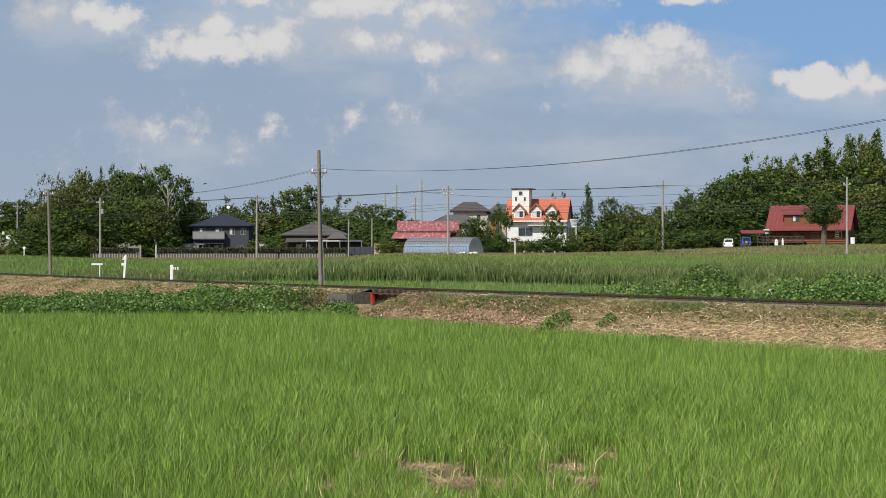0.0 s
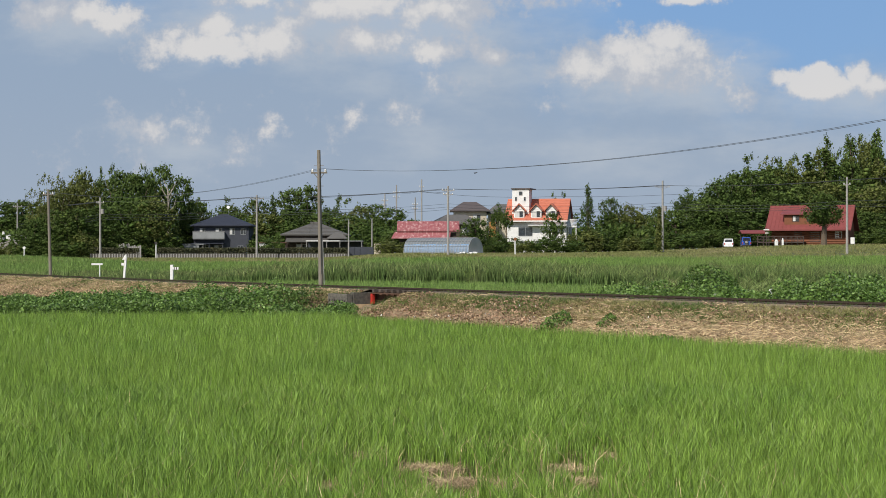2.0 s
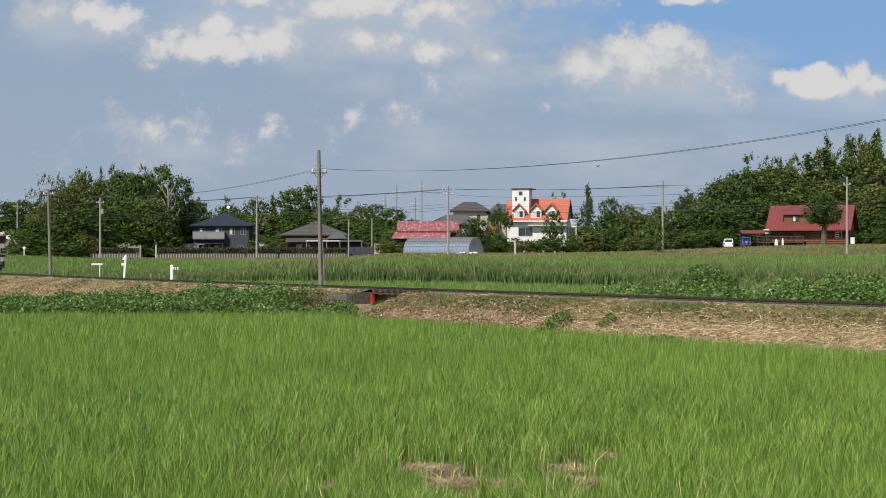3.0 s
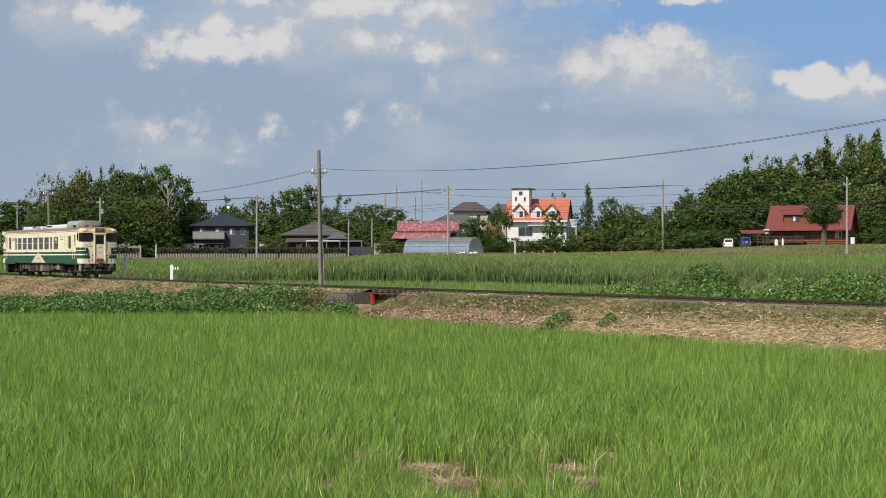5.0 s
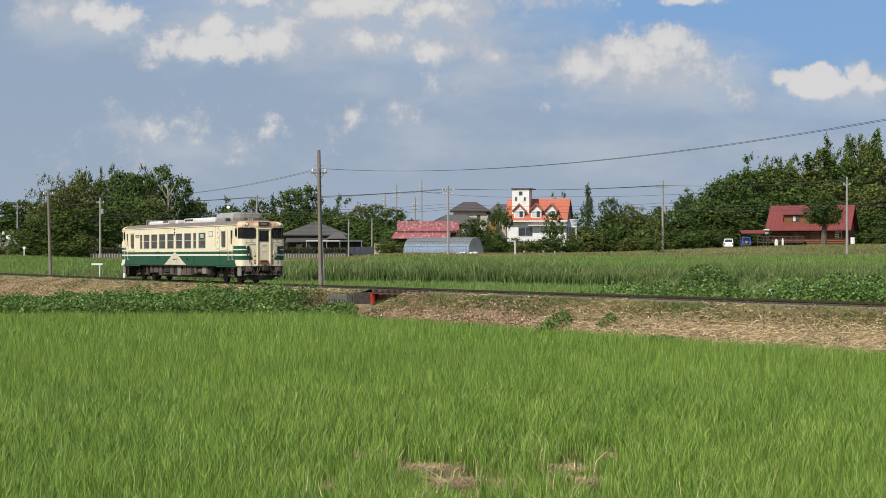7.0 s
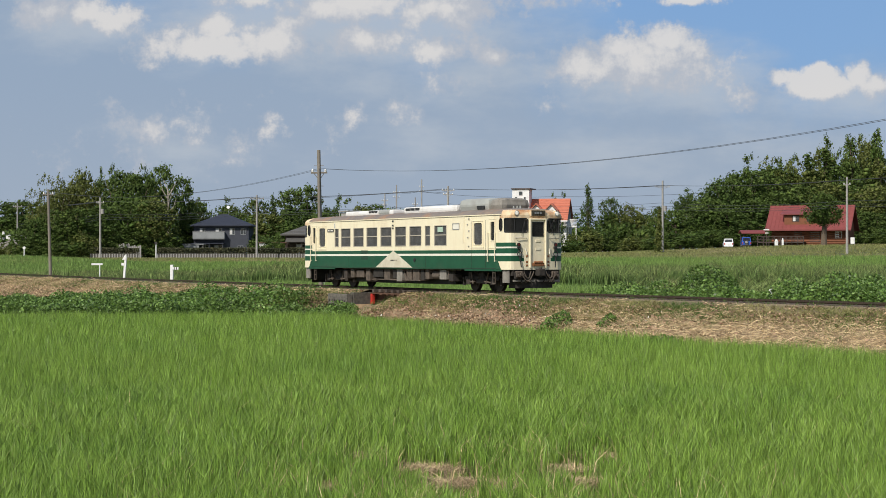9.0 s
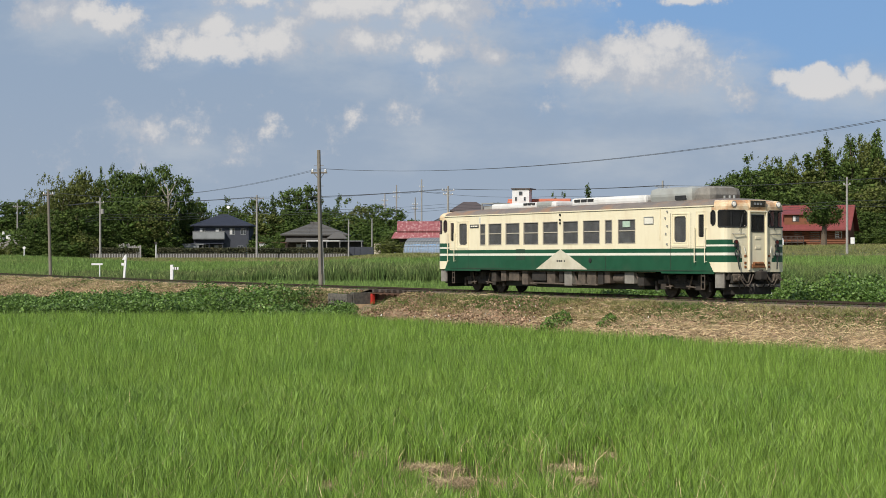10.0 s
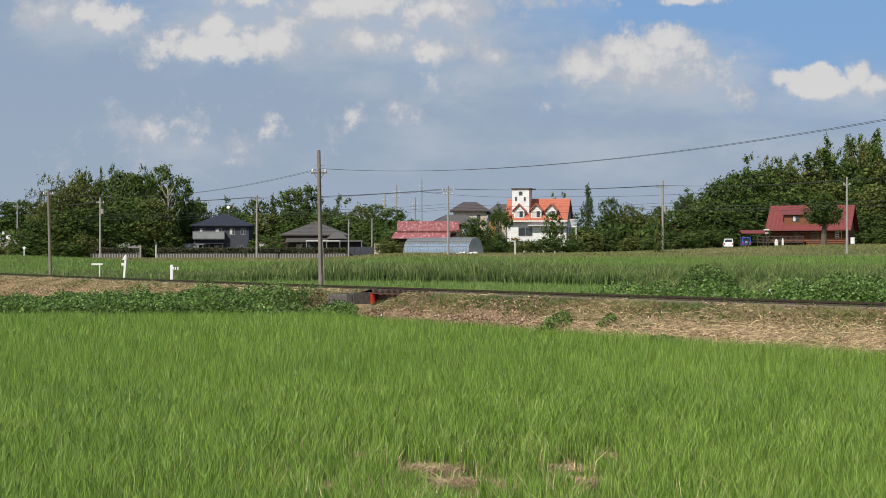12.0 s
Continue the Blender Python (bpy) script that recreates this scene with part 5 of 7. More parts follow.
def tree(kind, seed, leaf, label, count=3000, size=0.275):
    """A tree one metre in radius-to-height proportion, 10 m high; kinds: broad, cone, feather, umbrella, shrub."""
    rng = np.random.default_rng(seed)
    root = new({"shrub": "bush", "feather": "bamboo_clump", "cone": "conifer"}.get(kind, "tree"))
    tagged(root, label, {"shrub": "bush", "feather": "bamboo"}.get(kind, "tree"))
    clumps = []
    n = {"broad": 140, "cone": 90, "feather": 110, "umbrella": 80, "shrub": 90, "garden": 110}[kind]
    for i in range(n):
        a = rng.uniform(0, 2 * np.pi)
        if kind == "broad":
            u = rng.uniform(-1.0, 1.0)
            r = 3.3 * max(0.0, 1 - abs(u) ** 2.6) ** 0.5 * rng.uniform(0.5, 1.08)
            clumps.append((r * np.cos(a), r * np.sin(a), 5.2 + 4.0 * u * rng.uniform(0.85, 1.06), rng.uniform(0.55, 1.1)))
        elif kind == "garden":
            u = rng.uniform(-1, 1)
            r = 3.0 * np.sqrt(max(0, 1 - u * u)) * rng.uniform(0.5, 1.05)
            clumps.append((r * np.cos(a), r * np.sin(a), 6.5 + 2.4 * u - 0.10 * r * r, rng.uniform(0.7, 1.1)))
        elif kind == "cone":
            u = 1 - np.sqrt(rng.uniform(0, 1)) if i > 12 else 0.55 + 0.036 * i
            r = 1.8 * (1 - u) ** 0.75 * rng.uniform(0.3, 1.1)
            clumps.append((r * np.cos(a), r * np.sin(a), 0.8 + 9.0 * u, 0.36 + 0.6 * (1 - u)))
        elif kind == "feather":
            u = rng.uniform(0, 1)
            k = i % 6
            lx, ly = 1.6 * np.cos(k * 1.05), 1.6 * np.sin(k * 1.05)
            clumps.append((lx * (0.5 + 0.8 * u) + rng.normal(0, 0.35), ly * (0.5 + 0.8 * u) + rng.normal(0, 0.35), 1.0 + 8.5 * u * (0.84 + 0.16 * np.cos(k * 2.1)), 0.30 + 0.75 * np.sin(np.pi * min(0.93, u * 0.75 + 0.2))))
        elif kind == "umbrella":
            r = 3.0 * np.sqrt(rng.uniform(0, 1))
            clumps.append((r * np.cos(a), r * np.sin(a), 8.8 - 0.22 * r * r + rng.normal(0, 0.5) - rng.uniform(0, 1.8), rng.uniform(0.5, 0.95)))
        else:
            r = 3.2 * np.sqrt(rng.uniform(0, 1))
            clumps.append((r * np.cos(a), r * np.sin(a), rng.uniform(0.8, 7.8) * np.sqrt(max(0.05, 1 - (r / 3.6) ** 2)), rng.uniform(0.8, 1.5)))
    per = count // n
    pts, outs = [], []
    tight = {"feather": 0.62, "cone": 0.75}.get(kind, 0.74)
    airy = kind in ("feather", "cone")
    clumps = [(x, y, z, r * tight * rng.uniform(0.7, 1.25)) for x, y, z, r in clumps]
    for x, y, z, r in clumps:
        v = rng.normal(0, 1, (per, 3))
        v /= np.linalg.norm(v, axis=1)[:, None]
        rr = r * (rng.uniform(0.05, 1.5, per) if airy else rng.uniform(0.35, 1.35, per))
        pts.append(np.array([x, y, z]) + v * rr[:, None] * (np.array([0.8, 0.8, 1.45]) if airy else np.array([1, 1, 1])))
        outs.append(v)
    lots = [leaves(rng, np.concatenate(pts), size, 0.3, np.concatenate(outs))]
    t = (1 + 5 ** 0.5) / 2
    iv = np.array([(-1, t, 0), (1, t, 0), (-1, -t, 0), (1, -t, 0), (0, -1, t), (0, 1, t), (0, -1, -t), (0, 1, -t), (t, 0, -1), (t, 0, 1), (-t, 0, -1), (-t, 0, 1)]) / 1.902
    tri = np.array((0, 11, 5, 0, 5, 1, 0, 1, 7, 0, 7, 10, 0, 10, 11, 1, 5, 9, 5, 11, 4, 11, 10, 2, 10, 7, 6, 7, 1, 8, 3, 9, 4, 3, 4, 2, 3, 2, 6, 3, 6, 8, 3, 8, 9, 4, 9, 5, 2, 4, 11, 6, 2, 10, 8, 6, 7, 9, 8, 1))
    mid = np.mean([c[2] for c in clumps])
    for i, (x, y, z, r) in enumerate(clumps):
        c = np.array([x, y, z])
        if airy:
            continue
        lots.append((c + iv * r * rng.uniform(0.22, 0.48, (12, 1)), tri))
        if i % 3 == 0 and kind in ("broad", "shrub", "garden"):
            lots.append((np.array([x * 0.38, y * 0.38, mid + (z - mid) * 0.45]) + iv * r * rng.uniform(0.3, 0.9, (12, 1)), tri))
    v, f = merge(lots)
    v[:, 2] = np.maximum(v[:, 2], 0.05)
    ob = new("crown", quick_mesh("crown", v, 3, f, [leaf]))
    ob.parent = root
    bm = bmesh.new()
    top = {"broad": 6.5, "cone": 7.6, "feather": 8.0, "umbrella": 7.8, "shrub": 3.0, "garden": 6.5}[kind]
    if kind == "feather":
        for k in range(6):
            lx, ly = np.cos(k * 1.05), np.sin(k * 1.05)
            rod(bm, (0.5 * lx, 0.5 * ly, 0), (1.2 * lx, 1.2 * ly, 4.5), 0.06, 0.05, 6)
            rod(bm, (1.2 * lx, 1.2 * ly, 4.5), (1.7 * lx, 1.7 * ly, 7.0), 0.05, 0.02, 6)
    else:
        tk = 0.55 if kind == "garden" else 0.26
        rod(bm, (0, 0, -0.3), (0.1, 0.05, top * 0.55), tk, tk * 0.7, 8)
        rod(bm, (0.1, 0.05, top * 0.55), (-0.05, 0.1, top), 0.18, 0.06, 8)
        for x, y, z, r in clumps[:12]:
            h = min(z * 0.6, top * 0.75)
            rod(bm, (0.05, 0.05, h), (x * 0.85, y * 0.85, z), 0.07, 0.025, 5)
    part("trunk", bm, M["bark"], root)
    return root


KINDS = {
    "broad_a": tree("broad", 1, M["leaf"], "dark green broad-leaved tree in the wood behind the fields"),
    "broad_b": tree("broad", 2, M["leaf_dark"], "very dark evergreen tree with an uneven crown"),
    "broad_c": tree("broad", 3, M["leaf_olive"], "olive green broad-leaved tree with a loose crown"),
    "feather": tree("feather", 4, M["leaf_olive"], "feathery yellow-green bamboo clump in the wood", 3400, 0.235),
    "feather_b": tree("feather", 5, M["leaf"], "feathery fresh green bamboo clump in the wood", 3400, 0.235),
    "cone": tree("cone", 6, M["leaf_dark"], "tall narrow dark conifer among broad-leaved trees", 3400, 0.235),
    "umbrella": tree("umbrella", 7, M["leaf_dark"], "flat-topped pine tree with a bare trunk", 3400, 0.235),
    "shrub": tree("shrub", 8, M["leaf"], "rounded green bush at the edge of the wood", 2500, 0.33),
    "shrub_b": tree("shrub", 9, M["leaf_olive"], "loose yellowish green bush beside the fields", 2500, 0.33),
    "shrub_c": tree("shrub", 10, M["leaf_dark"], "dense dark green bush under the trees", 2500, 0.33),
}
USED = set()


def plant(kind, x, y, height, width=None, sink=0.0, turn=None):
    """A tree of that height; width: across the crown."""
    src = KINDS[kind]
    nat = {"s": 8.4, "c": 10.0, "u": 9.6}.get(kind[0], 9.7)
    natw = {"s": 7.6, "c": 3.6, "f": 5.2, "u": 6.6}.get(kind[0], 7.2)
    sz = height / nat
    sx = (width / natw) if width else sz
    z = float(ground_z(x, y)) - sink
    m = pose(x, y, z, 0, 0, random.uniform(0, 360) if turn is None else turn) @ Matrix.Diagonal((sx, sx, sz, 1))
    if kind not in USED:
        USED.add(kind)
        src.matrix_basis = m
        return src
    k = src.scale
    return copy_thing(src, m @ Matrix.Diagonal((1 / k.x, 1 / k.y, 1 / k.z, 1)))


# trees: kind, place, height, width of the crown
WOOD_WEST = [("shrub", -65.5, 268, 8.5, 3.6), ("feather", -66.3, 275, 12.0, 4.2), ("feather", -65.3, 280, 14.8, 4.7), ("feather", -63.9, 285, 15.9, 4.8), ("broad_c", -61.2, 285, 15.5, 5.8),
    ("feather_b", -58.8, 290, 16.5, 4.4), ("broad_a", -55.2, 285, 15.3, 6.8), ("broad_b", -51.5, 282, 15.1, 6.7), ("umbrella", -51.3, 290, 16.6, 3.4), ("broad_a", -47.9, 285, 16.3, 5.8),
    ("broad_a", -46.0, 292, 14.6, 5.7), ("broad_c", -44.5, 296, 10.7, 4.2), ("broad_b", -65.2, 266, 6.6, 4.5), ("broad_a", -62.1, 268, 8.0, 6.4), ("broad_b", -58.5, 268, 8.5, 7.3),
    ("broad_b", -55.2, 270, 9.0, 7.3), ("broad_a", -51.5, 272, 9.5, 7.4), ("broad_a", -47.8, 272, 10.0, 7.4),
    ("broad_c", -66.6, 284, 10.8, 4.6), ("broad_c", -65.2, 289, 13.0, 5.0), ("broad_c", -63.2, 293, 14.0, 6.4), ("broad_c", -59.5, 295, 14.6, 6.6), ("broad_a", -55.5, 297, 15.2, 6.4)]
WOOD_WEST_LOW = [("broad_c", -46.8, 272, 10.4, 6.4), ("broad_a", -44.1, 290, 7.9, 4.9), ("shrub_c", -65.6, 264, 4.8, 5.4), ("shrub", -62.7, 265, 4.8, 5.4), ("shrub", -58.9, 262, 3.6, 6.2),
    ("shrub_b", -56.7, 264, 5.2, 4.5), ("shrub_b", -76.5, 286, 3.1, 6.1), ("shrub_b", -71.5, 284, 3.0, 5.0), ("shrub_c", -53.0, 268, 4.9, 6.4), ("shrub_c", -49.7, 270, 5.4, 6.4), ("shrub", -45.5, 272, 4.9, 6.4),
    ("shrub", -46.2, 294, 4.3, 6.0), ("broad_b", -139.0, 520, 18.2, 15.9), ("broad_b", -135.0, 525, 18.7, 16.0), ("broad_b", -129.3, 520, 18.6, 15.9), ("shrub_c", -104.9, 400, 7.0, 9.5)]
WOOD_MIDDLE = [("broad_a", -44.1, 300, 10.5, 5.1), ("feather_b", -42.6, 310, 11.7, 5.2), ("broad_a", -40.4, 315, 10.3, 6.4), ("feather", -37.6, 315, 11.3, 5.9), ("broad_b", -35.7, 320, 11.9, 6.0),
    ("cone", -32.7, 320, 12.5, 3.8), ("broad_a", -29.5, 320, 13.6, 7.0), ("broad_a", -26.2, 320, 14.3, 7.0), ("feather_b", -22.7, 320, 12.3, 6.0), ("feather_b", -19.6, 320, 11.7, 6.0),
    ("broad_c", -15.9, 315, 10.3, 6.4), ("broad_a", -12.7, 315, 10.1, 6.4), ("broad_a", -9.3, 310, 8.9, 6.3), ("shrub", -6.7, 300, 6.7, 5.1)]
WOOD_MIDDLE_LOW = [("shrub", -46.4, 305, 7.6, 6.2), ("broad_a", -37.4, 303, 8.6, 7.2), ("broad_c", -31.9, 300, 8.5, 7.1), ("broad_b", -26.8, 300, 9.0, 8.1), ("broad_a", -21.7, 300, 8.5, 8.1),
    ("broad_a", -16.7, 300, 7.9, 8.1), ("shrub", -11.9, 295, 6.9, 7.0), ("shrub", -7.6, 285, 5.4, 5.8), ("shrub", -30.8, 282, 4.6, 4.3), ("shrub_c", -28.2, 272, 4.0, 3.7),
    ("shrub", -14.8, 288, 4.0, 4.9), ("shrub_b", -7.8, 258, 2.9, 5.2), ("broad_b", 5.0, 256, 5.8, 4.5), ("shrub", 7.8, 268, 4.6, 3.6)]
WOOD_EAST = [("shrub", 8.1, 262, 2.7, 3.5), ("shrub_c", 10.6, 270, 3.3, 4.6), ("shrub_b", 12.8, 268, 2.8, 4.5), ("shrub", 15.1, 268, 3.1, 4.5), ("broad_b", 18.7, 284, 7.4, 3.5),
    ("shrub_c", 18.2, 268, 3.2, 4.5), ("shrub", 20.5, 268, 2.7, 4.5), ("cone", 26.0, 300, 12.6, 4.3), ("broad_b", 30.9, 310, 10.6, 4.7), ("shrub_b", 23.8, 280, 5.2, 5.7),
    ("shrub_c", 26.8, 285, 4.7, 5.8), ("shrub", 30.5, 290, 6.1, 5.9), ("broad_c", 34.2, 310, 9.1, 5.2), ("shrub_b", 37.4, 310, 9.5, 6.3), ("broad_a", 37.7, 290, 7.8, 4.4),
    ("shrub_b", 32.2, 275, 3.4, 5.6), ("shrub", 34.8, 270, 2.7, 5.5)]
WOOD_EAST_LOW = [("broad_a", 39.0, 280, 6.9, 5.7), ("umbrella", 44.1, 300, 11.2, 4.6), ("broad_b", 42.6, 285, 7.4, 6.8), ("shrub", 38.2, 268, 3.5, 6.4), ("shrub", 42.3, 272, 4.0, 5.5),
    ("broad_a", 47.9, 300, 9.7, 6.1), ("broad_a", 46.1, 285, 8.7, 6.8), ("broad_b", 49.2, 290, 12.7, 7.9), ("broad_a", 53.6, 295, 13.8, 8.0), ("shrub_c", 45.9, 276, 3.7, 5.1), ("shrub_c", 49.9, 280, 4.1, 5.7), ("shrub_c", 54.0, 284, 3.6, 5.8), ("feather_b", 23.0, 330, 12.6, 3.4), ("umbrella", 9.7, 292, 9.2, 2.4), ("umbrella", 11.0, 290, 8.4, 2.0)]
HILL_WOOD = [("feather_b", 58.0, 305, 16.3, 7.2), ("feather", 62.1, 310, 16.8, 6.3), ("feather", 65.2, 310, 16.8, 6.3), ("cone", 67.8, 310, 18.6, 4.7), ("cone", 71.0, 310, 19.6, 5.2),
    ("feather_b", 74.8, 315, 20.6, 6.4), ("cone", 76.0, 310, 21.9, 4.2), ("feather", 78.3, 310, 20.4, 6.3), ("cone", 81.7, 315, 23.2, 4.3), ("feather_b", 82.3, 310, 21.9, 6.3),
    ("cone", 84.8, 310, 22.2, 5.2), ("broad_b", 48.3, 282, 6.6, 7.6), ("broad_b", 53.1, 287, 8.5, 8.7), ("broad_b", 58.5, 292, 9.5, 8.9), ("broad_a", 63.5, 295, 10.6, 9.0),
    ("broad_c", 68.0, 295, 11.1, 9.0), ("broad_a", 72.5, 295, 11.6, 9.0)]
HILL_WOOD_LOW = [("broad_c", 75.7, 290, 10.4, 8.8), ("broad_a", 80.2, 290, 11.4, 8.8), ("broad_b", 70.7, 279, 5.6, 5.7), ("shrub_c", 73.0, 277, 6.5, 6.6), ("shrub", 69.1, 268, 2.0, 4.5),
    ("broad_a", 62.2, 308, 14.3, 9.4), ("broad_c", 68.4, 308, 14.3, 9.4), ("broad_a", 74.7, 308, 15.3, 9.4), ("broad_c", 81.0, 308, 15.3, 9.4), ("broad_b", 60.5, 290, 5.5, 7.9),
    ("broad_b", 69.8, 288, 6.4, 7.8), ("shrub", 71.8, 268, 3.1, 5.4)]
for wood in (WOOD_WEST, WOOD_WEST_LOW, WOOD_MIDDLE, WOOD_MIDDLE_LOW, WOOD_EAST, WOOD_EAST_LOW, HILL_WOOD, HILL_WOOD_LOW):
    for k, x, y, h, w in wood:
        plant(k, x, y, h * (1.04 if x > 55 and k != "cone" else 0.94 if x > 55 else 1.0), w * (1.25 if k != "cone" else 1.9 if x > 55 else 1.0))

for i in range(12):
    x = 58.5 + i * 2.35
    plant(("feather_b", "feather", "broad_c", "feather_b")[i % 4], x, 319 + 3 * (i % 3), 14.6 + (x - 58) * 0.30 + (0.9, -0.8, 0.2)[i % 3], 6.4)
for x, y, h, w in ((49.0, 296, 11.8, 10.0), (52.6, 298, 13.8, 10.0), (56.2, 300, 14.6, 10.0), (46.0, 292, 9.5, 8.5)):
    plant("broad_b", x, y, h, w)


# a bare dead tree among the living ones
def dead_tree(x, y, height):
    root = new("dead_tree")
    root.matrix_basis = pose(x, y, float(ground_z(x, y)), 0, 0, 20)
    tagged(root, "pale bare dead tree standing in the wood", "tree")
    rng = random.Random(12)
    part("trunk", rod(rod(bmesh.new(), (0, 0, -0.3), (0.2, 0, height * 0.5), 0.22, 0.16, 9), (0.2, 0, height * 0.5), (0.05, 0.1, height * 0.78), 0.16, 0.10, 9), M["bare_wood"], root)
    for k in range(7):
        a = k * 2.4
        z0 = height * (0.52 + 0.04 * k)
        p0 = Vector((0.12, 0.05, z0))
        p1 = p0 + Vector((math.cos(a) * 0.9, math.sin(a) * 0.5, 1.0 + rng.uniform(0, 0.6)))
        p2 = p1 + Vector((math.cos(a + 0.5) * 0.5, math.sin(a) * 0.4, 0.9 + rng.uniform(0, 0.5)))
        p3 = p1 + Vector((math.cos(a - 0.9) * 0.7, math.sin(a) * 0.4, 0.5))
        limb = rod(bmesh.new(), p0, p1, 0.11, 0.08, 7)
        rod(limb, p1, p2, 0.08, 0.03, 6)
        rod(limb, p1, p3, 0.06, 0.02, 6)
        part("limb", limb, M["bare_wood"], root)


dead_tree(-46.3, 280.5, 14.6)


# undergrowth that closes the wood near the ground
def build_undergrowth():
    rng = np.random.default_rng(77)
    n = 26000
    y = rng.uniform(286, 330, n)
    x = y * rng.uniform(-0.28, 0.29, n)
    z = ground_z(x, y) + rng.uniform(0, 1, n) ** 0.7 * (3.0 + 2.2 * lumps(x * 0.3, y * 0.3, 1.5))
    keep = (np.abs(x - 17) > 8) & (np.abs(x - 8) > 7)
    stuff("undergrowth", [leaves(rng, np.c_[x, y, z][keep], 0.75, 0.3)], M["leaf_dark"], "dark undergrowth at the foot of the woods", "undergrowth")


build_undergrowth()

# belt of far trees that closes the view between the houses
for i in range(30):
    y = 385 + random.uniform(-15, 25)
    plant(random.choice(("broad_a", "broad_b", "broad_c", "shrub")), (-0.17 + i * 0.0152) * y, y, random.uniform(7.0, 10.5), random.uniform(9, 12))

# the tree in front of the log house
KINDS["garden"] = tree("garden", 31, M["leaf_dark"], "dense dark round-headed tree with thick trunk beside the log house", 5200, 0.27)
plant("garden", 58.2, 255, 8.5, 6.7)


# ---------------------------------------------------------------- poles and wires
M["pole"] = material("pole", (0.22, 0.195, 0.16), (0.17, 0.15, 0.12), 0.9, 5, 5, c=(0.11, 0.09, 0.07), scale2=0.7, bump=0.3, stretch=(1, 1, 0.2))
M["pole_grey"] = material("pole_grey", (0.33, 0.315, 0.29), (0.27, 0.255, 0.235), 0.85, 4, 5)
M["wire"] = material("wire", (0.055, 0.06, 0.065), (0.045, 0.048, 0.05), 0.7, 3, 3)
M["porcelain"] = material("porcelain", (0.80, 0.79, 0.76), (0.75, 0.74, 0.70), 0.25, 5, 3)


def utility_pole(x, y, z0, top, r, arms, label, mat="pole_grey", lean=0.0, spin=0.0, box_at=None):
    """A pole from z0 to top; arms: heights and half lengths of the cross bars."""
    p = new("utility_pole")
    p.matrix_basis = pose(x, y, z0, 0, lean, spin)
    tagged(p, label, "utility pole", "poles")
    h = top - z0
    part("shaft", rod(bmesh.new(), (0, 0, -0.4), (0, 0, h), r, r * 0.68, 12), M[mat], p)
    for az, half in arms:
        a = part("crossarm", box(-half, half, -0.05, 0.05, az - z0 - 0.05, az - z0 + 0.05), M[mat], p)
        bm = bmesh.new()
        rod(bm, (-half * 0.6, 0, az - z0 - 0.05), (0, 0, az - z0 - 0.45), 0.02, n=5)
        rod(bm, (half * 0.6, 0, az - z0 - 0.05), (0, 0, az - z0 - 0.45), 0.02, n=5)
        part("brace", bm, M[mat], a)
        for k in (-0.9, -0.35, 0.9) if half > 0.5 else (-0.8, 0.8):
            bm = rod(bmesh.new(), (half * k, 0, az - z0 + 0.05), (half * k, 0, az - z0 + 0.17), 0.06, 0.07, 8)
            rod(bm, (half * k, 0, az - z0 + 0.17), (half * k, 0, az - z0 + 0.24), 0.05, 0.03, 8)
            part("insulator", bm, M["porcelain"], a)
    if box_at:
        part("transformer", rod(bmesh.new(), (0.35, 0, box_at - z0), (0.35, 0, box_at - z0 + 0.75), 0.26, n=14), M["pole_grey"], p)
    return p


def wire(pts, sag, r=0.016):
    """A cable hanging from point to point."""
    bm = bmesh.new()
    prev = None
    for a, b in zip(pts, pts[1:]):
        a, b = Vector(a), Vector(b)
        for i in range(17):
            t = i / 16
            c = a.lerp(b, t) - Vector((0, 0, 4 * sag * t * (1 - t)))
            if prev is not None and (c - prev).length > 1e-4:
                rod(bm, prev, c, r, r, 5)
            prev = c
    ob = new("overhead_wire", mesh_of("overhead_wire", bm, M["wire"]))
    return tagged(ob, "thin dark overhead wire strung between poles", "wire", "wires")


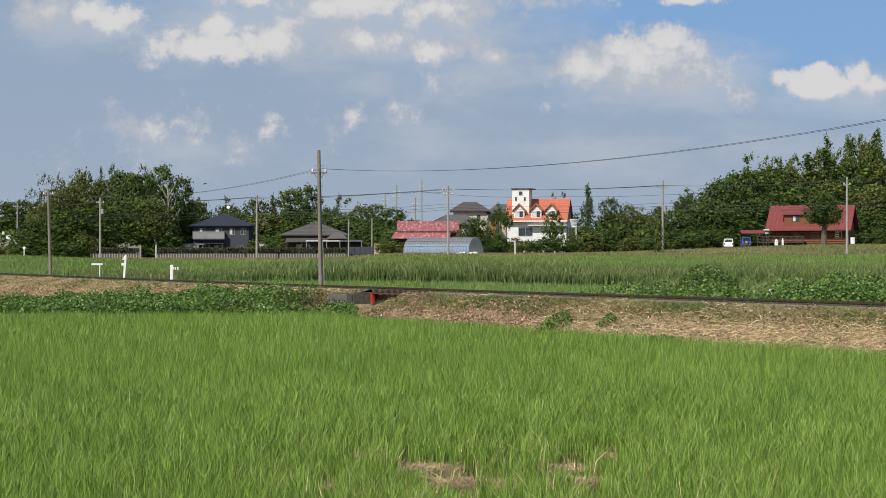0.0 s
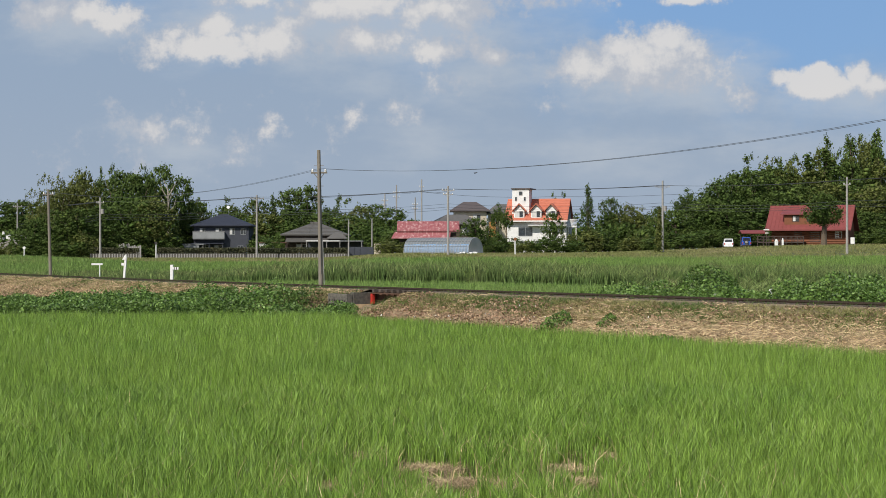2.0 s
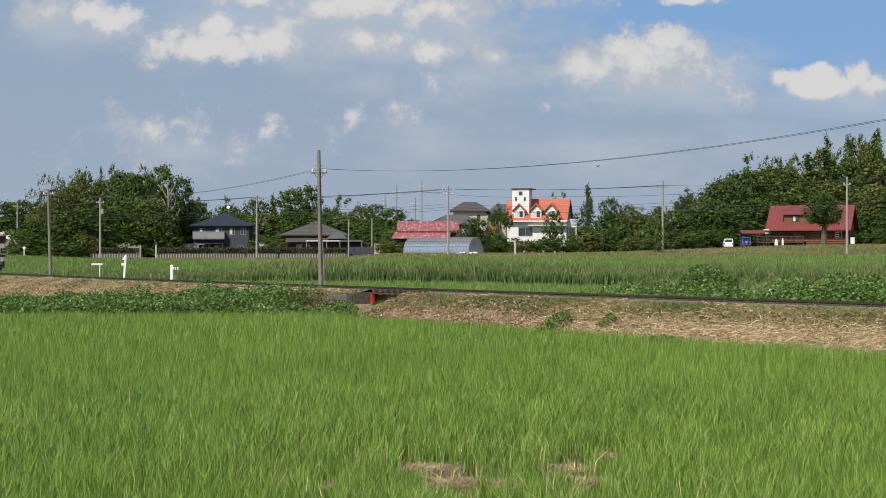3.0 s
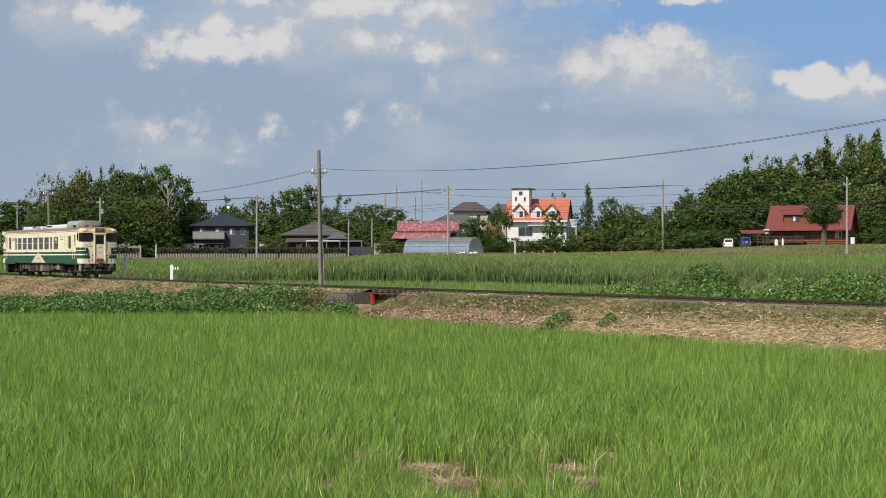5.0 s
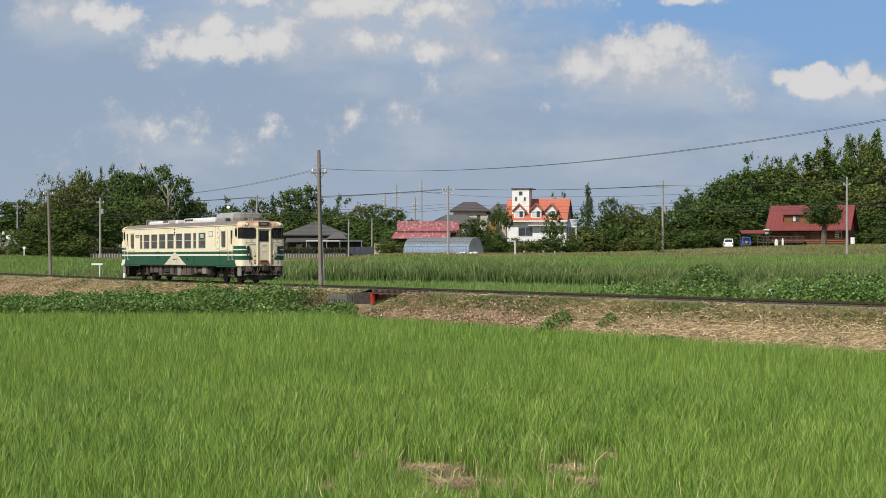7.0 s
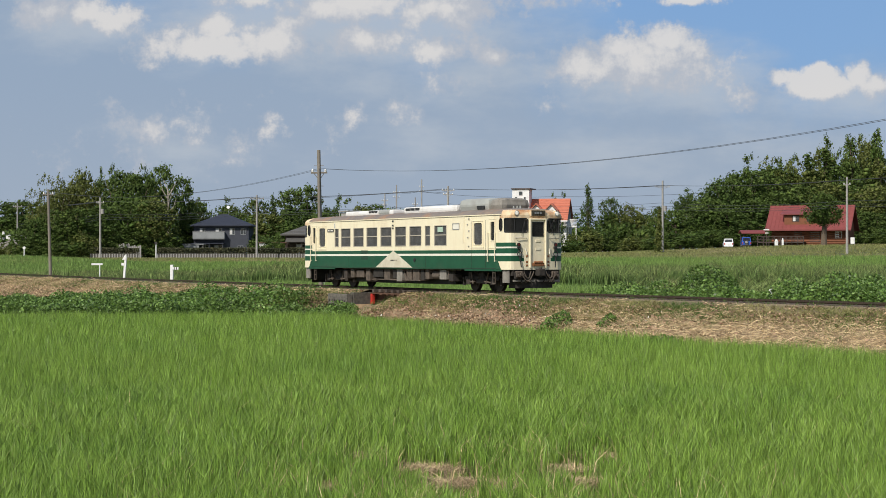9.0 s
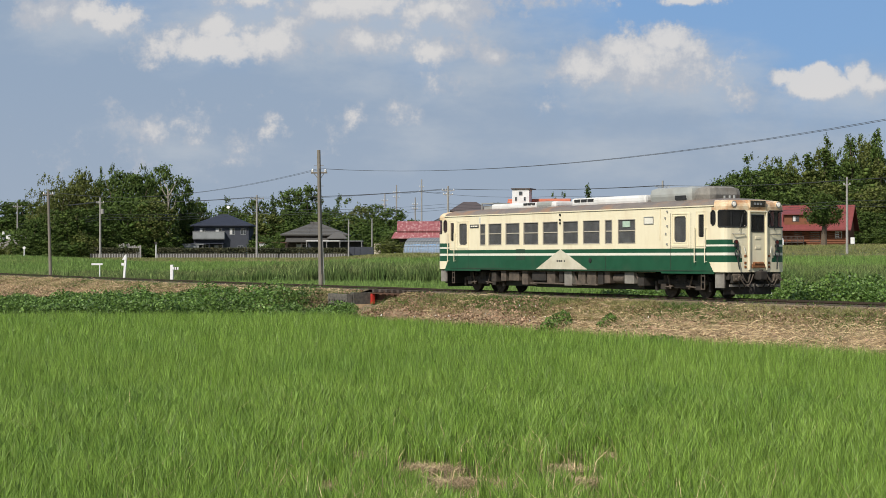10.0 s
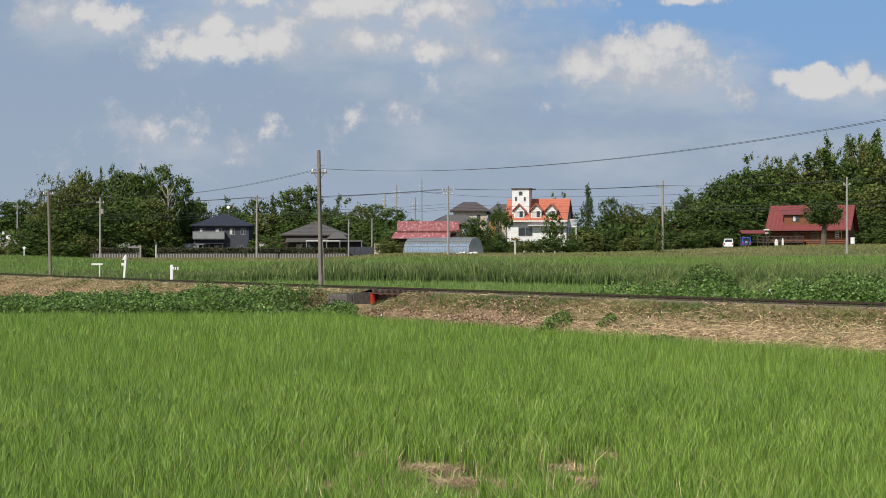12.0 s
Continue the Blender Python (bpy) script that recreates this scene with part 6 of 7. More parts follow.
def build_poles():
    q = [on_track(s, -2.6) for s in (-128.5, -76.0, -23.5, 29.0)]
    tops = (7.5, 7.42, 7.89, 8.0)
    arm = (7.0, 6.98, 6.55, 6.70)
    lean = (0, -1.6, -1.0, 0)
    for p, tp, az, le in zip(q, tops, arm, lean):
        ob = utility_pole(p.x, p.y, p.z - 0.45, tp, 0.15, [(az, 0.48)], "weathered brown concrete pole with one crossarm beside the railway", "pole", le)
        if tp == 7.89:
            part("cable_cover", rod(bmesh.new(), (0.20, -0.1, 0.4), (0.15, -0.1, 3.0), 0.022, n=6), M["alu"], ob)
            for hz in (5.3, 5.6, 6.2, 7.0, 7.4):
                part("step_bolt", rod(bmesh.new(), (-0.28, 0, hz), (0.28, 0, hz), 0.018, n=5), M["pole"], ob)
            bm = rod(bmesh.new(), (0.05, -0.12, 1.0), (0.05, -0.12, 7.2), 0.02, n=5)
            part("riser", bm, M["wire"], ob)
    for off, dz in ((-0.16, 0.24), (0.10, 0.24)):
        wire([Vector((p.x + off, p.y, az + dz)) for p, az in zip(q, arm)], 1.0, 0.009)
    # the road's poles
    road = [(-84.2, 330, 12.3, [(11.6, 0.9)]), (-52.4, 255, 10.7, [(9.9, 0.55)]), (-28.8, 258, 11.2, [(10.7, 1.1)]), (0.72, 235, 11.6, [(11.0, 0.9), (10.4, 0.7)]),
            (31.6, 240, 12.6, [(11.7, 1.05)]), (54.5, 225, 12.4, [(11.4, 0.5)])]
    for x, y, tp, arms in road:
        utility_pole(x, y, float(ground_z(x, y)) - 0.2, tp, 0.19, arms, "grey concrete power pole with crossarms at the edge of the fields", box_at=8.2 if x in (31.6, -52.4) else None)
    for off in (-0.8, 0.0, 0.8):
        wire([(-84.2 + off, 330, 11.7), (-52.4 + off * 0.6, 255, 10.1), (-28.8 + off, 258, 10.9), (0.7 + off, 235, 11.2), (31.6 + off, 240, 11.9), (54.5 + off * 0.4, 225, 12.0), (90, 205, 14.5)], 0.35, 0.022)
    for dz in (0.0, 0.35, 0.8):
        wire([(-84.2, 330, 7.4 + dz), (-52.4, 255, 7.4 + dz), (-28.8, 258, 8.4 + dz), (0.7, 235, 8.3 + dz), (31.6, 240, 8.6 + dz), (54.5, 225, 8.4 + dz), (90, 205, 9.5 + dz)], 0.5, 0.02)
    for x, y, tp in ((-13.86, 245, 7.0), (-11.4, 268, 7.8)):
        utility_pole(x, y, float(ground_z(x, y)) - 0.2, tp, 0.13, [], "plain grey concrete post at the roadside")
    for x, y, tp, half in ((-9.2, 330, 15.9, 0.7), (-4.25, 332, 17.1, 0.5), (-6.0, 360, 14.5, 0.6), (-12.2, 350, 15.0, 0.7)):
        utility_pole(x, y, float(ground_z(x, y)) - 0.2, tp, 0.18, [(tp - 1.5, half), (tp - 2.4, half)], "distant grey power pole between the houses")
    wire([(-28.8, 258, 10.6), (-9.2, 330, 14.4), (-4.25, 332, 14.8), (0.7, 235, 10.9)], 0.3, 0.025)
    wire([(-4.25, 332, 14.6), (22.0, 330, 13.6), (60, 330, 15.0)], 0.5, 0.03)
    # leafy creeper on one pole
    rng = np.random.default_rng(5)
    z = rng.uniform(1.8, 8.8, 900)
    a = rng.uniform(0, 6.28, 900)
    r = rng.uniform(0.1, 0.75, 900) * np.clip((9.5 - z) / 6, 0.15, 1)
    stuff("pole_creeper", [leaves(rng, np.c_[31.1 + r * np.cos(a), 240 + r * np.sin(a), z], 0.3, 0.3)], M["leaf_olive"], "creeper climbing the power pole", "creeper")


build_poles()


# ---------------------------------------------------------------- posts beside the line
def post(s, h, wid, lean, flag):
    p0 = on_track(s, -2.4)
    p = new("marker_post")
    p.matrix_basis = pose(p0.x, p0.y, p0.z - 0.45, 0, lean, -8)
    tagged(p, "white painted railway marker post standing in the grass", "post", "marker posts")
    part("shaft", box(-wid / 2, wid / 2, -wid / 2, wid / 2, -0.2, h + 0.45, 0.01), M["white_paint"], p)
    bm = bmesh.new()
    if flag == "arrow":
        vs = [(-0.06, h + 0.5), (0.06, h + 0.55), (0.02, h + 0.15), (-0.26, h + 0.12)]
        a = [bm.verts.new((x, -0.07, z)) for x, z in vs]
        b = [bm.verts.new((x, -0.10, z)) for x, z in vs]
        bm.faces.new(a)
        bm.faces.new(b[::-1])
        for i in range(4):
            bm.faces.new((a[i], b[i], b[(i + 1) % 4], a[(i + 1) % 4]))
        bmesh.ops.recalc_face_normals(bm, faces=bm.faces)
        block(bm, -0.28, -0.02, -0.10, -0.07, h - 0.32, h - 0.12)
    else:
        block(bm, 0.05, 0.52, -0.12, -0.08, h + 0.10, h + 0.28, 0, 0.01)
    arm = part("plate", bm, M["white_paint"], p)
    if flag != "arrow":
        bm = bmesh.new()
        for x0 in (0.18, 0.34):
            block(bm, x0, x0 + 0.06, -0.125, -0.12, h + 0.11, h + 0.27)
        part("stripe", bm, M["dark"], arm)


post(-57.0, 1.62, 0.16, 5.0, "arrow")
post(-47.0, 0.98, 0.20, 0.0, "arm")
sg = new("low_sign")
sg.matrix_basis = pose(-31.1, 150.0, 0.0)
tagged(sg, "low white board on one leg standing in tall grass", "sign")
part("board", box(-0.5, 0.5, -0.04, 0.04, 0.85, 1.02, 0.02), M["white_paint"], sg)
part("leg", box(0.2, 0.28, -0.04, 0.04, -0.6, 0.86), M["white_paint"], sg)
st = new("white_stake", mesh_of("white_stake", box(-0.07, 0.07, -0.07, 0.07, -0.3, 0.95, 0.02), M["white_paint"]))
st.matrix_basis = pose(15.6, 79.5, -0.9)
tagged(st, "short white stake among the weeds", "stake")
for x, y, h, hd in ((-43.0, 250, 2.3, True), (10.2, 236, 2.2, True), (-61.5, 245, 1.6, True)):
    ob = new("road_sign")
    ob.matrix_basis = pose(x, y, float(ground_z(x, y)))
    tagged(ob, "small white roadside post with a round plate", "sign")
    part("pole", rod(bmesh.new(), (0, 0, -0.3), (0, 0, h), 0.09, n=8), M["white_paint"], ob)
    part("plate", rod(bmesh.new(), (0, -0.06, h + 0.1), (0, -0.10, h + 0.1), 0.22, n=14), M["dark"] if x < -40 and x > -50 else (M["rust"] if x > 0 else M["white_paint"]), ob)


# ---------------------------------------------------------------- houses
def mat_plain(name, c, rough=0.8, **kw):
    return material(name, c, tuple(v * 0.86 for v in c), rough, 1.2, 6, c=tuple(v * 0.72 for v in c), scale2=0.35, amount2=0.45, **kw)


M["slate_wall"] = mat_plain("slate_wall", (0.055, 0.06, 0.075))
M["grey_panel"] = mat_plain("grey_panel", (0.27, 0.28, 0.28))
M["slate_roof"] = mat_plain("slate_roof", (0.026, 0.031, 0.048), 0.7)
M["tile_grey"] = mat_plain("tile_grey", (0.115, 0.108, 0.098), 0.6, bump=0.3)
M["tile_brown"] = mat_plain("tile_brown", (0.10, 0.08, 0.075), 0.6)
M["brown_wood"] = mat_plain("brown_wood", (0.07, 0.05, 0.04))
M["white_wall"] = mat_plain("white_wall", (0.78, 0.77, 0.74))
M["beige_wall"] = mat_plain("beige_wall", (0.55, 0.48, 0.36))
M["orange_tile"] = mat_plain("orange_tile", (0.52, 0.165, 0.10), 0.7, bump=0.2)
M["red_roof"] = mat_plain("red_roof", (0.21, 0.05, 0.045), 0.6)
M["log_wall"] = mat_plain("log_wall", (0.20, 0.075, 0.035))
M["pink_iron"] = material("pink_iron", (0.33, 0.115, 0.115), (0.25, 0.065, 0.07), 0.7, 2.2, 6, c=(0.58, 0.38, 0.35), scale2=1.1, amount2=0.85, stretch=(2.5, 1, 0.5))
M["curtain"] = mat_plain("curtain", (0.62, 0.61, 0.58))
M["orange_box"] = mat_plain("orange_box", (0.60, 0.27, 0.08))
M["blue_sheet"] = mat_plain("blue_sheet", (0.22, 0.36, 0.56))
M["car_white"] = material("car_white", (0.80, 0.80, 0.80), (0.78, 0.78, 0.78), 0.25, 2, 3)
M["car_blue"] = material("car_blue", (0.03, 0.10, 0.42), (0.025, 0.08, 0.36), 0.25, 2, 3)
M["tyre"] = material("tyre", (0.02, 0.02, 0.02), (0.03, 0.03, 0.03), 0.9, 10, 3)


def prism(bm, base, top, mat=0):
    """A solid between two loops with the same number of corners."""
    a = [bm.verts.new(p) for p in base]
    b = [bm.verts.new(p) for p in top]
    fs = [bm.faces.new(a[::-1]), bm.faces.new(b)]
    n = len(a)
    for i in range(n):
        fs.append(bm.faces.new((a[i], a[(i + 1) % n], b[(i + 1) % n], b[i])))
    for f in fs:
        f.material_index = mat
    return bm


def hip_roof(x0, x1, y0, y1, z, ridge, rx0, rx1, ry, thick=0.18):
    """A hipped roof with its ridge from rx0 to rx1 at ry."""
    bm = bmesh.new()
    prism(bm, [(x0, y0, z - thick), (x1, y0, z - thick), (x1, y1, z - thick), (x0, y1, z - thick)], [(x0, y0, z), (x1, y0, z), (x1, y1, z), (x0, y1, z)])
    prism(bm, [(x0, y0, z), (x1, y0, z), (x1, y1, z), (x0, y1, z)], [(rx0, ry - 0.03, ridge), (rx1, ry - 0.03, ridge), (rx1, ry + 0.03, ridge), (rx0, ry + 0.03, ridge)])
    return bm


def tile_rows(roof, x0, x1, y0, z0, y1, z1, rows, mat, inset=0.0):
    """Courses of tiles, one strip each, up the front slope of a roof."""
    for i in range(rows):
        a, b = i / rows, (i + 1) / rows
        ya, za, yb, zb = y0 + (y1 - y0) * a, z0 + (z1 - z0) * a, y0 + (y1 - y0) * b, z0 + (z1 - z0) * b
        bm = bmesh.new()
        prism(bm, [(x0 + inset * a, ya, za), (x1 - inset * a, ya, za), (x1 - inset * b, yb, zb), (x0 + inset * b, yb, zb)],
              [(x0 + inset * a, ya - 0.02, za + 0.07), (x1 - inset * a, ya - 0.02, za + 0.07), (x1 - inset * b, yb, zb + 0.015), (x0 + inset * b, yb, zb + 0.015)])
        part("tile_course", bm, mat, roof)


def window(house, x0, x1, z0, z1, y, frame_mat, blind=None, depth=0.08, bar=True):
    """A framed window on a wall that faces the fields, y its outer face."""
    bm = bars(bmesh.new(), x0, x1, z0, z1, y - 0.06, y + depth, 0.07)
    if bar:
        block(bm, (x0 + x1) / 2 - 0.03, (x0 + x1) / 2 + 0.03, y - 0.04, y + 0.03, z0, z1)
    w = part("window", bm, frame_mat, house)
    part("pane", box(x0, x1, y - 0.02, y - 0.005, z0, z1), M["house_glass"], w)
    if blind:
        part("curtain", box(x0 + 0.02, x0 + (x1 - x0) * 0.55, y - 0.032, y - 0.024, z0, z1), M["curtain"], w)
    return w


def gable_roof(x0, x1, y0, y1, z, ridge, thick=0.2):
    ym = (y0 + y1) / 2
    bm = bmesh.new()
    for ya in (y0, y1):
        prism(bm, [(x0, ya, z - thick), (x1, ya, z - thick), (x1, ym, ridge - thick), (x0, ym, ridge - thick)], [(x0, ya, z), (x1, ya, z), (x1, ym, ridge), (x0, ym, ridge)])
    bmesh.ops.recalc_face_normals(bm, faces=bm.faces)
    return bm


def walls(house, x0, x1, y0, y1, z0, z1, mat, gable=None, name="wall"):
    """Four walls of their own; gable: height of the ridge over the end walls."""
    t = 0.2
    part(name, box(x0, x1, y0, y0 + t, z0, z1), mat, house)
    part(name, box(x0, x1, y1 - t, y1, z0, z1), mat, house)
    for xa, xb in ((x0, x0 + t), (x1 - t, x1)):
        bm = box(xa, xb, y0 + t, y1 - t, z0, z1)
        if gable:
            ym = (y0 + y1) / 2
            prism(bm, [(xa, y0 + t, z1), (xb, y0 + t, z1), (xb, y1 - t, z1), (xa, y1 - t, z1)], [(xa, ym - 0.05, gable), (xb, ym - 0.05, gable), (xb, ym + 0.05, gable), (xa, ym + 0.05, gable)])
        part(name, bm, mat, house)


def house_root(label, x, y, spin=0.0, category="house"):
    h = new("house" if category == "house" else category.replace(" ", "_"))
    h.matrix_basis = pose(x, y, float(ground_z(x, y)), 0, 0, spin)
    return tagged(h, label, category)


def dark_house():
    h = house_root("dark slate-coloured two-storey house with a hipped roof and a grey balcony", -37.9, 285)
    walls(h, -4.7, 4.7, 0, 7.5, 0, 5.7, M["slate_wall"])
    r = part("roof", hip_roof(-5.25, 5.25, -0.6, 8.1, 5.75, 7.75, -0.5, 0.6, 3.75), M["slate_roof"], h)
    b = part("balcony", box(-4.7, 0.7, -1.1, 0, 3.35, 3.55), M["grey_panel"], h)
    part("parapet", box(-4.7, 0.7, -1.15, -1.05, 3.55, 4.6), M["grey_panel"], b)
    part("parapet", box(0.6, 0.7, -1.05, 0, 3.55, 4.6), M["grey_panel"], b)
    part("coping", box(-4.75, 0.75, -1.2, -1.0, 4.6, 4.66), M["alu"], b)
    for x0, x1, z0, z1, c in ((-3.6, -2.8, 3.7, 5.2, True), (-0.9, 0.1, 3.6, 5.2, True), (1.5, 2.3, 4.2, 5.2, True), (3.4, 4.2, 4.2, 5.2, False), (-1.2, 0.2, 0.4, 2.3, True), (-3.2, -2.2, 0.4, 2.3, False), (2.9, 3.7, 1.2, 2.2, False)):
        window(h, x0, x1, z0, z1, 0, M["grey_panel"], c)
    part("canopy", box(-4.9, 0.6, -1.5, 0, 2.55, 2.7), M["slate_roof"], h)
    for x in (-4.7, -1.9, 0.4):
        part("canopy_post", box(x, x + 0.12, -1.4, -1.28, 0, 2.55), M["slate_wall"], h)
    shed = house_root("pale grey carport beside the dark house", -41.7, 281, category="carport")
    part("roof", box(-2.0, 1.6, -1.5, 1.5, 2.4, 2.55), M["grey_panel"], shed)
    part("side_panel", box(-1.9, 0.8, -1.4, -1.34, 0.7, 2.3), M["grey_panel"], shed)
    for x in (-1.8, 1.4):
        for y in (-1.3, 1.2):
            part("post", box(x, x + 0.1, y, y + 0.1, 0, 2.4), M["alu"], shed)
    dish = house_root("white satellite dish on a thin mast", -37.2, 289, category="dish")
    part("mast", rod(bmesh.new(), (0, 0, 7.2), (0, 0, 8.6), 0.03), M["alu"], dish)
    part("bowl", rod(bmesh.new(), (0, 0, 8.9), (0, -0.12, 8.95), 0.18, 0.28, 16), M["white_paint"], dish)


def bungalow():
    h = house_root("low grey-tiled house with dark timber walls behind a hedge", -21.2, 275)
    walls(h, -4.8, 4.8, 0, 7.5, 0, 3.9, M["brown_wood"])
    r = part("roof", hip_roof(-5.6, 5.6, -0.7, 8.2, 4.05, 5.95, -0.75, 0.75, 3.7), M["tile_grey"], h)
    tile_rows(r, -5.5, 5.5, -0.7, 4.05, 3.65, 5.93, 8, M["tile_grey"], 4.75)
    part("ridge_cap", box(-1.0, 1.0, 3.55, 3.85, 5.93, 6.2, 0.04), M["tile_grey"], r)
    low = part("lower_roof", prism(bmesh.new(), [(-4.6, -2.0, 2.75), (2.4, -2.0, 2.75), (2.4, 0, 3.35), (-4.6, 0, 3.35)], [(-4.6, -2.0, 2.9), (2.4, -2.0, 2.9), (2.4, 0, 3.5), (-4.6, 0, 3.5)]), M["tile_grey"], h)
    tile_rows(low, -4.6, 2.4, -2.0, 2.9, 0, 3.5, 4, M["tile_grey"])
    g = part("porch_gable", hip_roof(2.2, 5.5, -2.2, 1.0, 3.45, 4.35, 3.4, 4.4, -0.6), M["tile_grey"], h)
    for x0, x1, c in ((-2.9, -1.3, True), (-0.9, 0.6, True), (1.0, 2.0, False), (3.0, 4.2, False)):
        window(h, x0, x1, 0.3, 2.4, 0, M["alu"], c)
    for x in (-4.4, -2.0, 0.6, 2.2):
        part("verandah_post", box(x, x + 0.13, -1.9, -1.77, 0, 2.75), M["brown_wood"], h)
    c = house_root("long white-edged carport roof on thin posts", -17.4, 268, category="carport")
    part("roof", box(-4.5, 1.0, -2, 2, 2.75, 2.9), M["white_paint"], c)
    part("roof", box(1.05, 4.6, -2, 2, 2.75, 2.88), M["grey_panel"], c)
    part("back_wall", box(-4.4, 4.5, 1.9, 2.0, 0, 2.75), M["slate_wall"], c)
    for x in (-4.4, -1.2, 0.9, 4.4):
        part("post", box(x, x + 0.1, -1.95, -1.85, 0, 2.75), M["alu"], c)
    sh = house_root("small white garden shed", -29.0, 274, category="shed")
    walls(sh, -1.2, 1.0, 0, 1.8, 0, 2.6, M["white_wall"])
    part("roof", box(-1.3, 3.4, -0.2, 2.0, 2.6, 2.75), M["rust_steel"], sh)
    part("post", box(3.1, 3.25, 0, 0.15, 0, 2.6), M["brown_wood"], sh)


def barn():
    h = house_root("old farm barn with a faded red two-tier iron roof", -2.3, 264, category="barn")
    walls(h, -4.6, 4.4, 0, 7.0, 0, 3.4, M["brown_wood"], 4.9)
    part("roof", gable_roof(-5.0, 4.9, -0.6, 7.6, 3.75, 5.3, 0.15), M["pink_iron"], h)
    low = part("lower_roof", prism(bmesh.new(), [(-5.8, -2.6, 2.45), (3.4, -2.6, 2.45), (3.5, -0.2, 3.45), (-5.3, -0.2, 3.45)], [(-5.8, -2.6, 2.55), (3.4, -2.6, 2.55), (3.5, -0.2, 3.55), (-5.3, -0.2, 3.55)]), M["pink_iron"], h)
    for i in range(25):
        x = -4.9 + i * 0.4
        part("roof_rib", prism(bmesh.new(), [(x, -0.6, 3.7), (x + 0.06, -0.6, 3.7), (x + 0.06, 3.45, 5.28), (x, 3.45, 5.28)], [(x, -0.6, 3.79), (x + 0.06, -0.6, 3.79), (x + 0.06, 3.45, 5.34), (x, 3.45, 5.34)]), M["pink_iron"], h)
    for x in (-5.6, -2.8, 0.4, 3.2):
        part("post", box(x, x + 0.14, -2.5, -2.36, 0, 2.36), M["brown_wood"], h)


def film_material():
    m = bpy.data.materials.new("plastic_film")
    m.use_nodes = True
    k = Nodes(m.node_tree)
    k.n.clear()
    co = k.add("ShaderNodeTexCoord")
    nz = k.add("ShaderNodeTexNoise", ins={"Vector": co.outputs["Object"], "Scale": 1.3, "Detail": 5.0})
    col = k.mix(nz.outputs[0], (0.50, 0.58, 0.66), (0.68, 0.72, 0.76))
    bs = k.add("ShaderNodeBsdfPrincipled", ins={"Base Color": col, "Roughness": 0.3})
    tl = k.add("ShaderNodeBsdfTranslucent", ins={"Color": col})
    tr = k.add("ShaderNodeBsdfTransparent")
    a = k.add("ShaderNodeMixShader", ins={0: 0.4, 1: bs.outputs[0], 2: tl.outputs[0]})
    b = k.add("ShaderNodeMixShader", ins={0: 0.62, 1: a.outputs[0], 2: tr.outputs[0]})
    out = k.add("ShaderNodeOutputMaterial")
    k.l.new(b.outputs[0], out.inputs[0])
    return m


def greenhouse():
    h = house_root("polytunnel greenhouse of clear film over hoops with blue sheeting inside", -0.7, 251, -26.0, "greenhouse")
    film, R, H = film_material(), 2.6, 2.5

    def arch(n=14):
        return [(R * math.cos(math.pi * i / n), H * (abs(math.sin(math.pi * i / n)) ** 0.75)) for i in range(n + 1)]
    xs = [-5.9 + 10.9 * i / 22 for i in range(23)]
    bm = bmesh.new()
    rows = [[bm.verts.new((x, y + R, z)) for y, z in arch()] for x in xs]
    for a, b in zip(rows, rows[1:]):
        for i in range(14):
            bm.faces.new((a[i], b[i], b[i + 1], a[i + 1]))
    bm.faces.new(rows[0])
    bm.faces.new(rows[-1][::-1])
    part("film", bm, film, h)
    for x in xs[::1]:
        bm = bmesh.new()
        ring = arch()
        for (ya, za), (yb, zb) in zip(ring, ring[1:]):
            rod(bm, (x, (ya + R) * 1.0, za), (x, yb + R, zb), 0.035, n=5)
        part("hoop", bm, M["alu"], h)
    for z, y in ((1.2, 0.18), (2.0, 0.75), (2.5, 2.6)):
        part("rail", rod(bmesh.new(), (-5.9, y, z), (5.0, y, z), 0.035, n=5), M["alu"], h)
    for i in range(8):
        x0 = -5.85 + i * 1.35
        part("blue_sheet", box(x0, x0 + 1.30, 0.30, 0.33, 0.30 + 0.06 * (i % 3), 1.45 + 0.05 * (i % 2)), M["blue_sheet"], h)
    part("end_frame", bars(bmesh.new(), 0, 0.05, 0, 2.0, 2.0, 3.2, 0.05), M["alu"], h)
    for i in range(6):
        b = house_root("white plastic sack lying at the foot of the greenhouse", 2.2 + i * 0.5 + 0.1 * (i % 2), 246 + 0.3 * (i % 3), i * 33.0, "sack")
        part("bag", box(-0.32, 0.32, -0.2, 0.2, 0, 0.22 + 0.08 * (i % 3), 0.08), M["white_paint"], b)


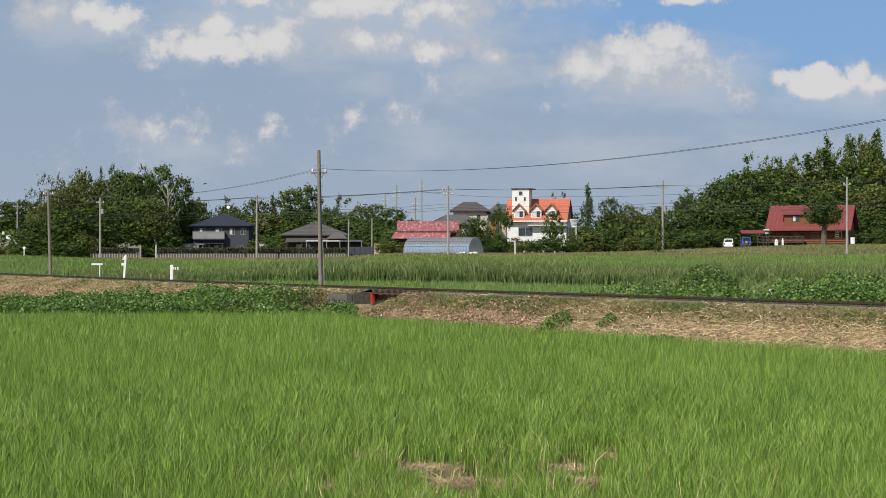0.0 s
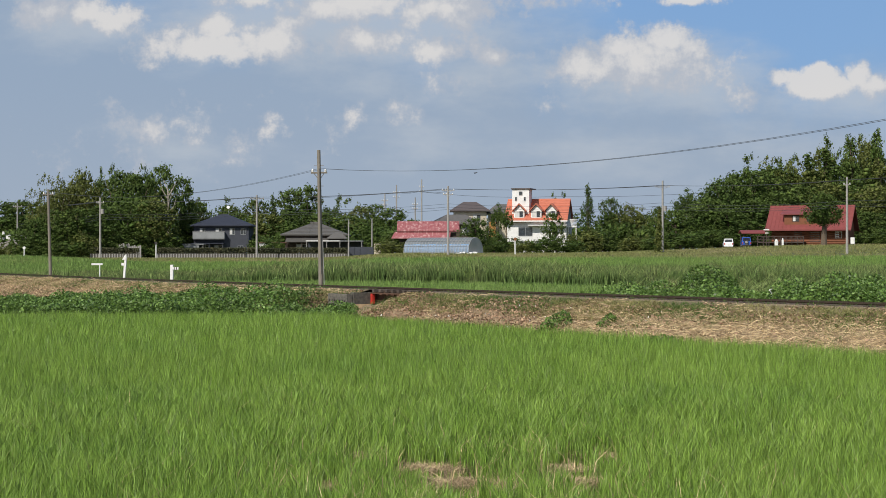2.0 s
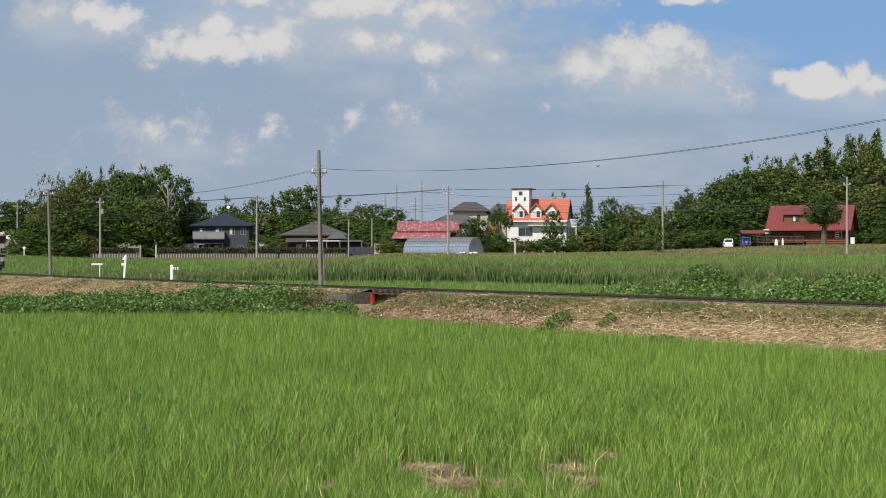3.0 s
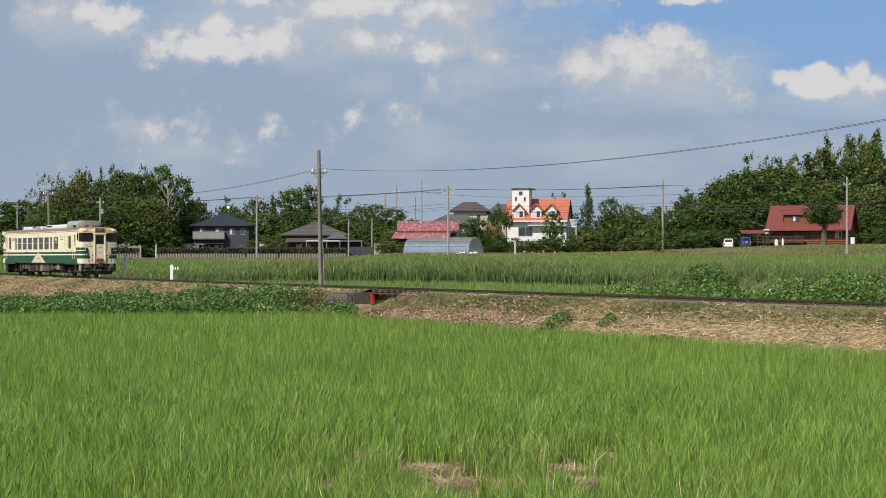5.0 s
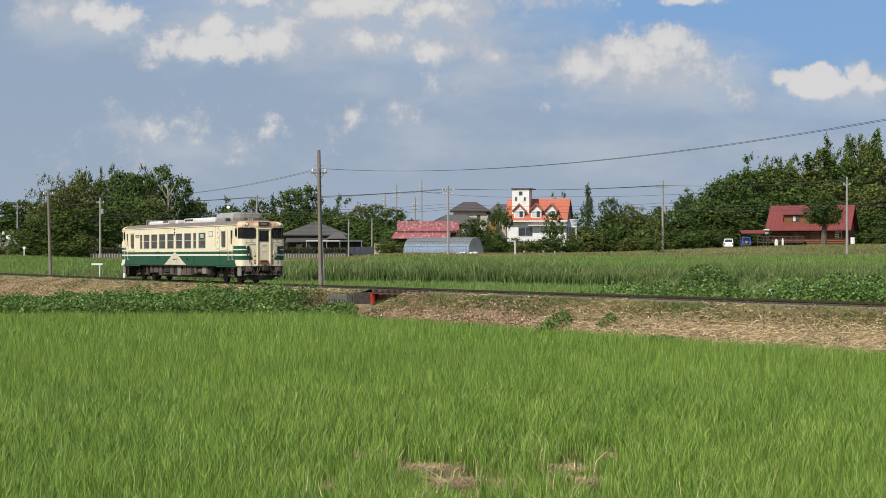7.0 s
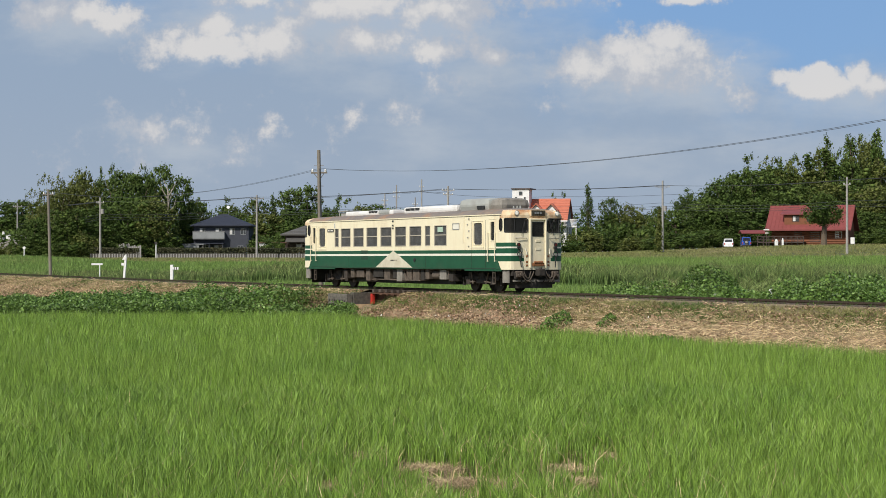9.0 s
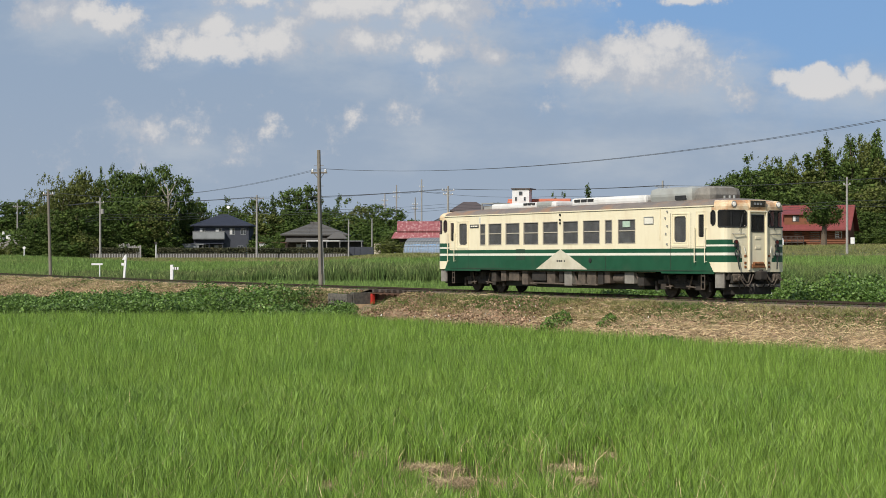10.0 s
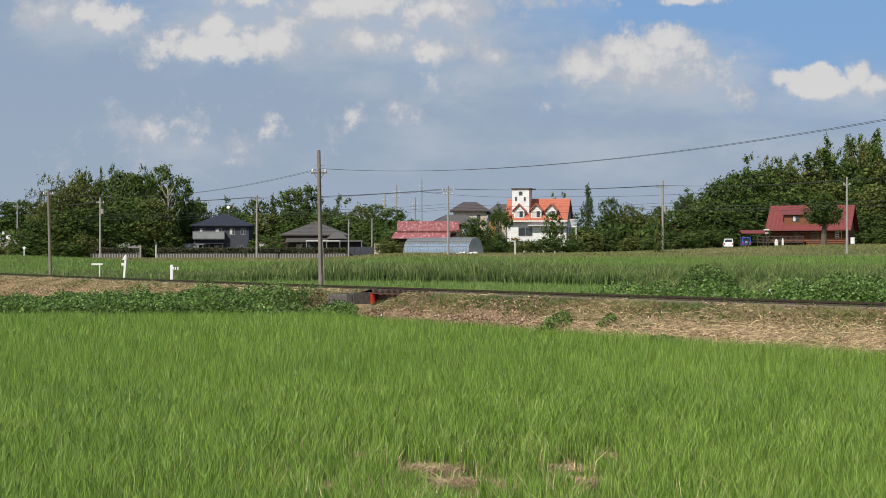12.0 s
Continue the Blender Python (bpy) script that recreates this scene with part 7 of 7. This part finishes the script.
def orange_house():
    h = house_root("white house with orange tiled roof, three dormers and a tower", 17.0, 300, -11.0)
    walls(h, -5.5, 5.2, 0, 8.5, 0, 6.2, M["white_wall"])
    # right gable grey instead of white: its shaded side is put into the colour
    for x0, x1 in ((-5.5, -5.3), (5.0, 5.2)):
        part("gable", prism(bmesh.new(), [(x0, 0.2, 6.2), (x1, 0.2, 6.2), (x1, 8.3, 6.2), (x0, 8.3, 6.2)], [(x0, 4.2, 9.8), (x1, 4.2, 9.8), (x1, 4.3, 9.8), (x0, 4.3, 9.8)]), M["white_wall"] if x0 < 0 else M["grey_panel"], h)
    r = part("roof", gable_roof(-6.0, 5.5, -0.8, 9.3, 6.2, 10.2, 0.22), M["orange_tile"], h)
    tile_rows(r, -6.0, 5.5, -0.8, 6.2, 4.2, 10.18, 12, M["orange_tile"])
    part("eave_board", box(-6.0, 5.5, -0.9, -0.8, 5.9, 6.12), M["white_paint"], h)
    tw = part("tower", box(-4.7, -1.6, 0.6, 4.4, 6.4, 11.8), M["white_wall"], h)
    part("tower_roof", prism(bmesh.new(), [(-4.9, 0.4, 11.8), (-1.4, 0.4, 11.8), (-0.9, 4.6, 11.8), (-4.9, 4.6, 11.8)], [(-4.9, 0.4, 12.0), (-1.4, 0.4, 12.0), (-0.9, 4.6, 12.0), (-4.9, 4.6, 12.0)]), M["tile_brown"], tw)
    for x0, x1, z0, z1 in ((-3.4, -2.9, 10.8, 11.35), (-4.12, -3.88, 9.75, 10.35), (-2.52, -2.28, 9.75, 10.35)):
        window(h, x0, x1, z0, z1, 0.6, M["grey_panel"], False, bar=False)
    for cx in (-3.3, -0.2, 2.5):
        d = part("dormer", box(cx - 0.95, cx + 0.95, -0.3, 2.6, 6.5, 7.9), M["white_wall"], h)
        part("pediment", prism(bmesh.new(), [(cx - 0.95, -0.3, 7.9), (cx + 0.95, -0.3, 7.9), (cx + 0.95, 3.6, 7.9), (cx - 0.95, 3.6, 7.9)], [(cx - 0.03, -0.3, 9.0), (cx + 0.03, -0.3, 9.0), (cx + 0.03, 3.6, 9.0), (cx - 0.03, 3.6, 9.0)]), M["white_wall"], d)
        for sg in (-1, 1):
            part("dormer_roof", prism(bmesh.new(), [(cx, -0.7, 9.05), (cx + sg * 1.25, -0.7, 7.75), (cx + sg * 1.25, 2.4, 7.75), (cx, 4.0, 9.05)], [(cx, -0.7, 9.25), (cx + sg * 1.25, -0.7, 7.95), (cx + sg * 1.25, 2.4, 7.95), (cx, 4.0, 9.25)]), M["orange_tile"], d)
        window(h, cx - 0.7, cx + 0.7, 6.7, 7.8, -0.3, M["white_paint"], True)
    for x0, x1 in ((-4.2, -2.6), (-1.0, 0.6), (2.2, 3.6)):
        window(h, x0, x1, 1.0, 2.4, 0, M["grey_panel"], True)
    window(h, -3.4, -1.0, 3.4, 4.9, 0, M["grey_panel"], False)
    part("awning", box(-1.6, 5.4, -1.2, 0, 5.2, 5.35), M["white_paint"], h)
    b = part("balcony", box(5.2, 7.0, 0.5, 5.0, 4.9, 5.1), M["white_paint"], h)
    for i in range(9):
        part("baluster", box(5.25 + i * 0.2, 5.33 + i * 0.2, 0.5, 0.58, 5.1, 6.3), M["white_paint"], b)
    part("handrail", box(5.2, 7.0, 0.48, 0.6, 6.3, 6.4), M["white_paint"], b)
    for x in (5.4, 6.8):
        part("balcony_post", box(x, x + 0.15, 0.6, 0.75, 0, 4.9), M["white_paint"], h)


def log_house():
    h = house_root("log house with red roof, dormer and timber deck under trees", 58.7, 267.5, -21.0)
    h.matrix_basis = h.matrix_basis @ Matrix.Diagonal((1.045, 1.0, 1.0, 1.0))
    walls(h, -5.6, 5.9, 0, 7.5, 0, 2.6, M["log_wall"], 6.2)
    for k in range(9):
        part("log", rod(bmesh.new(), (-5.7, -0.03, 0.15 + k * 0.29), (6.0, -0.03, 0.15 + k * 0.29), 0.15, n=8), M["log_wall"], h)
    for k in range(9):
        part("log_end", rod(bmesh.new(), (5.55, -0.35, 0.15 + k * 0.29), (5.55, 0, 0.15 + k * 0.29), 0.14, n=8), M["log_wall"], h)
    r = part("roof", gable_roof(-6.5, 6.5, -1.5, 9.0, 2.55, 6.55, 0.2), M["red_roof"], h)
    for i in range(22):
        x = -6.4 + i * 0.61
        part("roof_seam", prism(bmesh.new(), [(x, -1.5, 2.55), (x + 0.04, -1.5, 2.55), (x + 0.04, 3.7, 6.52), (x, 3.7, 6.52)], [(x, -1.5, 2.60), (x + 0.04, -1.5, 2.60), (x + 0.04, 3.7, 6.57), (x, 3.7, 6.57)]), M["red_roof"], r)
    d = part("dormer", box(-3.7, 1.5, -0.45, 2.6, 3.2, 5.0), M["log_wall"], h)
    part("dormer_roof", prism(bmesh.new(), [(-4.3, -0.9, 4.92), (1.9, -0.9, 4.92), (1.9, 2.9, 5.78), (-4.3, 2.9, 5.78)], [(-4.3, -0.9, 5.04), (1.9, -0.9, 5.04), (1.9, 2.9, 5.90), (-4.3, 2.9, 5.90)]), M["red_roof"], d)
    window(h, -2.4, -1.5, 3.9, 4.75, -0.45, M["brown_wood"], True)
    window(h, -0.2, 0.8, 3.9, 4.75, -0.45, M["brown_wood"], False)
    window(h, 4.0, 4.9, 1.2, 2.2, -0.12, M["white_paint"], True)
    for x0, x1 in ((-2.2, -1.2), (0.2, 1.6)):
        window(h, x0, x1, 0.6, 2.1, -0.12, M["brown_wood"], False)
    dk = part("deck", box(-7.6, -0.4, -2.6, -0.2, 0.4, 0.55), M["brown_wood"], h)
    for i in range(9):
        x = -7.5 + i * 0.87
        part("deck_post", box(x, x + 0.12, -2.6, -2.48, -0.1, 1.5), M["brown_wood"], dk)
    for z in (0.95, 1.4):
        part("deck_rail", box(-7.6, -0.4, -2.62, -2.5, z, z + 0.09), M["brown_wood"], dk)
    for i in range(8):
        x = -7.4 + i * 0.87
        part("deck_brace", rod(bmesh.new(), (x, -2.55, 0.6), (x + 0.75, -2.55, 1.4), 0.035, n=5), M["brown_wood"], dk)
    part("cabinet", box(6.3, 6.9, -0.6, -0.1, 0, 1.25, 0.03), M["white_paint"], h)
    sh = house_root("small open timber shelter beside the log house", 49.6, 269, category="shelter")
    part("roof", gable_roof(-1.7, 2.2, -1.5, 1.8, 2.3, 2.75, 0.14), M["red_roof"], sh)
    for x in (-1.4, 1.9):
        for y in (-1.2, 1.4):
            part("post", box(x, x + 0.14, y, y + 0.14, 0, 2.4), M["brown_wood"], sh)
    part("rail", box(-1.4, 2.0, -1.2, -1.1, 0.8, 0.9), M["brown_wood"], sh)
    for x, w, hh in ((52.6, 0.55, 1.15), (53.6, 0.32, 1.3)):
        b = house_root("white garden ornament standing on the deck of the log house", x, 263.2, category="ornament")
        part("block", rod(box(-w / 2, w / 2, -0.15, 0.15, 0, hh * 0.8, 0.08), (0, 0, hh * 0.75), (0, 0, hh), w * 0.4, w * 0.25, 10), M["white_paint"], b)
    b = house_root("dark post with small white boards on top beside the deck", 50.9, 262.5, category="signpost")
    part("post", rod(bmesh.new(), (0, 0, 0), (0, 0, 3.0), 0.08), M["brown_wood"], b)
    part("board", box(-0.45, 0.45, -0.1, 0.1, 2.6, 2.78, 0.02), M["white_paint"], b)
    part("board", box(-0.2, 0.3, -0.1, 0.1, 2.1, 2.25, 0.02), M["white_paint"], b)


def far_houses():
    for x, y, w, eave, ridge, wm, rm, lb in ((5.6, 345, 6.8, 11.2, 13.1, "beige_wall", "tile_brown", "beige two-storey house with a brown tiled roof"), (0.0, 360, 9.0, 6.0, 9.0, "brown_wood", "tile_grey", "house with a low grey roof behind the barn"),
                                            (12.4, 350, 5.5, 10.8, 12.8, "beige_wall", "tile_grey", "narrow house with a grey roof behind the trees"), (-82.0, 360, 9.0, 6.8, 10.6, "grey_panel", "slate_roof", "distant house with a dark roof"),
                                            (2.6, 335, 9.5, 8.3, 10.2, "brown_wood", "tile_grey", "low house with a wide grey tiled roof before a beige house"),
                                            (36.5, 310, 7.0, 4.4, 6.6, "beige_wall", "tile_brown", "low brown-roofed house half hidden by bushes"), (28.0, 300, 4.5, 4.0, 6.0, "brown_wood", "tile_brown", "small brown hut among bushes")):
        h = house_root(lb, x, y)
        walls(h, -w / 2, w / 2, 0, 7, 0, eave - 2.0, M[wm])
        part("roof", hip_roof(-w / 2 - 0.8, w / 2 + 0.8, -0.8, 7.8, eave - 2.0, ridge - 2.0, -w * 0.2, w * 0.2, 3.5), M[rm], h)
        for k in (-0.25, 0.2):
            window(h, w * k - 0.7, w * k + 0.7, eave - 4.3, eave - 2.9, 0, M["alu"], True)
    b = house_root("orange storage cabinet between the houses", 9.0, 305, category="cabinet")
    part("body", box(-0.5, 0.6, -0.5, 0.5, 0, 6.0, 0.05), M["orange_box"], b)


def boundary():
    """Ribbed concrete wall with a clipped hedge behind it, along the road."""
    rng = np.random.default_rng(8)
    spans = [(-55.5, -47.9), (-45.0, -31.0), (-30.8, -15.0)]
    for a, b in spans:
        w = new("garden_wall")
        w.matrix_basis = pose(a, 262, float(ground_z((a + b) / 2, 262)))
        tagged(w, "low ribbed concrete wall below a clipped hedge", "wall", "garden walls")
        part("footing", box(0, b - a, 0, 0.25, -0.3, 0.85, 0.02), M["stone"], w)
        me = mesh_of("rib", box(-0.09, 0.09, -0.06, 0, 0.05, 0.82, 0.015), M["pole_grey"])
        n = int((b - a) / 0.42)
        for i in range(n):
            ob = new("rib", me)
            ob.parent = w
            ob.location = (0.2 + i * 0.42, 0, 0)
        m = int((b - a) * 420)
        x = rng.uniform(a, b, m)
        y = 262.9 + rng.uniform(-0.55, 0.55, m)
        z = float(ground_z((a + b) / 2, 262)) + 0.7 + rng.uniform(0.0, 1.0, m) ** 0.6 * (1.0 + 0.12 * lumps(x, y))
        hd = new("hedge", quick_mesh("hedge", *(lambda q: (q[0], 3, q[1]))(leaves(rng, np.c_[x, y, z], 0.22, 0.3)), [M["hedge_leaf"]]))
        tagged(hd, "brownish green clipped hedge behind the concrete wall", "hedge", "hedges")
    f = new("yard_fence")
    f.matrix_basis = pose(-15.0, 264, float(ground_z(-12, 264)))
    tagged(f, "dark grey panel fence beside the driveway", "fence")
    for i in range(5):
        part("panel", box(i * 1.0, i * 1.0 + 0.96, 0, 0.06, 0.1, 1.5), M["slate_wall"], f)
    gp = house_root("small pale gate pillar with a letter box", -10.4, 264, category="gate pillar")
    part("pillar", box(-0.5, 0.5, -0.3, 0.3, 0, 1.9, 0.03), M["beige_wall"], gp)
    for x, h in ((-50.8, 2.3), (-49.0, 2.0)):
        b = house_root("weathered board stack behind the hedge", x, 266, category="boards")
        for i in range(6):
            part("board", box(-0.9 + i * 0.3, -0.64 + i * 0.3, 0, 0.05, 0, h + 0.1 * (i % 3)), M["pole_grey"], b)
    gz = float(ground_z(-77, 298))
    terrace = new("terrace")
    terrace.matrix_basis = pose(-77.2, 298, gz)
    tagged(terrace, "raised concrete graveyard terrace behind yellowish bushes", "terrace")
    part("retaining_wall", box(-4.2, 4.0, -3.0, 4.0, -0.4, 3.0, 0.05), M["concrete"], terrace)
    for i in range(16):
        x, y = -80.8 + (i % 8) * 0.98 + random.uniform(-0.2, 0.2), 296.2 + (i // 8) * 2.6
        hh = 0.8 + random.uniform(0, 0.8)
        b = new("gravestone")
        b.matrix_basis = pose(x, y, gz + 3.0, 0, 0, random.uniform(-8, 8))
        tagged(b, "pale grey upright stone in a far graveyard", "gravestone", "gravestones")
        part("stone", box(-0.19, 0.19, -0.17, 0.17, 0.3, hh + 0.3, 0.03), M["white_wall"] if i % 3 else M["grey_panel"], b)
        part("plinth", box(-0.36, 0.36, -0.33, 0.33, 0, 0.3, 0.02), M["concrete"], b)
        part("vase", rod(bmesh.new(), (0.28, -0.28, 0.3), (0.28, -0.28, 0.5), 0.05, 0.06, 8), M["pole_grey"], b)


def car(x, y, paint, label, tall, spare):
    c = house_root(label, x, y, 84.0, "car")
    L, W = 3.35, 0.73
    bm = bmesh.new()
    block(bm, -L / 2, L / 2, -W, W, 0.28, 0.92, 0, 0.10)
    part("body", bm, paint, c)
    cabin = part("cabin", prism(bmesh.new(), [(-L / 2 + 0.05, -W * 0.97, 0.9), (0.75, -W * 0.97, 0.9), (0.75, W * 0.97, 0.9), (-L / 2 + 0.05, W * 0.97, 0.9)], [(-L / 2 + 0.25, -W * 0.82, tall), (0.35, -W * 0.82, tall), (0.35, W * 0.82, tall), (-L / 2 + 0.25, W * 0.82, tall)]), paint, c)
    part("rear_window", prism(bmesh.new(), [(-L / 2 + 0.075, -W * 0.8, 1.0), (-L / 2 + 0.075, W * 0.8, 1.0), (-L / 2 + 0.22, W * 0.7, tall - 0.1), (-L / 2 + 0.22, -W * 0.7, tall - 0.1)], [(-L / 2 + 0.04, -W * 0.8, 1.0), (-L / 2 + 0.04, W * 0.8, 1.0), (-L / 2 + 0.19, W * 0.7, tall - 0.1), (-L / 2 + 0.19, -W * 0.7, tall - 0.1)]), M["cab_glass"], cabin)
    for sg in (-1, 1):
        part("side_window", box(-L / 2 + 0.4, 0.4, *sorted((sg * W * 0.86, sg * W * 0.93)), 1.05, tall - 0.18), M["cab_glass"], cabin)
        part("rear_lamp", box(-L / 2 - 0.02, -L / 2 + 0.04, *sorted((sg * 0.56, sg * 0.70)), 0.55, 0.80), M["red_paint"], c)
        for wx in (-1.1, 1.1):
            w = part("wheel", rod(bmesh.new(), (wx, sg * (W - 0.14), 0.29), (wx, sg * (W + 0.01), 0.29), 0.29, n=18), M["tyre"], c)
            part("rim", rod(bmesh.new(), (wx, sg * (W + 0.012), 0.29), (wx, sg * (W + 0.02), 0.29), 0.18, n=14), M["alu"], w)
    part("bumper", box(-L / 2 - 0.06, -L / 2 + 0.06, -W * 0.95, W * 0.95, 0.25, 0.45, 0.03), M["dark"] if spare else paint, c)
    part("number_plate", box(-L / 2 - 0.08, -L / 2 - 0.06, -0.17, 0.17, 0.46, 0.62), M["white_paint"], c)
    if spare:
        s = part("spare_wheel", rod(bmesh.new(), (-L / 2 - 0.22, 0.05, 0.85), (-L / 2 - 0.02, 0.05, 0.85), 0.33, n=20), M["tyre"], c)
        part("cover", rod(bmesh.new(), (-L / 2 - 0.235, 0.05, 0.85), (-L / 2 - 0.22, 0.05, 0.85), 0.20, n=16), M["alu"], s)


M["hedge_leaf"] = material("hedge_leaf", (0.060, 0.070, 0.030), (0.090, 0.085, 0.040), 0.8, 0.6, 4, island=0.3)
dark_house()
bungalow()
barn()
greenhouse()
orange_house()
log_house()
far_houses()
boundary()
car(45.1, 264, M["car_white"], "small white car parked on the grass", 1.50, False)
car(48.0, 264.5, M["car_blue"], "small blue off-road car with a spare wheel on its back", 1.62, True)


# ---------------------------------------------------------------- the bird
def build_bird():
    b = new("bird")
    tagged(b, "small dark swallow in flight", "bird")
    bm = rod(bmesh.new(), (-0.09, 0, 0), (0.07, 0, 0), 0.022, 0.03, 8)
    rod(bm, (0.07, 0, 0), (0.12, 0, 0.005), 0.03, 0.004, 8)
    part("body", bm, M["black"], b)
    wings = []
    for sg in (-1, 1):
        bm = prism(bmesh.new(), [(0.05, 0, -0.004), (-0.03, 0, -0.004), (-0.10, sg * 0.19, -0.004), (-0.02, sg * 0.12, -0.004)], [(0.05, 0, 0.004), (-0.03, 0, 0.004), (-0.10, sg * 0.19, 0.002), (-0.02, sg * 0.12, 0.004)])
        bmesh.ops.recalc_face_normals(bm, faces=bm.faces)
        wings.append((part("wing", bm, M["black"], b), sg))
    part("tail", prism(bmesh.new(), [(-0.08, -0.01, 0), (-0.08, 0.01, 0), (-0.18, 0.03, 0), (-0.18, -0.03, 0)], [(-0.08, -0.01, 0.004), (-0.08, 0.01, 0.004), (-0.18, 0.03, 0.004), (-0.18, -0.03, 0.004)]), M["black"], b)
    return b, wings


BIRD, WINGS = build_bird()


def motions():
    rows = []
    for i in range(0, 25):
        t = i * 0.5
        s = train_s(t)
        p = on_track(s, 0.0)
        rows.append((t, pose(p.x, p.y, p.z, 0, 0, RAIL_ANGLE)))
    walk(TRAIN, rows)
    turns = []
    for i in range(0, 361):
        t = i / 30.0
        turns.append((t, math.degrees(train_s(t) / 0.43)))
    for w, x in WHEELS:
        walk(w, [(t, pose(x, 0, 0.43, 0, a, 0)) for t, a in turns])

    flight = [(0.0, -15.69, 6.42), (0.5, -11.33, 6.35), (1.0, -6.74, 6.39), (1.5, -2.31, 6.72), (2.0, 2.16, 7.13), (2.5, 6.45, 7.43), (3.0, 10.25, 7.58), (3.2, 11.59, 7.65), (4.0, 17.18, 7.80), (5.0, 24.44, 7.73), (6.0, 31.89, 7.35), (12.0, 75.11, 6.24)]
    walk(BIRD, [(t, pose(x, 110, z, 0, -4, 8)) for t, x, z in flight])
    for w, sg in WINGS:
        walk(w, [(i * 0.1, pose(0, 0, 0, sg * (35 if i % 2 else -20), 0, 0)) for i in range(121)])


motions()
